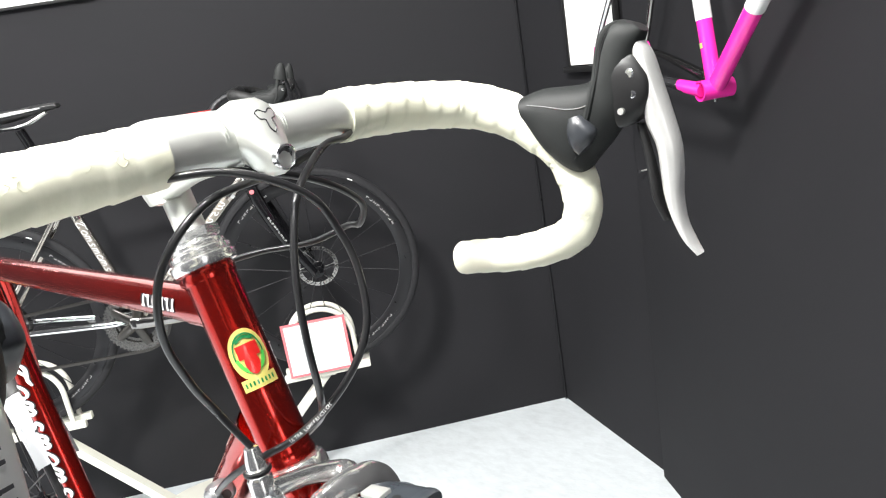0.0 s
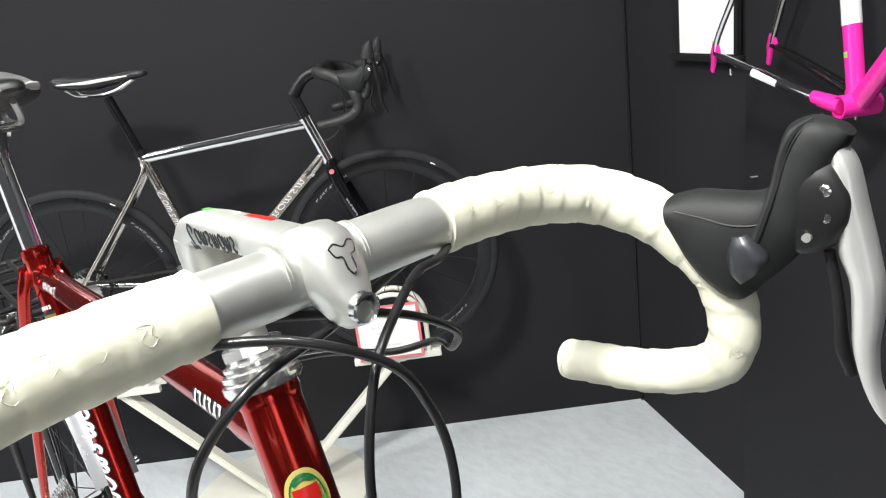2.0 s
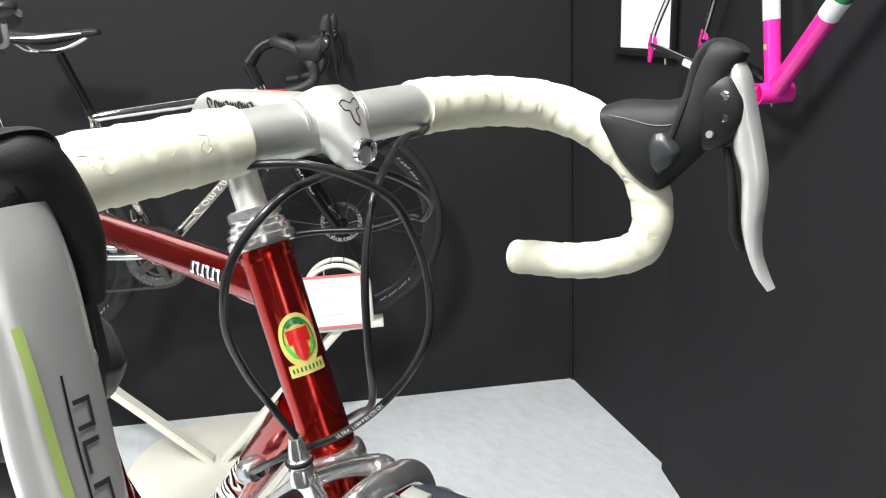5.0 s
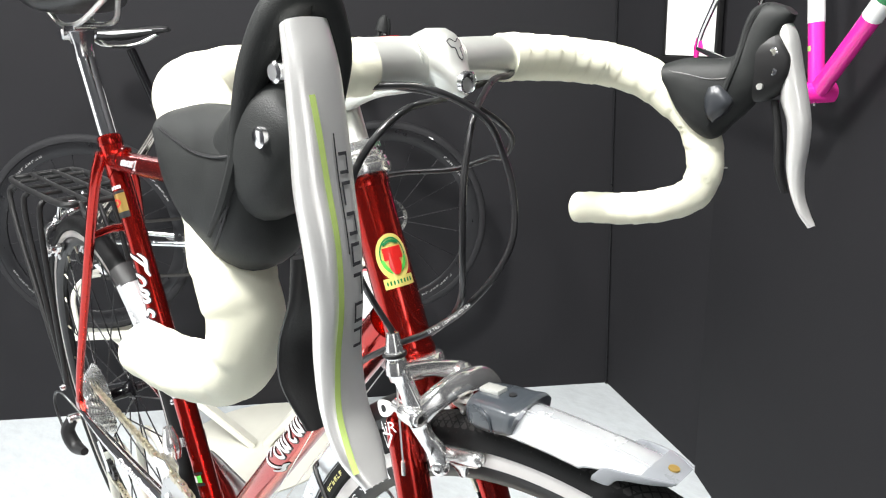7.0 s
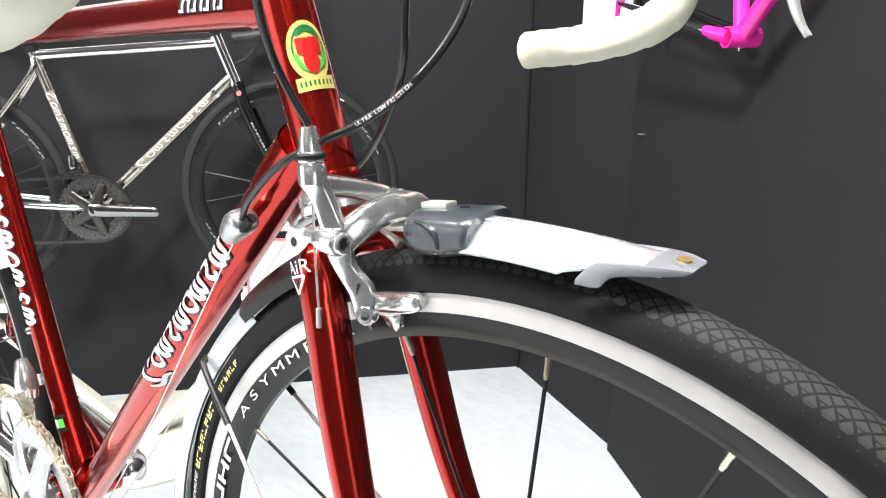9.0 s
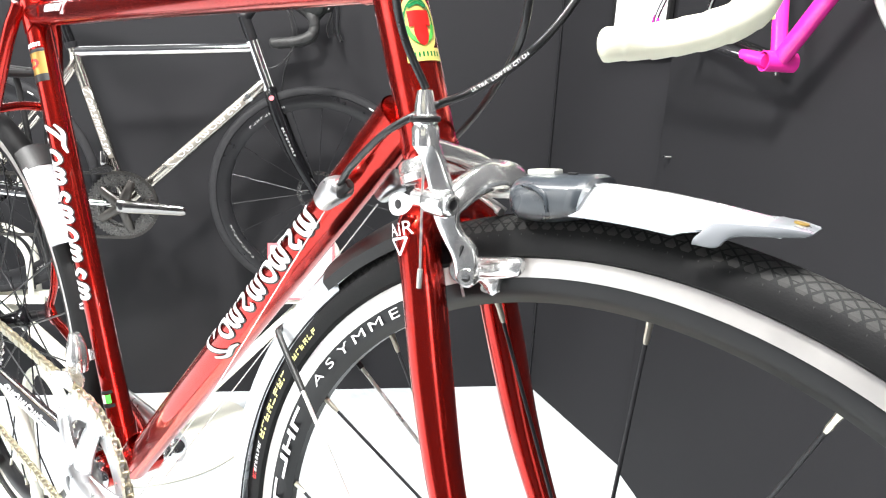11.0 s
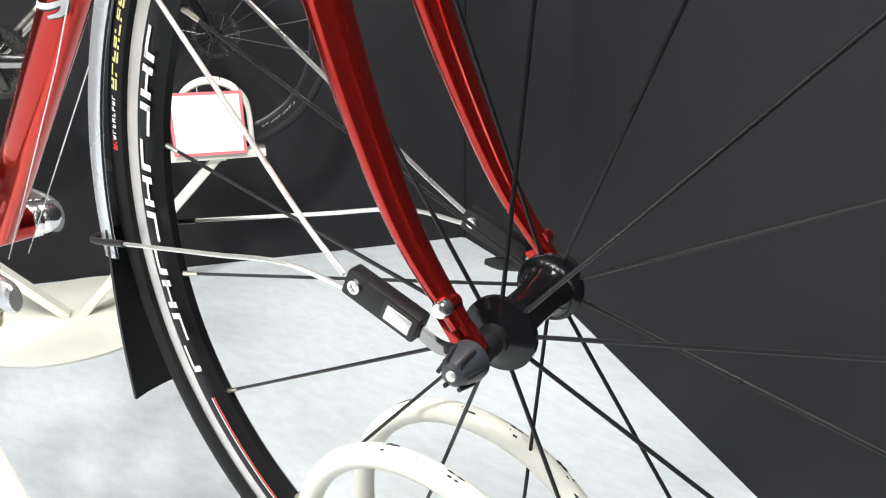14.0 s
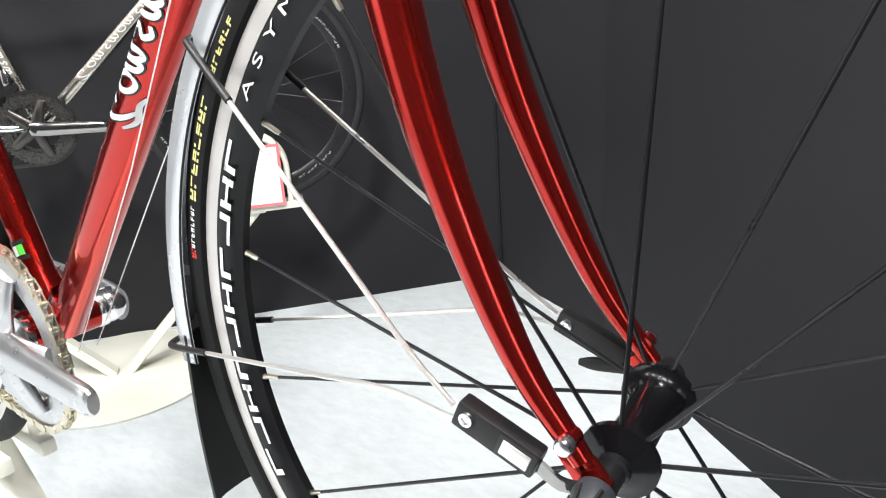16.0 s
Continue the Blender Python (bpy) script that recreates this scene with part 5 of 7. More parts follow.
def mudguard_sheet(c, r, a0, a1, half, sag, thick=0.0016, seg=40, grow=0.0, taper=0.0, deep=False):
    """A curved blade over the tyre, domed across; a deep one has steep flanks."""
    prof = [(-1.0, -1.0), (-0.75, -0.45), (-0.4, -0.12), (0, 0), (0.4, -0.12), (0.75, -0.45), (1.0, -1.0)]
    if deep:
        prof = [(-1.0, -1.0), (-0.99, -0.62), (-0.86, -0.27), (-0.45, -0.07), (0, 0), (0.45, -0.07), (0.86, -0.27), (0.99, -0.62), (1.0, -1.0)]
    rings = []
    for i in range(seg + 1):
        w = radians(a0 + (a1 - a0) * i / seg)
        rr = r + grow * i / seg
        k = 1 - taper * max(0.0, (i / seg - 0.55) / 0.45) ** 0.7
        sg, hf = sag * k, half * (0.7 + 0.3 * k)
        up = [((rr + sg * q) * math.cos(w) + c[0], hf * p + c[1], (rr + sg * q) * math.sin(w) + c[2]) for p, q in prof]
        dn = [((rr + sg * q - thick) * math.cos(w) + c[0], hf * p * 0.96 + c[1], (rr + sg * q - thick) * math.sin(w) + c[2]) for p, q in prof]
        rings.append(up + dn[::-1])
    return rings_bm(rings)


def front_mudguard():
    # nose piece ahead of the fork: a flatter arc than the wheel
    c2, r2 = (0.012, 0.0, -0.1505), 0.5185
    nose = part("front_mudguard", mudguard_sheet(c2, r2, 95.8, 83.6, 0.0215, 0.0165, taper=0.75), FENDER, red, "silver mudguard blade with grey fittings")
    part("nose_ridge", tube([(c2[0] + (r2 - 0.0012) * math.cos(radians(a)), -0.0075, c2[2] + (r2 - 0.0012) * math.sin(radians(a))) for a in np.linspace(95, 84, 12)], 0.0011, 8), FENDER, nose)
    part("mudguard_socket", loft([(-0.082, 0.3545), (-0.077, 0.3625), (-0.058, 0.3665), (-0.038, 0.3690), (-0.032, 0.3680)], [(-0.077, 0.3390), (-0.072, 0.3370), (-0.056, 0.3385), (-0.040, 0.3435), (-0.036, 0.3470)], [0.0170, 0.0212, 0.0226, 0.0230, 0.0218], 5, 28, 3.0), SOCKET, nose, "grey plastic mudguard socket")
    part("socket_lip", loft([(-0.040, 0.3694), (-0.035, 0.3700), (-0.0315, 0.3690)], [(-0.042, 0.3428), (-0.038, 0.3438), (-0.035, 0.3460)], [0.0233, 0.0236, 0.0226], 3, 28, 3.0), SOCKET, nose, "pale rim of the socket")
    for s in (-1, 1):
        part("socket_flute", tube([(-0.074, s * 0.0190, 0.3585), (-0.062, s * 0.0222, 0.3590), (-0.054, s * 0.0231, 0.3555), (-0.051, s * 0.0229, 0.3470)], [0.0006, 0.0016, 0.0016, 0.0007], 8, 5), SOCKET, nose)
    part("socket_button", box(0.018, 0.011, 0.0035, pose(-0.067, -0.002, 0.3662, 0, -9, 0), 0.001), SATIN, nose, "silver release button")
    part("socket_slot", lathe([(0, 0.0030), (0.001, 0.0030)], (-0.049, -0.002, 0.3678), (-0.08, 0, 1), 16), BLACK_DECAL, nose)
    part("nose_tip", loft([(0.062, 0.3655), (0.072, 0.3652), (0.0815, 0.3640)], [(0.061, 0.3600), (0.071, 0.3590), (0.0795, 0.3610)], [0.0200, 0.0165, 0.0110], 5, 16, 2.8), SKIRT, nose, "grey plastic nose tip")
    for s in (-1, 1):
        part("nose_skirt", loft([(0.0315, 0.3520), (0.0390, 0.3605), (0.0520, 0.3630), (0.0690, 0.3645), (0.0805, 0.3640)], [(0.0310, 0.3480), (0.0425, 0.3490), (0.0490, 0.3555), (0.0660, 0.3590), (0.0785, 0.3608)], [0.0016, 0.0018, 0.0018, 0.0018, 0.0014], 5, 12, 2.6, ys=[s * 0.0222, s * 0.0220, s * 0.0210, s * 0.0170, s * 0.0112]), SKIRT, nose)
    part("nose_mark", lathe([(0, 0.0036), (0.0008, 0.0034)], (0.0735, 0, 0.3652), (0.08, 0, 1), 16), GOLD_DECAL, nose, "small gold nose mark")
    part("bracket", box(0.030, 0.014, 0.003, pose(-0.094, 0, 0.347, 0, -10, 0), 0.0008), STEEL, nose, "steel fixing bracket")
    # long blade behind the fork
    blade = part("rear_blade", mudguard_sheet((0.003, 0.004, 0), 0.3655, 131, 185.5, 0.0205, 0.0255, seg=60, deep=True), FENDER, red, "silver mudguard blade behind the fork")
    part("blade_edge", join(*[tube([(0.003 + 0.3397 * math.cos(radians(a)), 0.004 + s * 0.0204, 0.3397 * math.sin(radians(a))) for a in np.linspace(131, 185.5, 40)], 0.0009, 8) for s in (-1, 1)]), BLACK_PLASTIC, blade, "black edge piping")
    part("rear_socket", mudguard_sheet((0.002, 0.003, 0), 0.3665, 113, 132, 0.0245, 0.0150, thick=0.008, seg=18), BLACK_PLASTIC, blade, "black mudguard socket behind the fork crown")
    rings = []
    for k in range(9):
        t = k / 8
        x, z = -0.345 - 0.004 * math.sin(t * 3.0) + 0.004 * t, -0.010 - 0.150 * t
        h = 0.0215 + 0.001 * t
        rings.append([(px, py + 0.005, z) for px, py in ((x, -h), (x - 0.003, -h * 0.4), (x - 0.003, h * 0.4), (x, h), (x + 0.003, h), (x + 0.0005, h * 0.4), (x + 0.0005, -h * 0.4), (x + 0.003, -h))])
    part("mud_flap", rings_bm(rings), BLACK_PLASTIC, blade, "black rubber mud flap")
    for key, ax, az in (("upper", -0.2825, 0.2045), ("lower", -0.3550, -0.019)):
        r = math.hypot(ax, az)
        ux, uz = ax / r, az / r
        for s in (-1, 1):
            foot = Vector((-0.070, s * 0.0640, 0.0285 if key == "upper" else 0.0205))
            knee = Vector((-0.098, s * 0.0600, 0.050)) if key == "upper" else Vector((-0.116, s * 0.0600, 0.024))
            side = Vector((ux * (r - 0.004), s * 0.0265 + 0.005, uz * (r - 0.004)))
            part("stay", tube([foot, knee, knee.lerp(side, 0.3), knee.lerp(side, 0.7), side], 0.00165, 8, 5), STEEL, blade, "thin stainless mudguard stay")
            part("stay_sleeve", tube([knee.lerp(side, 0.80), side, Vector((ux * (r + 0.006), s * 0.0205 + 0.005, uz * (r + 0.006))), Vector((ux * (r + 0.009), 0.005, uz * (r + 0.009)))], 0.0026, 10, 6), BLACK_PLASTIC, blade, "black stay sleeve over the blade")
    for s in (-1, 1):
        m = Matrix.Translation((-0.0460, s * 0.0625 + 0.001, 0.0172)) @ Matrix.Rotation(radians(23.0), 4, "Y")
        clip = part("stay_clip", box(0.048, 0.011, 0.0155, m, 0.002), BLACK_PLASTIC, blade, "black release clip on the fork end")
        part("clip_button", box(0.016, 0.002, 0.0085, m @ pose(0.0125, s * 0.0056, 0), 0.0006), STEEL, clip, "steel push button")
        part("clip_recess", box(0.021, 0.0012, 0.0120, m @ pose(0.0125, s * 0.0051, 0), 0.0004), BLACK_DECAL, clip)
        for w in (-1, 1):
            part("clip_bolt", lathe([(0, 0.0040), (0.0018, 0.0038), (0.002, 0.0022), (0.001, 0.0018)], m @ Vector((-0.0165, w * 0.0055, 0.001)), (0, w, 0), 14), POLISHED, clip)
        part("clip_strap", tube([m @ Vector((0.024, s * 0.002, 0)), (-0.012, s * 0.0655, 0.0035), (-0.004, s * 0.0610, 0.0005), (0.004, s * 0.0595, 0.0)], 0.0046, 10, 5, flat=0.14, ref=(0.3, 0, 1)), DARK_CHROME, clip, "flat steel strap to the axle")


front_mudguard()


def forged(pts, width, thick, flat_way, power=3.2, seg=24, n=6):
    """A forged arm: rounded rectangular sections along a path, thin along flat_way."""
    s = spline([(*p, w, t) for p, w, t in zip(pts, width, thick)], n)
    way = np.array(flat_way, float)
    tan = np.gradient(s[:, :3], axis=0)
    rings = []
    for row, t in zip(s, tan):
        t = t / np.linalg.norm(t)
        b = way - t * (way @ t)
        b /= np.linalg.norm(b)
        a = np.cross(t, b)
        ring = []
        for j in range(seg):
            w = 2 * math.pi * j / seg
            cu = math.copysign(abs(math.cos(w)) ** (2 / power), math.cos(w))
            su = math.copysign(abs(math.sin(w)) ** (2 / power), math.sin(w))
            ring.append(row[:3] + a * row[3] * cu + b * row[4] * su)
        rings.append(ring)
    return rings_bm(rings)


def brake_caliper(bike, at, metal):
    """Dual-pivot caliper: forged arms, pivots, shoes and barrel adjuster."""
    ox, oz = at

    def P(x, y, z):
        return (ox + x - 0.005, y * 0.88, oz + z - 0.0025)

    y_arm = part("brake_caliper", forged([P(-0.1125, -0.0625, 0.3840), P(-0.1090, -0.0580, 0.3740), P(-0.1040, -0.0550, 0.3590), P(-0.1000, -0.0530, 0.3470), P(-0.0985, -0.0510, 0.3360), P(-0.0945, -0.0475, 0.3260), P(-0.0880, -0.0450, 0.3170), P(-0.0865, -0.0440, 0.3030)], [0.0078, 0.0068, 0.0072, 0.0092, 0.0072, 0.0068, 0.0082, 0.0062], [0.0070, 0.0052, 0.0048, 0.0058, 0.0050, 0.0044, 0.0042, 0.0040], (0.35, -0.94, 0)), metal, bike, "polished forged dual-pivot brake caliper")
    bridge = forged([P(-0.0990, -0.0520, 0.3460), P(-0.0935, -0.0420, 0.3550), P(-0.0895, -0.0300, 0.3610), P(-0.0880, -0.0140, 0.3630), P(-0.0885, 0.0040, 0.3615), P(-0.0900, 0.0200, 0.3565), P(-0.0920, 0.0350, 0.3450), P(-0.0920, 0.0430, 0.3280), P(-0.0900, 0.0420, 0.3050)], [0.0085, 0.0088, 0.0092, 0.0095, 0.0095, 0.0090, 0.0080, 0.0070, 0.0062], [0.0068, 0.0064, 0.0062, 0.0064, 0.0066, 0.0064, 0.0058, 0.0050, 0.0042], (0.9, -0.1, 0.45))
    part("bridge_arm", bridge, metal, y_arm, "arched caliper arm over the tyre")
    part("back_arm", forged([P(-0.1125, -0.0600, 0.3790), P(-0.1110, -0.0330, 0.3745), P(-0.1080, -0.0110, 0.3690), P(-0.1060, 0.0040, 0.3620)], [0.0070, 0.0062, 0.0070, 0.0090], [0.0050, 0.0044, 0.0046, 0.0050], (1, 0, 0.2)), metal, y_arm)
    part("arm_rib", tube([P(-0.1195, -0.0505, 0.3740), P(-0.1090, -0.0545, 0.3600), P(-0.1040, -0.0575, 0.3510)], [0.0010, 0.0016, 0.0010], 8, 5), metal, y_arm)
    part("pivot_barrel", lathe([(-0.0140, 0.0044), (-0.0130, 0.0056), (-0.0030, 0.0056), (-0.0020, 0.0078), (0.0, 0.0084), (0.0140, 0.0084), (0.0155, 0.0076)], P(-0.1090, -0.0560, 0.3475), (1, -0.12, 0), 24), metal, y_arm)
    part("pivot_bolt", lathe([(0.0145, 0.0066), (0.0180, 0.0064), (0.0190, 0.0052), (0.0188, 0.0036), (0.0160, 0.0032)], P(-0.1090, -0.0560, 0.3475), (1, -0.12, 0), 20), metal, y_arm)
    # Black plug: the shade inside the hex hollow, put in as colour.
    part("bolt_socket", lathe([(0.0162, 0.0034), (0.0178, 0.0033)], P(-0.1090, -0.0560, 0.3475), (1, -0.12, 0), 6), BLACK_DECAL, y_arm)
    part("centre_bolt", lathe([(-0.045, 0.004), (0.0, 0.004), (0.002, 0.0092), (0.008, 0.0092), (0.010, 0.0070), (0.0102, 0.003)], P(-0.1060, 0.0050, 0.3620), (1, 0, 0), 22), metal, y_arm)
    # No slot is cut; a black block gives its shaded hollow.
    part("arm_slot", box(0.0026, 0.0020, 0.0105, Matrix.Translation(P(-0.0885, -0.0492, 0.3185)) @ Matrix.Rotation(radians(-20), 4, "Z") @ Matrix.Rotation(radians(14), 4, "Y"), 0.0009), BLACK_DECAL, y_arm, "black block for the shaded slot in the lower arm")
    part("tension_screw", lathe([(0, 0.0022), (0.014, 0.0022), (0.0145, 0.0034), (0.018, 0.0034)], P(-0.0985, -0.0120, 0.3480), (0.9, -0.1, -0.35), 10), STEEL, y_arm)
    part("spring_wire", tube([P(-0.100, -0.020, 0.352), P(-0.085, -0.022, 0.349), P(-0.080, -0.012, 0.343)], 0.0011, 8, 6), STEEL, y_arm)
    for s in (-1, 1):
        shoe = part("pad_holder", loft([P(-0.108, 0, 0.3080)[::2], P(-0.100, 0, 0.3105)[::2], P(-0.080, 0, 0.3145)[::2], P(-0.062, 0, 0.3180)[::2], P(-0.057, 0, 0.3165)[::2]], [P(-0.107, 0, 0.2985)[::2], P(-0.099, 0, 0.2975)[::2], P(-0.079, 0, 0.3005)[::2], P(-0.062, 0, 0.3055)[::2], P(-0.058, 0, 0.3090)[::2]], [0.004, 0.0052, 0.0052, 0.0050, 0.003], 4, 14, 2.8, y=s * 0.0215), metal, y_arm, "silver brake shoe")
        part("pad", loft([P(-0.108, 0, 0.3080)[::2], P(-0.060, 0, 0.3165)[::2]], [P(-0.107, 0, 0.3000)[::2], P(-0.060, 0, 0.3070)[::2]], [0.0030, 0.0030], 1, 10, 3, y=s * 0.0148), BLACK_PLASTIC, shoe)
        part("pad_fin", loft([P(-0.090, 0, 0.3000)[::2], P(-0.078, 0, 0.3020)[::2], P(-0.072, 0, 0.3040)[::2]], [P(-0.086, 0, 0.2960)[::2], P(-0.078, 0, 0.2900)[::2], P(-0.074, 0, 0.2930)[::2]], [0.002, 0.0028, 0.002], 4, 10, 2.4, y=s * 0.0215), metal, shoe)
        part("pad_bolt", lathe([(-0.014, 0.0032), (0.0, 0.0032), (0.001, 0.0070), (0.006, 0.0068), (0.008, 0.0052), (0.0082, 0.0030), (0.006, 0.0026)], P(-0.0865, s * 0.0400, 0.3040), (0.35, s, 0), 20), metal, shoe)
        # Same black plug for the shaded hollow of the pad bolt.
        part("bolt_socket", lathe([(0.0060, 0.0029), (0.0072, 0.0028)], P(-0.0865, s * 0.0400, 0.3040), (0.35, s, 0), 6), BLACK_DECAL, shoe)
        part("pad_washer", lathe([(-0.006, 0.0070), (-0.001, 0.0078), (0.001, 0.0078), (0.002, 0.0068)], P(-0.0955, s * 0.0360, 0.3040), (0.2, s, 0), 20), metal, shoe)
    part("barrel_adjuster", lathe([(-0.012, 0.0082), (-0.002, 0.0082), (0.0, 0.0070), (0.002, 0.0080), (0.005, 0.0080), (0.006, 0.0066), (0.012, 0.0060), (0.0195, 0.0046), (0.0200, 0.0034)], P(-0.1125, -0.0625, 0.3920), (-0.10, 0, 1), 22), metal, y_arm, "polished barrel adjuster")
    part("adjuster_ring", lathe([(0.001, 0.0084), (0.0020, 0.0092), (0.0035, 0.0092), (0.0045, 0.0084)], P(-0.1127, -0.0625, 0.3925), (-0.10, 0, 1), 22), BLACK_PLASTIC, y_arm)
    part("cable_wire", tube([P(-0.1125, -0.0625, 0.385), P(-0.1115, -0.0620, 0.345), P(-0.1110, -0.0610, 0.318), P(-0.1110, -0.0600, 0.305)], 0.0008, 6, 4), STEEL, y_arm)
    part("wire_end", lathe([(0, 0.0017), (0.012, 0.0017)], P(-0.1110, -0.0600, 0.293), (0, 0, 1), 10), SATIN, y_arm)
    return y_arm


front_caliper = brake_caliper(red, (0, 0), CALIPER)

# ---------- cables of the red bicycle ----------
def cable(name, pts, label="black cable housing", r=0.0024):
    return part(name, tube(pts, r, 10, 10), CABLE, red, label)


SHIFT_R_RUN = [(-0.1059, -0.0901, 0.592), (-0.1046, -0.0674, 0.588), (-0.0756, -0.0323, 0.5859), (-0.0601, 0.0037, 0.565), (-0.0574, 0.0197, 0.5381), (-0.0525, 0.0241, 0.5107), (-0.0495, 0.0195, 0.4798), (-0.0579, 0.0085, 0.4531), (-0.0744, -0.0069, 0.4285), (-0.0937, -0.0228, 0.4111), (-0.1113, -0.0354, 0.4011), (-0.1369, -0.0466, 0.3852), (-0.1702, -0.0442, 0.3609), (-0.197, -0.033, 0.343)]
shift_r = cable("shift_cable", SHIFT_R_RUN)
cable("shift_cable", [(-0.121, 0.102, 0.5899), (-0.1008, 0.0722, 0.5852), (-0.0946, 0.0513, 0.5845), (-0.0819, 0.0271, 0.5764), (-0.0677, 0.0014, 0.5602), (-0.062, -0.0131, 0.5228), (-0.0626, -0.0155, 0.4804), (-0.0717, -0.009, 0.4427), (-0.1011, 0.008, 0.4131), (-0.1491, 0.0321, 0.3794), (-0.197, 0.033, 0.343)])
cable("front_brake_cable", [(-0.118, 0.097, 0.59), (-0.1296, 0.083, 0.5815), (-0.1215, 0.0444, 0.5742), (-0.0959, 0.0002, 0.5747), (-0.0818, -0.0472, 0.5709), (-0.09, -0.075, 0.5432), (-0.1034, -0.0787, 0.5052), (-0.1164, -0.0657, 0.467), (-0.1210, -0.0521, 0.4389), (-0.113, -0.0408, 0.4111)])
cable("rear_brake_cable", [(-0.116, -0.085, 0.59), (-0.1194, -0.0531, 0.5888), (-0.1041, -0.0051, 0.5801), (-0.1014, 0.0435, 0.5628), (-0.1047, 0.0779, 0.5396), (-0.1215, 0.0875, 0.5204), (-0.1444, 0.0939, 0.5156), (-0.1743, 0.0799, 0.5049), (-0.2193, 0.0581, 0.4999), (-0.2499, 0.0306, 0.4939), (-0.262, 0.0101, 0.4965)])
for s in (-1, 1):
    st = part("cable_stop", loft([(-0.226, 0.331), (-0.214, 0.3440), (-0.203, 0.3470), (-0.197, 0.342)], [(-0.216, 0.320), (-0.206, 0.326), (-0.197, 0.332), (-0.194, 0.336)], [0.007, 0.0105, 0.0100, 0.006], 5, 18, 2.5, y=s * 0.0285), BRIGHT, red, "polished cable stop on the down tube")
    part("stop_adjuster", lathe([(0, 0.0046), (0.004, 0.0046), (0.005, 0.0038), (0.013, 0.0036)], (-0.199, s * 0.0320, 0.336), (0.75, s * -0.05, 0.55), 14), BLACK_PLASTIC, st)
    part("gear_wire", tube([(-0.222, s * 0.026, 0.318), (-0.40, s * 0.014, 0.110), (-0.585, s * 0.010, -0.098)], 0.0006, 6), STEEL, red)


def cable_words(cable_pts, text, size, start, side):
    """Small white print along a housing."""
    p = spline(cable_pts, 20)
    d = np.r_[0, np.cumsum(np.linalg.norm(np.diff(p, axis=0), axis=1))]
    s = start
    for ch in text:
        if ch != " ":
            c = Vector([np.interp(s, d, p[:, k]) for k in range(3)])
            c2 = Vector([np.interp(s + 0.001, d, p[:, k]) for k in range(3)])
            t = (c2 - c).normalized() * side
            out = Vector((0.62, -0.72, 0.30))
            out = (out - t * out.dot(t)).normalized()
            m = Matrix((t, out.cross(t), out)).transposed().to_4x4()
            m.translation = c + out * 0.00255 - out.cross(t) * size * 0.35
            bm = letters(ch, size)
            bmesh.ops.transform(bm, matrix=m, verts=bm.verts)
            part("print_letter", bm, WHITE_DECAL, shift_r)
        s += side * size * 0.66


cable_words(SHIFT_R_RUN, "ULTRA LOW FRICTION", 0.0032, 0.300, -1)


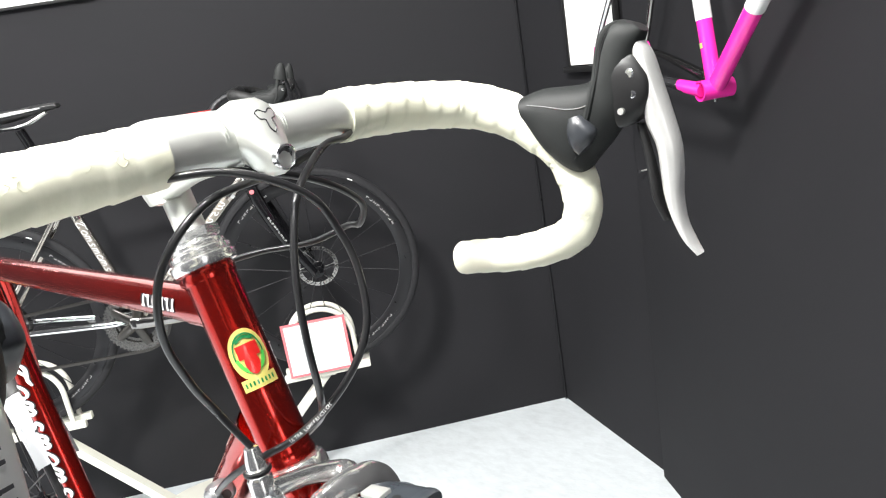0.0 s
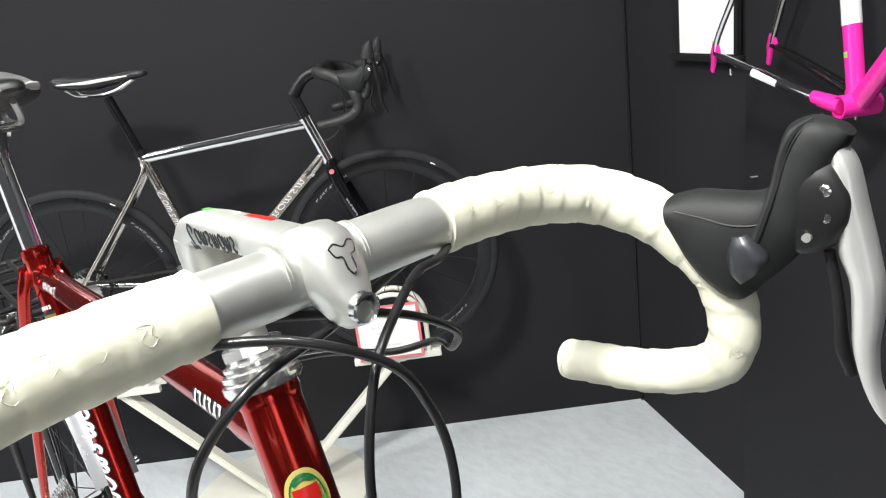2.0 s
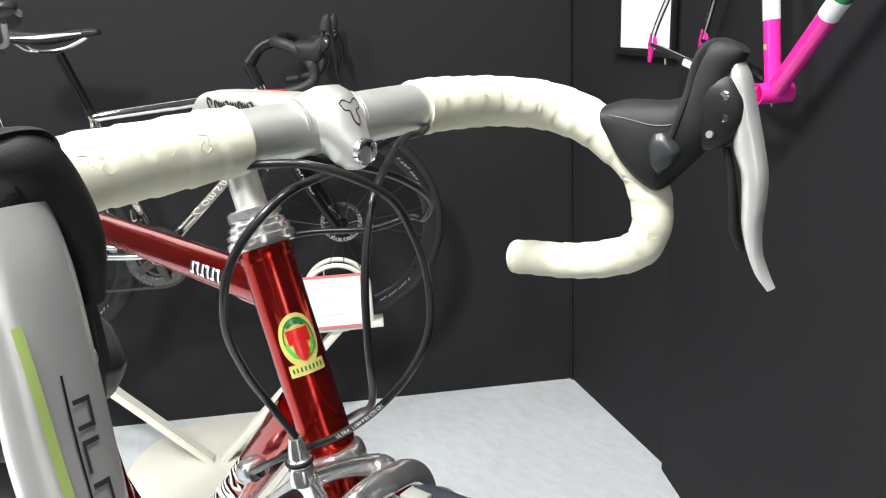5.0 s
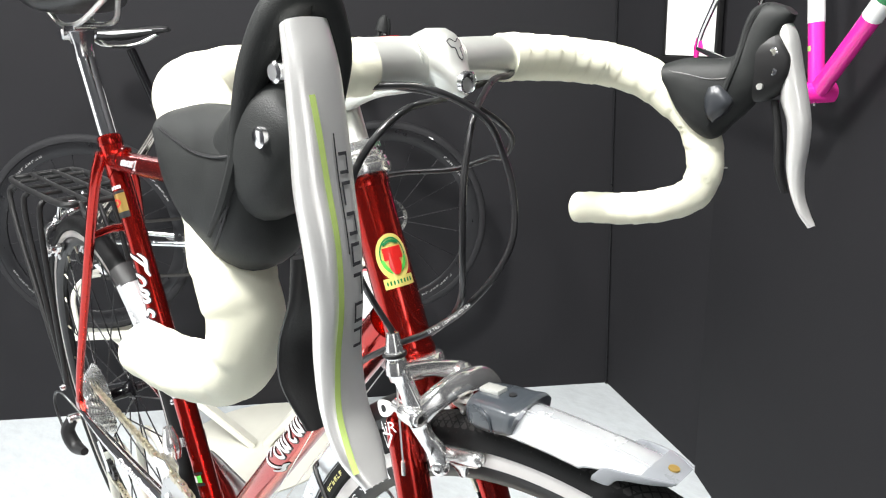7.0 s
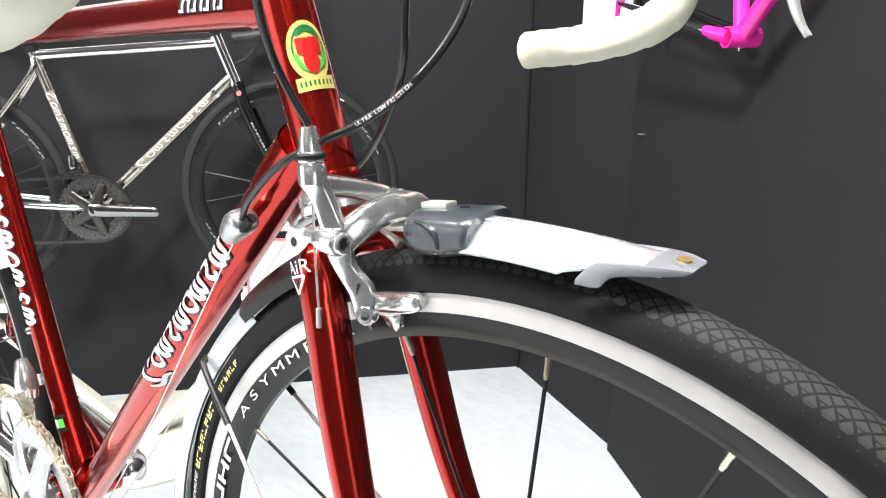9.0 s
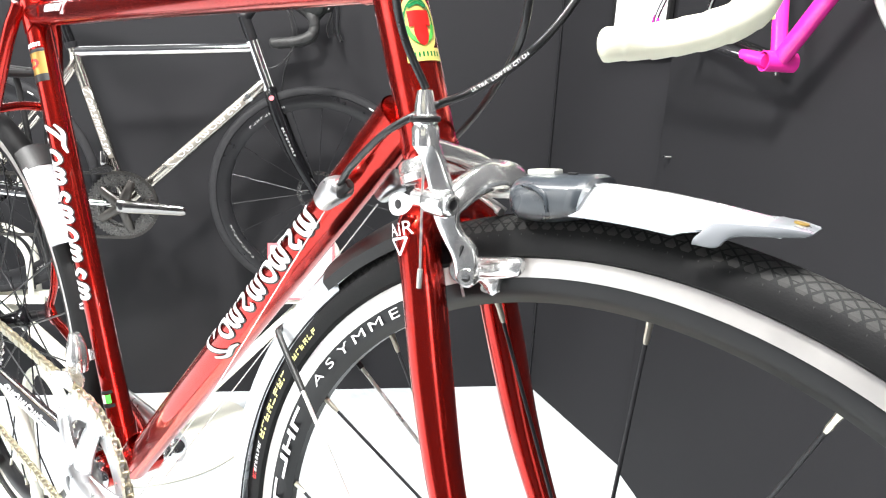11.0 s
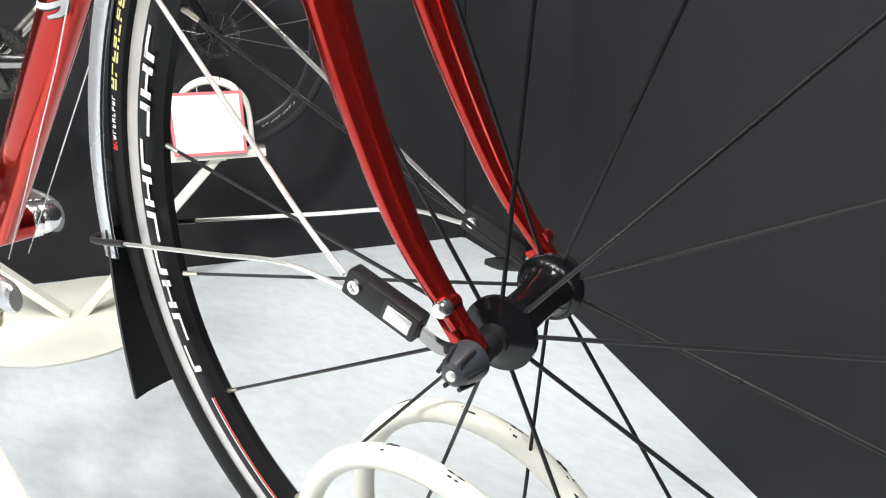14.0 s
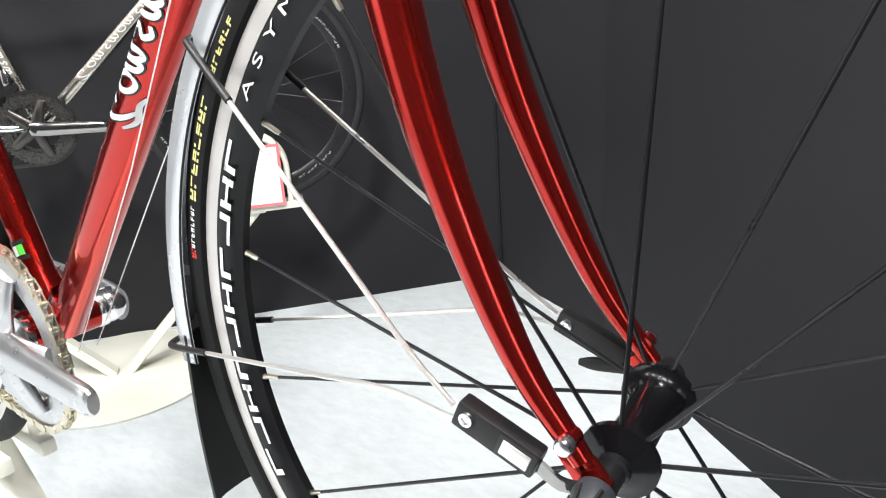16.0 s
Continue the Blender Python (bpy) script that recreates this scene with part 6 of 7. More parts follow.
# ---------- drive train, seat, rack ----------
def drive_train(bike, bb, rear_c, angle, metal, ring_metal, chain_mat, cassette_mat, derailleur_mat):
    derailleur_metal = CALIPER if metal is BRIGHT else DARK_CHROME
    crankset(bike, bb, angle, metal, ring_metal, "polished double chainring and spider" if metal is BRIGHT else "dark double chainring and spider", None if metal is BRIGHT else RING_DARK)
    cas = None
    for k in range(10):
        r = (0.066 if metal is BRIGHT else 0.058) - 0.0036 * k
        g = ring_gear(max(12, 26 - 2 * k), r, 0.0018, 0.5, (rear_c[0], -0.026 - 0.0039 * k, rear_c[2]))
        if cas is None:
            cas = part("cassette", g, cassette_mat, bike, "silver ten-speed cassette")
        else:
            part("sprocket", g, cassette_mat, cas)
    y1, y2 = -0.046, -0.045
    cy = -0.041
    up = arc(bb, 0.1015, 95, -90, y1, 50)
    jock = (rear_c[0] + 0.012, -0.045, rear_c[2] - 0.075)
    low = (rear_c[0] + 0.045, -0.045, rear_c[2] - 0.125)
    run = arc(rear_c, 0.040, 190, 92, cy, 20) + up + arc(low, 0.020, -60, -150, y2, 10)
    part("chain", chain_bm(run), chain_mat, bike, "bronze-coloured roller chain")
    rd = part("rear_derailleur", tube([(rear_c[0] - 0.004, -0.080, rear_c[2] - 0.018), (rear_c[0] - 0.012, -0.092, rear_c[2] - 0.045), (rear_c[0] + 0.004, -0.088, rear_c[2] - 0.072), (rear_c[0] + 0.040, -0.082, rear_c[2] - 0.070)], [0.010, 0.012, 0.012, 0.007], 14, 6), derailleur_mat, bike, "black and silver rear derailleur")
    part("upper_jockey", ring_gear(11, 0.020, 0.006, 0.35, jock), BLACK_PLASTIC, rd)
    part("lower_jockey", ring_gear(11, 0.020, 0.006, 0.35, low), BLACK_PLASTIC, rd)
    part("cage", tube([Vector(jock) + Vector((0, -0.006, 0)), Vector(low) + Vector((0, -0.006, 0))], [0.012, 0.010], 12, flat=0.16, ref=(0, 0, 1)), POLISHED, rd)
    part("mount_bolt", lathe([(-0.012, 0.009), (0.006, 0.009), (0.008, 0.006)], (rear_c[0] - 0.004, -0.082, rear_c[2] - 0.020), (0, -1, 0), 16), POLISHED, rd)
    part("cable_loop", tube([(rear_c[0] + 0.03, -0.068, rear_c[2] - 0.012), (rear_c[0] - 0.045, -0.085, rear_c[2] + 0.020), (rear_c[0] - 0.075, -0.092, rear_c[2] - 0.01), (rear_c[0] - 0.045, -0.092, rear_c[2] - 0.055), (rear_c[0] - 0.008, -0.092, rear_c[2] - 0.060)], 0.0024, 8, 8), CABLE, rd)
    fx, fz = bb[0] - 0.040, bb[2] + 0.135
    fd = part("front_derailleur", loft([(fx - 0.006, fz + 0.030), (fx + 0.002, fz + 0.015), (fx + 0.004, fz - 0.002), (fx + 0.002, fz - 0.018)], [(fx - 0.020, fz + 0.028), (fx - 0.022, fz + 0.012), (fx - 0.022, fz - 0.004), (fx - 0.018, fz - 0.020)], [0.006, 0.010, 0.012, 0.010], 5, 16, 2.8, y=-0.034), derailleur_metal, bike, "polished front derailleur")
    part("derailleur_band", lathe([(-0.007, 0.0185), (0.007, 0.0185)], Vector((fx - 0.015, 0, fz - 0.004)), (-0.35, 0, 0.94), 22), POLISHED, fd)
    for s in (-0.0515, -0.0385):
        part("derailleur_cage", slab([(-0.045, -0.012), (0.012, -0.002), (0.020, 0.012), (0.004, 0.020), (-0.030, 0.010), (-0.048, 0.002)], 0.0016, Matrix.Translation((fx, s, fz - 0.030)) @ pose(0, 0, 0, 90, 0, 0)), derailleur_metal, fd)


drive_train(red, BB, REAR, -2, BRIGHT, BRIGHT, BRASS, CALIPER, BLACK_PLASTIC)


def red_seat():
    post = part("seat_post", tube([Vector(SEAT_TOP) + (Vector(BB) - Vector(SEAT_TOP)).normalized() * 0.02, (-0.872, 0, 0.599)], 0.0136, 24), CHROME, red, "fluted chrome seat post")
    part("post_head", loft([(-0.888, 0.634), (-0.882, 0.618), (-0.886, 0.596)], [(-0.858, 0.638), (-0.862, 0.618), (-0.861, 0.596)], [0.018, 0.014, 0.0130], 5, 18, 2.4), POLISHED, post)
    part("head_bolt", tube([(-0.925, 0, 0.630), (-0.888, 0, 0.608)], 0.0045, 10), STEEL, post)
    for s in (-1, 1):
        part("clamp_ear", lathe([(0.010, 0.010), (0.022, 0.010), (0.024, 0.007)], (-0.888, 0, 0.636), (0, s, 0), 16), POLISHED, post)
    saddle(red, -0.675, -0.950, 0.694, POLISHED)


red_seat()


def rear_rack():
    z, x0, x1 = 0.381, -0.927, -1.282
    outer = [(x0, -0.030, z), (x0 - 0.03, -0.056, z), (x1 + 0.03, -0.060, z), (x1, -0.030, z), (x1, 0.030, z), (x1 + 0.03, 0.060, z), (x0 - 0.03, 0.056, z), (x0, 0.030, z), (x0, -0.030, z)]
    rack = part("rear_rack", tube(outer, 0.0052, 12, 8), BLACK_PLASTIC, red, "black tubular luggage rack")
    for y in (-0.020, 0.020):
        part("rack_rail", tube([(x0, y, z + 0.002), (x1, y, z + 0.002)], 0.0042, 10), BLACK_PLASTIC, rack)
    for x in (-0.982, -1.062, -1.142, -1.222):
        part("rack_cross_bar", tube([(x, -0.058, z), (x, 0.058, z)], 0.0042, 10), BLACK_PLASTIC, rack)
    for s in (-1, 1):
        for xt in (-1.022, -1.122, -1.222):
            part("rack_leg", tube([(xt, s * 0.060, z), (xt - 0.004, s * 0.074, z - 0.05), (REAR[0] - 0.006, s * 0.078, 0.030)], 0.0048, 10, 6), BLACK_PLASTIC, rack)
        part("rack_strut", tube([(x0, s * 0.030, z), (-0.892, s * 0.036, 0.368), (-0.864, s * 0.034, 0.372)], 0.0040, 10, 5), BLACK_PLASTIC, rack)
        part("rack_bolt", lathe([(0, 0.006), (0.006, 0.006), (0.008, 0.004)], (REAR[0] - 0.006, s * 0.082, 0.030), (0, s, 0), 12), POLISHED, rack)
    for x in (-0.947, -0.967):
        part("rack_clip", box(0.010, 0.012, 0.012, pose(x, -0.034, z - 0.006), 0.002), POLISHED, rack)


rear_rack()
arm = brake_caliper(red, (0, 0), POLISHED)
arm.matrix_local = Matrix.Translation((REAR[0] + 0.040, 0, REAR[2] + 0.008)) @ Matrix.Rotation(radians(-44), 4, "Y") @ Matrix.Scale(-1, 4, (1, 0, 0)) @ Matrix.Scale(-1, 4, (0, 1, 0)) @ Matrix.Translation((0.04, 0, 0))

rm = part("rear_mudguard", mudguard_sheet(REAR, 0.3720, 51.0, 32.5, 0.0275, 0.0150, seg=30), FENDER, red, "silver rear mudguard blade behind the seat tube")
part("rear_socket", mudguard_sheet(REAR, 0.3735, 56.0, 50.2, 0.0270, 0.0165, thick=0.006, seg=12), BLACK_PLASTIC, rm, "black mudguard socket")
part("blade_ridge", tube([(REAR[0] + 0.3722 * math.cos(radians(a)), -0.008, REAR[2] + 0.3705 * math.sin(radians(a))) for a in np.linspace(49, 33, 12)], 0.0010, 8), FENDER, rm)
part("socket_button", box(0.014, 0.010, 0.003, Matrix.Translation((REAR[0] + 0.377 * math.cos(radians(52)), -0.003, REAR[2] + 0.377 * math.sin(radians(52)))) @ pose(0, 38, 0), 0.001), SATIN, rm)


# the front end is turned a little to its left
STEERED = {"fork_crown", "fork_blade", "stem", "handlebar", "bar_tape", "brake_lever", "front_wheel", "skewer_nut", "skewer_cap", "front_mudguard", "rear_blade", "lock_nut"}
STEER_FOOT, STEER_AXIS = Vector((-0.157, 0.0, 0.362)), Vector((-0.052, 0.0, 0.145))
TURN_M = Matrix.Translation(STEER_FOOT) @ Matrix.Rotation(radians(4.8), 4, STEER_AXIS) @ Matrix.Translation(-STEER_FOOT)
for ob in list(red.children):
    kind_of = ob.name.split(".")[0]
    if kind_of in STEERED or ob == front_caliper:
        own = ob.matrix_basis
        if kind_of in ("stem", "handlebar", "bar_tape"):
            step = Vector((0.010, -0.0055, -0.0100))
        elif kind_of == "brake_lever":
            step = Vector((0.0085, -0.0135, -0.0165)) if ob is not levers[0] else Vector((0.0135, -0.0015, -0.0155))
        elif kind_of == "front_mudguard":
            step = Vector((0.0090, 0.000, 0.0010))
            own = Matrix.Translation((-0.06, 0, 0.355)) @ Matrix.Rotation(radians(2.2), 4, "Y") @ Matrix.Translation((0.06, 0, -0.355)) @ own
        elif kind_of == "lock_nut":
            step = Vector((0, 0, 0))
        elif kind_of == "front_wheel":
            step = Vector((0.006, 0.0145, 0))
            own = Matrix.Rotation(radians(2.0), 4, "X") @ own
        else:
            step = Vector((0.002, 0.010, 0))
        ob.matrix_local = TURN_M @ Matrix.Translation(step) @ own


# ---------- display stands ----------
def display_stand(name, m, front_x, rear_x, bar_z, base_x, h, label, group):
    """A V-shaped stand: round base plate, two flat arms, and hoops that hold both wheels. Local x runs along the bicycle."""
    st = thing(name, m, label, "bicycle stand", group)
    part("base_plate", lathe([(0.0, 0.315), (0.004, 0.318), (0.008, 0.318), (0.010, 0.314)], (base_x, 0, 0), (0, 0, 1), 72), WHITE_PAINT, st, "round white steel base plate")
    for x in (front_x, rear_x):
        sgn = 1 if x > base_x else -1
        d = Vector((x - base_x - sgn * 0.02, 0, bar_z - 0.03)).normalized()
        a0, a1 = Vector((base_x + sgn * 0.02, 0, 0.008)), Vector((x, 0, bar_z - 0.012))
        n = Vector((-d.z, 0, d.x))
        hw, ht = 0.024, 0.013
        ring = lambda p: [p + n * ht * i + Vector((0, hw * j, 0)) for i, j in ((1, 1), (1, -1), (-1, -1), (-1, 1))]
        bm = rings_bm([ring(a0), ring(a1)])
        bmesh.ops.bevel(bm, geom=list(bm.edges), offset=0.004, segments=2, affect="EDGES")
        part("arm", bm, WHITE_PAINT, st, "slanting flat white arm")
        for s in (-1, 1):
            part("cradle_bar", box(0.294, 0.022, 0.024, pose(x, s * 0.030, bar_z - 0.002), 0.004), WHITE_PAINT, st)
            w = 0.108
            pts = [(x - w, s * 0.031, bar_z), (x - w, s * 0.031, bar_z + h * 0.45)] + [(x + w * math.cos(t), s * 0.031, bar_z + h - w + w * math.sin(t)) for t in np.linspace(math.pi, 0, 15)] + [(x + w, s * 0.031, bar_z + h * 0.45), (x + w, s * 0.031, bar_z)]
            hoop = part("wheel_hoop", tube(pts, 0.0085, 14, 3), WHITE_PAINT, st, "bent white tube that holds the wheel")
            if x == front_x:
                rnd = random.Random(7 + s)
                for t0 in sorted(rnd.uniform(0.55, 2.1) for q in range(12)):
                    span = rnd.choice((0.012, 0.016, 0.03, 0.09, 0.14))
                    off = rnd.uniform(-0.005, 0.005)
                    run = [(x + (w + 0.0079) * math.cos(q), s * 0.031 + off, bar_z + h - w + (w + 0.0079) * math.sin(q)) for q in np.linspace(t0, t0 + span, 5)]
                    part("scuff", tube(run, [0.0003, 0.0009, 0.0006, 0.0010, 0.0003], 8, 2, flat=0.6), BLACK_DECAL, hoop)
        part("cradle_tie", box(0.05, 0.07, 0.016, pose(x, 0, bar_z - 0.012), 0.003), WHITE_PAINT, st)
    return st


STAND = "white V-shaped display stand with a round base"
display_stand("bicycle_stand", pose(0, 0.012, 0), -0.046, -1.035, HUB_Z - 0.352, -0.56, 0.242, STAND, "white bicycle stands")
FAR_HUB = Vector((-1.661, 1.104, 0.857))
FAR = Matrix.Translation((FAR_HUB.x, FAR_HUB.y, 0)) @ pose(0, 0, 0, 0, 0, BOOTH_TURN)
display_stand("bicycle_stand", FAR, -0.036, -0.99, FAR_HUB.z - 0.352, -0.535, 0.223, STAND, "white bicycle stands")


def price_card():
    m = FAR @ pose(-0.052, -0.052, 0.606, 90, 0.5, 0)
    th = thing("price_card", m, "white price card with a red border hung on the stand", "sign")
    part("border", box(0.214, 0.192, 0.002), CARD_EDGE, th, "red card border")
    part("face", box(0.196, 0.174, 0.002, pose(0, 0, 0.0016)), PAPER, th)
    for k, (w, y) in enumerate(((0.12, 0.055), (0.08, 0.020), (0.05, 0.0), (0.10, -0.045))):
        part("print_line", box(w, 0.007 if k else 0.010, 0.0006, pose(-0.015, y, 0.0029)), CARD_INK, th)
    part("hook", tube([(-0.02, 0.09, -0.003), (-0.02, 0.112, -0.012), (-0.02, 0.118, -0.020)], 0.0015, 6, 4), STEEL, th)


price_card()


# ---------- the raw steel bicycle by the back wall ----------
def far_bicycle():
    bk = thing("road_bicycle", FAR @ pose(0, 0, FAR_HUB.z), "raw steel road bicycle with black fork and disc brakes", "bicycle")
    bb, seat_top = (-0.592, 0, -0.042), (-0.722, 0, 0.430)
    hl, ht = (-0.152, 0, 0.325), (-0.203, 0, 0.470)
    rear_c = (-1.005, 0, 0.004)
    ax = (Vector(ht) - Vector(hl)).normalized()
    seat = part("seat_tube", tube([bb, seat_top], 0.0160, 20), RAW, bk)
    part("head_tube", tube([hl, ht], [0.0200, 0.0200], 22), CHROME, bk)
    top = part("top_tube", tube([(-0.712, 0, 0.410), (-0.197, 0, 0.450)], 0.0160, 20), CHROME, bk, "polished bright top tube")
    down = part("down_tube", tube([(-0.585, 0, -0.034), (-0.163, 0, 0.350)], 0.0180, 20), RAW, bk)
    part("bottom_bracket_shell", lathe([(-0.036, 0.0215), (0.036, 0.0215)], bb, seg=24), RAW, bk)
    for s in (-1, 1):
        part("seat_stay", tube([(-0.716, s * 0.014, 0.405), (-0.74, s * 0.028, 0.34), (-0.975, s * 0.064, 0.05), (-1.003, s * 0.068, 0.006)], [0.008, 0.008, 0.0065, 0.006], 12, 5), RAW, bk)
        part("chain_stay", tube([(-0.61, s * 0.030, -0.040), (-0.68, s * 0.042, -0.034), (-0.88, s * 0.062, -0.010), (-1.000, s * 0.068, 0.002)], [0.012, 0.0115, 0.009, 0.007], 12, 5), CHROME, bk)
        fb = part("fork_blade", tube([(-0.146, s * 0.036, 0.312), (-0.125, s * 0.049, 0.25), (-0.075, s * 0.056, 0.13), (-0.006, s * 0.056, 0.004)], [0.0170, 0.0175, 0.0150, 0.0105], 16, 6, flat=1.1), BLACK_GLOSS, bk, "glossy black fork blade")
        if s < 0:
            w = Wrap((-0.112, -0.052, 0.215), (-0.060, -0.057, 0.100), 0.0165, (0.1, -1, 0))
            part("print_block", bars(w, 0.0, 0.10, 0.006, 9), PALE_INK, fb)
            w2 = Wrap((-0.146, -0.040, 0.312), (-0.125, -0.051, 0.25), 0.0180, (0, -1, 0))
            part("fork_dot", w2.oval(0.012, 0, 0.0075, 0.0075, 0.001), CARD_EDGE, fb)
    part("fork_crown", tube([(-0.143, -0.040, 0.300), (-0.147, 0, 0.322), (-0.143, 0.040, 0.300)], 0.0185, 16, 6, ref=(1, 0, 0)), BLACK_GLOSS, bk)
    dw = Wrap((-0.585, 0, -0.034), (-0.163, 0, 0.350), 0.0180, (0, -1, 0.2))
    part("name_band", dw.patch(0.165, 0.480, -0.013, 0.013), GREY_DECAL, down, "dark engraved name band")
    strokes("script_stroke", scrawl(dw, 0.175, 0.470, 0.018, stroke=0.0030, loops=9, up=0.0004, flip=-1), WHITE_DECAL, down)
    part("tube_clip", lathe([(-0.006, 0.0195), (0.006, 0.0195)], (-0.215, 0, 0.300), (0.72, 0, 0.70), 20), CHROME, down)
    sw = Wrap(seat_top, bb, 0.0160, (0, -1, 0))
    part("name_band", sw.patch(0.125, 0.345, -0.012, 0.012), GREY_DECAL, seat)
    strokes("script_stroke", scrawl(sw, 0.135, 0.335, 0.016, stroke=0.0028, loops=9, up=0.0004), WHITE_DECAL, seat)
    part("seat_collar", lathe([(-0.012, 0.018), (0.006, 0.018)], seat_top, Vector(seat_top) - Vector(bb), 20), BLACK_ANOD, bk)
    part("spacer_stack", tube([ht, Vector(ht) + ax * 0.075], 0.0175, 20), BLACK_ANOD, bk)
    part("stem", tube([Vector(ht) + ax * 0.072, (-0.185, 0, 0.585), (-0.128, 0, 0.606)], [0.020, 0.0165, 0.0185], 16, 5), BLACK_ANOD, bk, "black stem")
    dropped_bar(bk, BLACK_ANOD, TAPE_BLACK, 0.0165, (0.060, 0.060), "black bar tape")
    for s in (-1, 1):
        lever(bk, s, RUBBER, BLACK_ANOD, False, "tall black brake hood")
        part("hood_horn", loft([(0.010, 0.632), (0.022, 0.660), (0.036, 0.672)], [(0.046, 0.620), (0.048, 0.650), (0.046, 0.668)], [0.015, 0.012, 0.007], 5, 14, 2.4, y=s * 0.232), RUBBER, bk, "tall front of the brake hood")
    part("seat_post", tube([seat_top, (-0.774, 0, 0.605)], 0.0140, 18), BLACK_GLOSS, bk, "black seat post")
    saddle(bk, -0.642, -0.914, 0.665, BLACK_ANOD)
    cfg = dict(rim=BLACK_ANOD, tyre=TYRE_PLAIN, track=BLACK_ANOD, wheel_label="black road wheel with pale printed marks", rim_in=0.276, nipple=BLACK_ANOD)
    fw = wheel(bk, "front_wheel", (0, 0, 0), 18, 8, cfg)
    rw = wheel(bk, "rear_wheel", rear_c, 24, 3, dict(cfg, cross=0.9), flange=0.027)
    for wh in (fw, rw):
        for a0 in (20, 110, 200, 290):
            rim_blocks(wh, a0 + 26, a0, 9, 0.2965, 0.0070, PALE_INK, -0.0118, 0.6)
        part("valve_mark", hoop_bm([(0.322, -0.0150), (0.326, -0.0152), (0.326, -0.0149), (0.322, -0.0147)], 4, 58, 61), WHITE_DECAL, wh)
        rot = part("disc_rotor", hoop_bm([(0.070, 0.0405), (0.070, 0.0420), (0.057, 0.0420), (0.057, 0.0405)], 60), DARK_CHROME, wh, "perforated steel brake disc")
        # The disc is uncut: black blocks stand for the dark of its perforations.
        for k in range(30):
            w = 2 * math.pi * k / 30
            part("disc_slot", box(0.010, 0.0020, 0.0022, Matrix.Translation((0.0635 * math.cos(w), 0.0412, 0.0635 * math.sin(w))) @ Matrix.Rotation(-w + 0.6, 4, "Y")), BLACK_DECAL, rot)
        for k in range(6):
            w = 2 * math.pi * k / 6
            part("disc_arm", tube([(0.016 * math.cos(w - 0.5), 0.0412, 0.016 * math.sin(w - 0.5)), (0.058 * math.cos(w), 0.0412, 0.058 * math.sin(w))], 0.003, 6, flat=0.3, ref=(0, 1, 0)), STEEL, rot)
    drive_train(bk, bb, rear_c, -3, DARK_CHROME, FAR_RING, RING_DARK, STEEL, BLACK_PLASTIC)
    part("cage_bolt", lathe([(0, 0.004), (0.008, 0.004)], (-0.45, -0.004, 0.092), (-0.7, 0, 0.7), 10), POLISHED, bk)
    for pts in ([(-0.140, -0.075, 0.595), (-0.085, -0.060, 0.560), (-0.070, -0.030, 0.480), (-0.115, 0.0, 0.410), (-0.165, 0.010, 0.385)], [(-0.140, 0.075, 0.595), (-0.100, 0.070, 0.565), (-0.085, 0.050, 0.480), (-0.110, 0.040, 0.380), (-0.120, 0.050, 0.300)]):
        part("brake_hose", tube(pts, 0.0025, 8, 8), CABLE, bk)


far_bicycle()


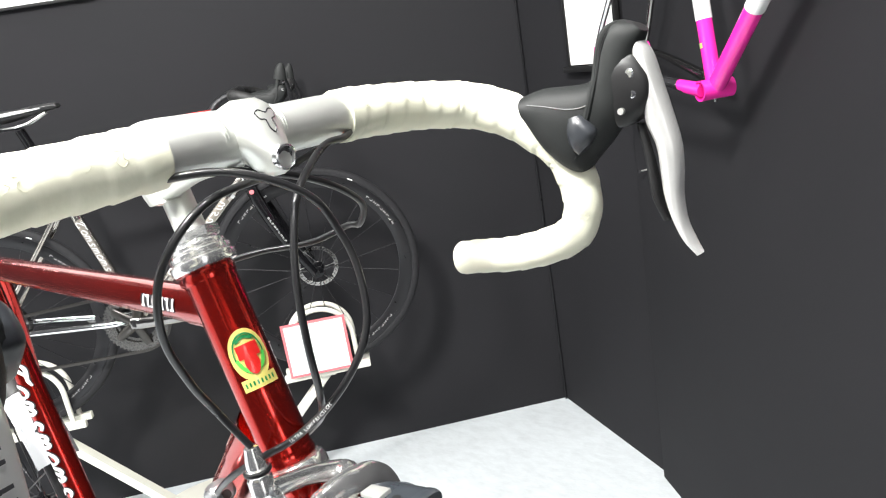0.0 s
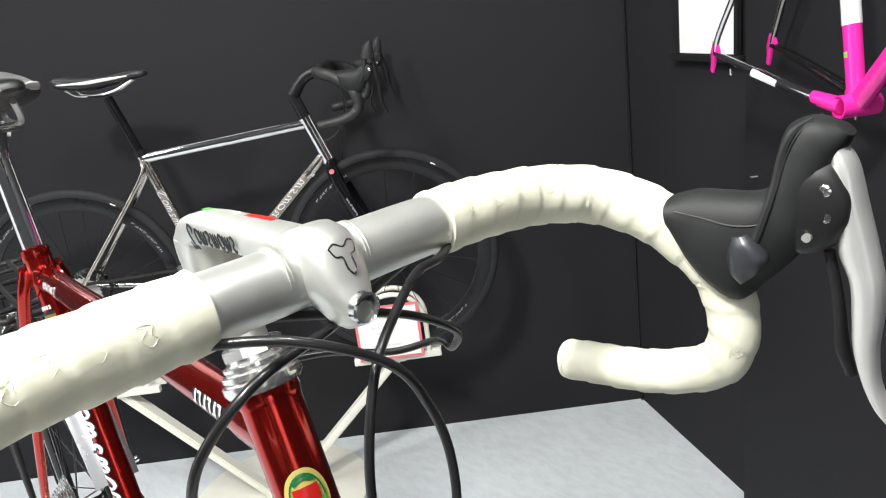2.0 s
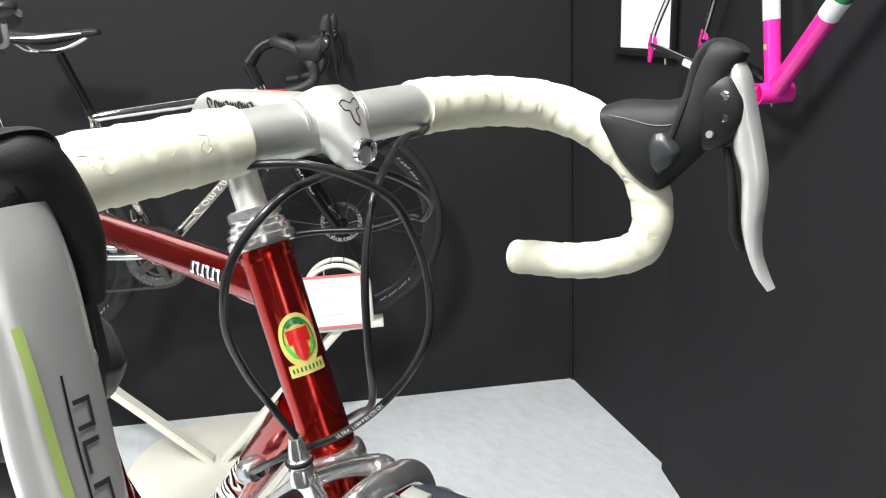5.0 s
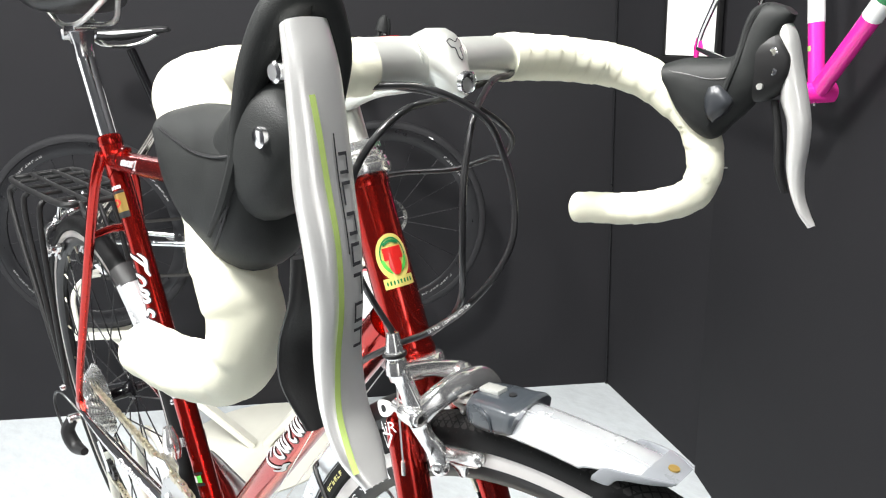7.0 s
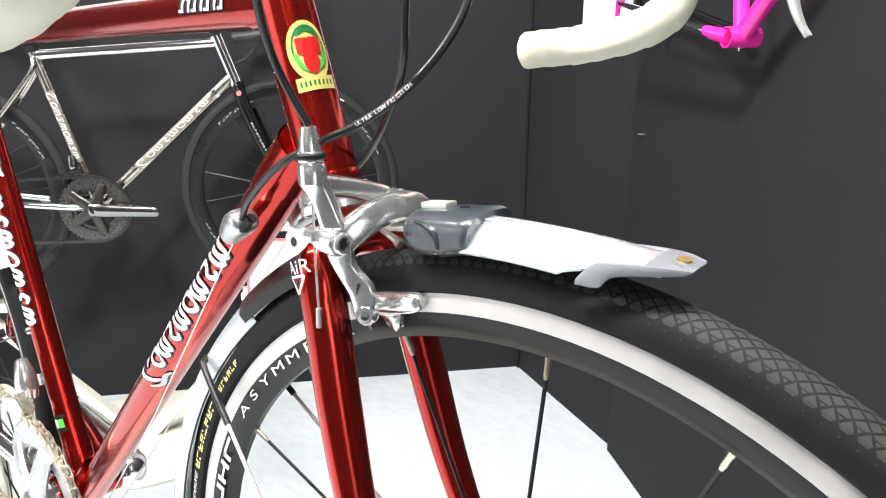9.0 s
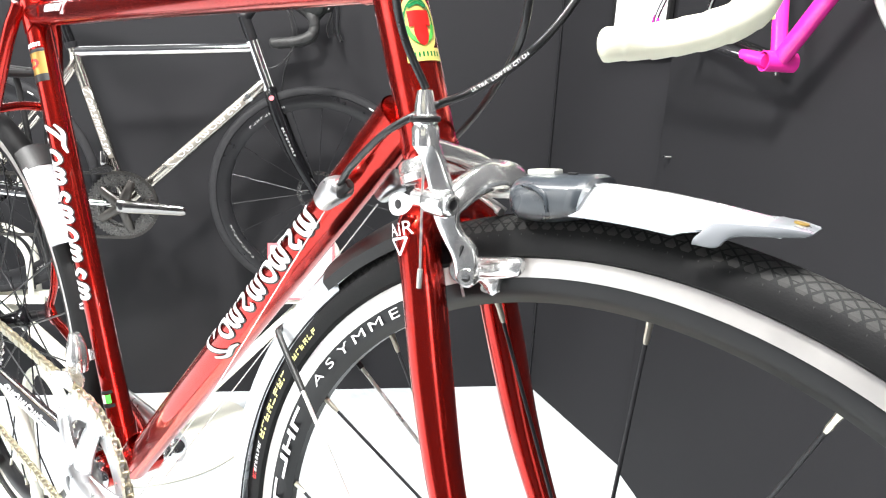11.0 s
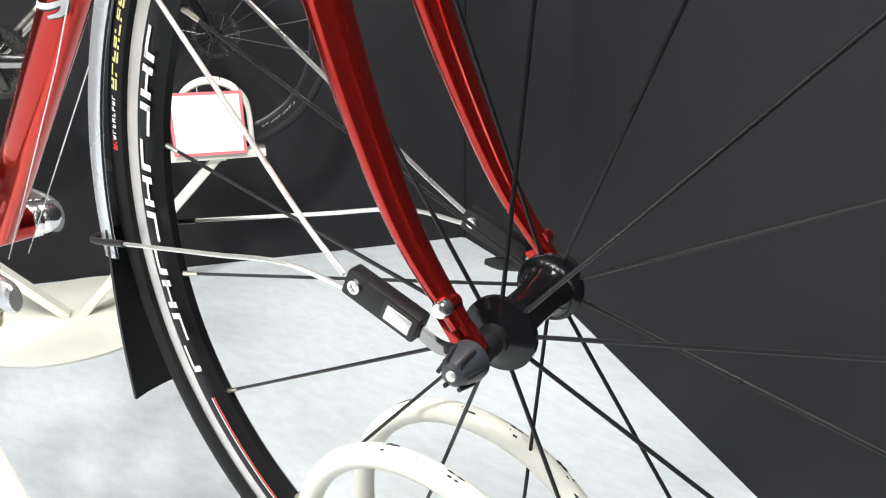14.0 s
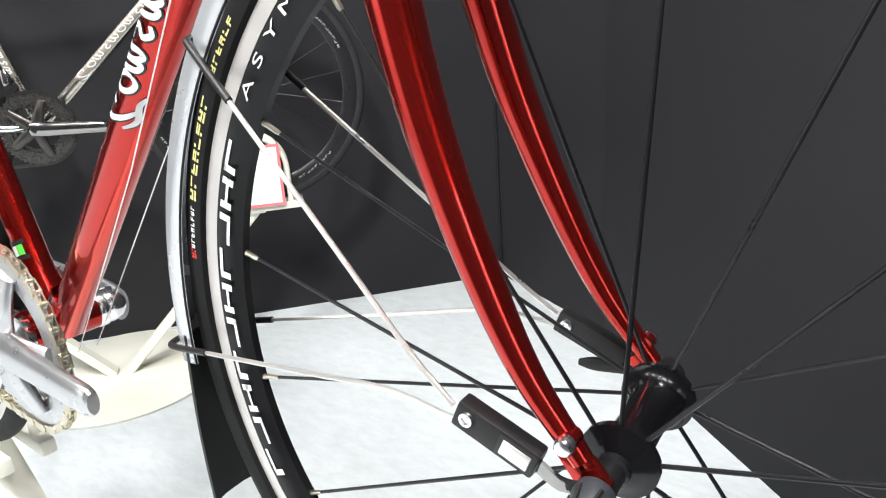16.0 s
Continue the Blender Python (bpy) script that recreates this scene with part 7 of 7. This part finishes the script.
# ---------- the pink frame on the side wall ----------
def pink_frame():
    o = Vector((-0.322, 1.196, 1.331))
    m = Matrix.Translation(o) @ Matrix.Rotation(radians(-36.0), 4, "Z")
    fr = thing("bare_frameset", m, "bare pink bicycle frame with green bands hung on wall hooks", "bicycle frame")
    bb, st_top, dt_top = Vector((0, 0, 0)), Vector((-0.098, 0, 0.535)), Vector((0.435, 0, 0.445))
    ht, hl = Vector((0.400, 0, 0.560)), Vector((0.440, 0, 0.425))
    def banded(name, a, b, r, marks):
        """A tube in one colour with painted sleeves just over it."""
        tb = part(name, tube([a, b], r, 22), marks[0], fr)
        d = b - a
        for f0, f1, mm in marks[1:]:
            part("paint_band", tube([a + d * f0, a + d * f1], r + 0.0006, 22), mm, tb)
        return tb
    st = banded("seat_tube", bb, st_top, 0.0155, [PINK, (0.250, 0.345, WHITE_DECAL), (0.345, 0.62, GREEN_PAINT), (0.345, 0.358, LIME_DECAL)])
    dt = banded("down_tube", bb, dt_top, 0.0178, [PINK, (0.320, 0.385, WHITE_DECAL), (0.385, 0.70, GREEN_PAINT)])
    banded("top_tube", st_top + Vector((0.004, 0, -0.02)), ht + Vector((0.006, 0, -0.02)), 0.0146, [PINK])
    part("head_tube", tube([hl, ht], 0.0185, 22), PINK, fr)
    part("bottom_bracket_shell", rings_bm([[(r * math.cos(w), y, r * math.sin(w)) for w in (2 * math.pi * j / 26 for j in range(26))] for y, r in ((0.030, 0.0172), (0.034, 0.0172), (0.034, 0.0205), (-0.034, 0.0205), (-0.034, 0.0172), (0.030, 0.0172))], caps=False), PINK, fr, "pink bottom bracket shell with an open threaded bore")
    part("bore", rings_bm([[(r * math.cos(w), y, r * math.sin(w)) for w in (2 * math.pi * j / 26 for j in range(26))] for y, r in ((-0.033, 0.0173), (0.02, 0.0171))], caps=False), DARK_CHROME, fr)
    part("cable_guide_bolt", lathe([(0, 0.004), (0.006, 0.004)], (0, 0, -0.020), (0, 0, -1), 10), POLISHED, fr)
    w = Wrap(bb, st_top, 0.0155, (0, -1, 0))
    part("mark", w.patch(0.082, 0.092, -0.005, 0.005), LIME_DECAL, st)
    part("mark", w.patch(0.150, 0.200, -0.012, -0.004, 0.001), BLACK_DECAL, st)
    for s in (-1, 1):
        drop = Vector((-0.408, s * 0.065, 0.080))
        # Wall-side stay in darker chrome: its shade is put into the colour.
        cs = part("chain_stay", tube([(-0.012, s * 0.024, 0.002), (-0.07, s * 0.036, 0.011), (-0.28, s * 0.058, 0.055), drop], [0.0130, 0.0125, 0.009, 0.006], 16, 6), CHROME if s < 0 else DARK_CHROME, fr, "chromed chain stay")
        part("pink_socket", tube([(-0.004, s * 0.024, 0.001), (-0.040, s * 0.0310, 0.0065), (-0.075, s * 0.0365, 0.0120), (-0.100, s * 0.0400, 0.0160)], [0.0145, 0.0140, 0.0120, 0.0060], 16, 5), PINK, fr)
        if s < 0:
            cw = Wrap((-0.165, -0.0462, 0.0290), (-0.30, -0.0595, 0.0560), 0.0118, (0, -1, 0.3))
            part("name_band", cw.patch(0.0, 0.085, -0.008, 0.008), WHITE_DECAL, cs)
        # Here too the darker chrome towards the wall is painted shade.
        part("seat_stay", tube([drop, (-0.37, s * 0.062, 0.15), (-0.14, s * 0.022, 0.47), st_top + Vector((0.0, s * 0.014, -0.02))], [0.0055, 0.0065, 0.008, 0.008], 14, 6), CHROME if s < 0 else DARK_CHROME, fr, "chromed seat stay")
        part("dropout", slab([(-0.006, 0.026), (0.010, 0.022), (0.022, 0.004), (0.012, -0.006), (0.002, -0.010), (-0.004, -0.030), (-0.010, -0.044), (-0.020, -0.040), (-0.016, -0.020), (-0.018, 0.0), (-0.012, 0.012)], 0.007, Matrix.Translation(drop) @ pose(0, 0, 0, 90, 0, 0), 0.0015), PINK, fr, "pink dropout")
        if s < 0:
            part("eyelet_screw", lathe([(-0.010, 0.003), (0.004, 0.0035)], (-0.335, -0.064, 0.040), (0.2, 0, -1), 10), POLISHED, fr)
    for x in (0.05, 0.30):
        z = 0.516 + (x + 0.094) * (0.540 - 0.515) / 0.50 - 0.0146
        hook = new("wall_hook")
        hook.matrix_world = m @ pose(x, 0.175, z)
        tagged(hook, "black steel hook that carries the frame", "hook", "wall hooks")
        part("plate", box(0.03, 0.004, 0.08, pose(0, -0.002, 0), 0.001), BLACK_ANOD, hook)
        part("arm", tube([(0, 0, -0.005), (0, -0.10, -0.005), (0, -0.180, -0.005), (0, -0.200, 0.006), (0, -0.203, 0.022)], 0.0048, 10, 4), BLACK_ANOD, hook)


pink_frame()
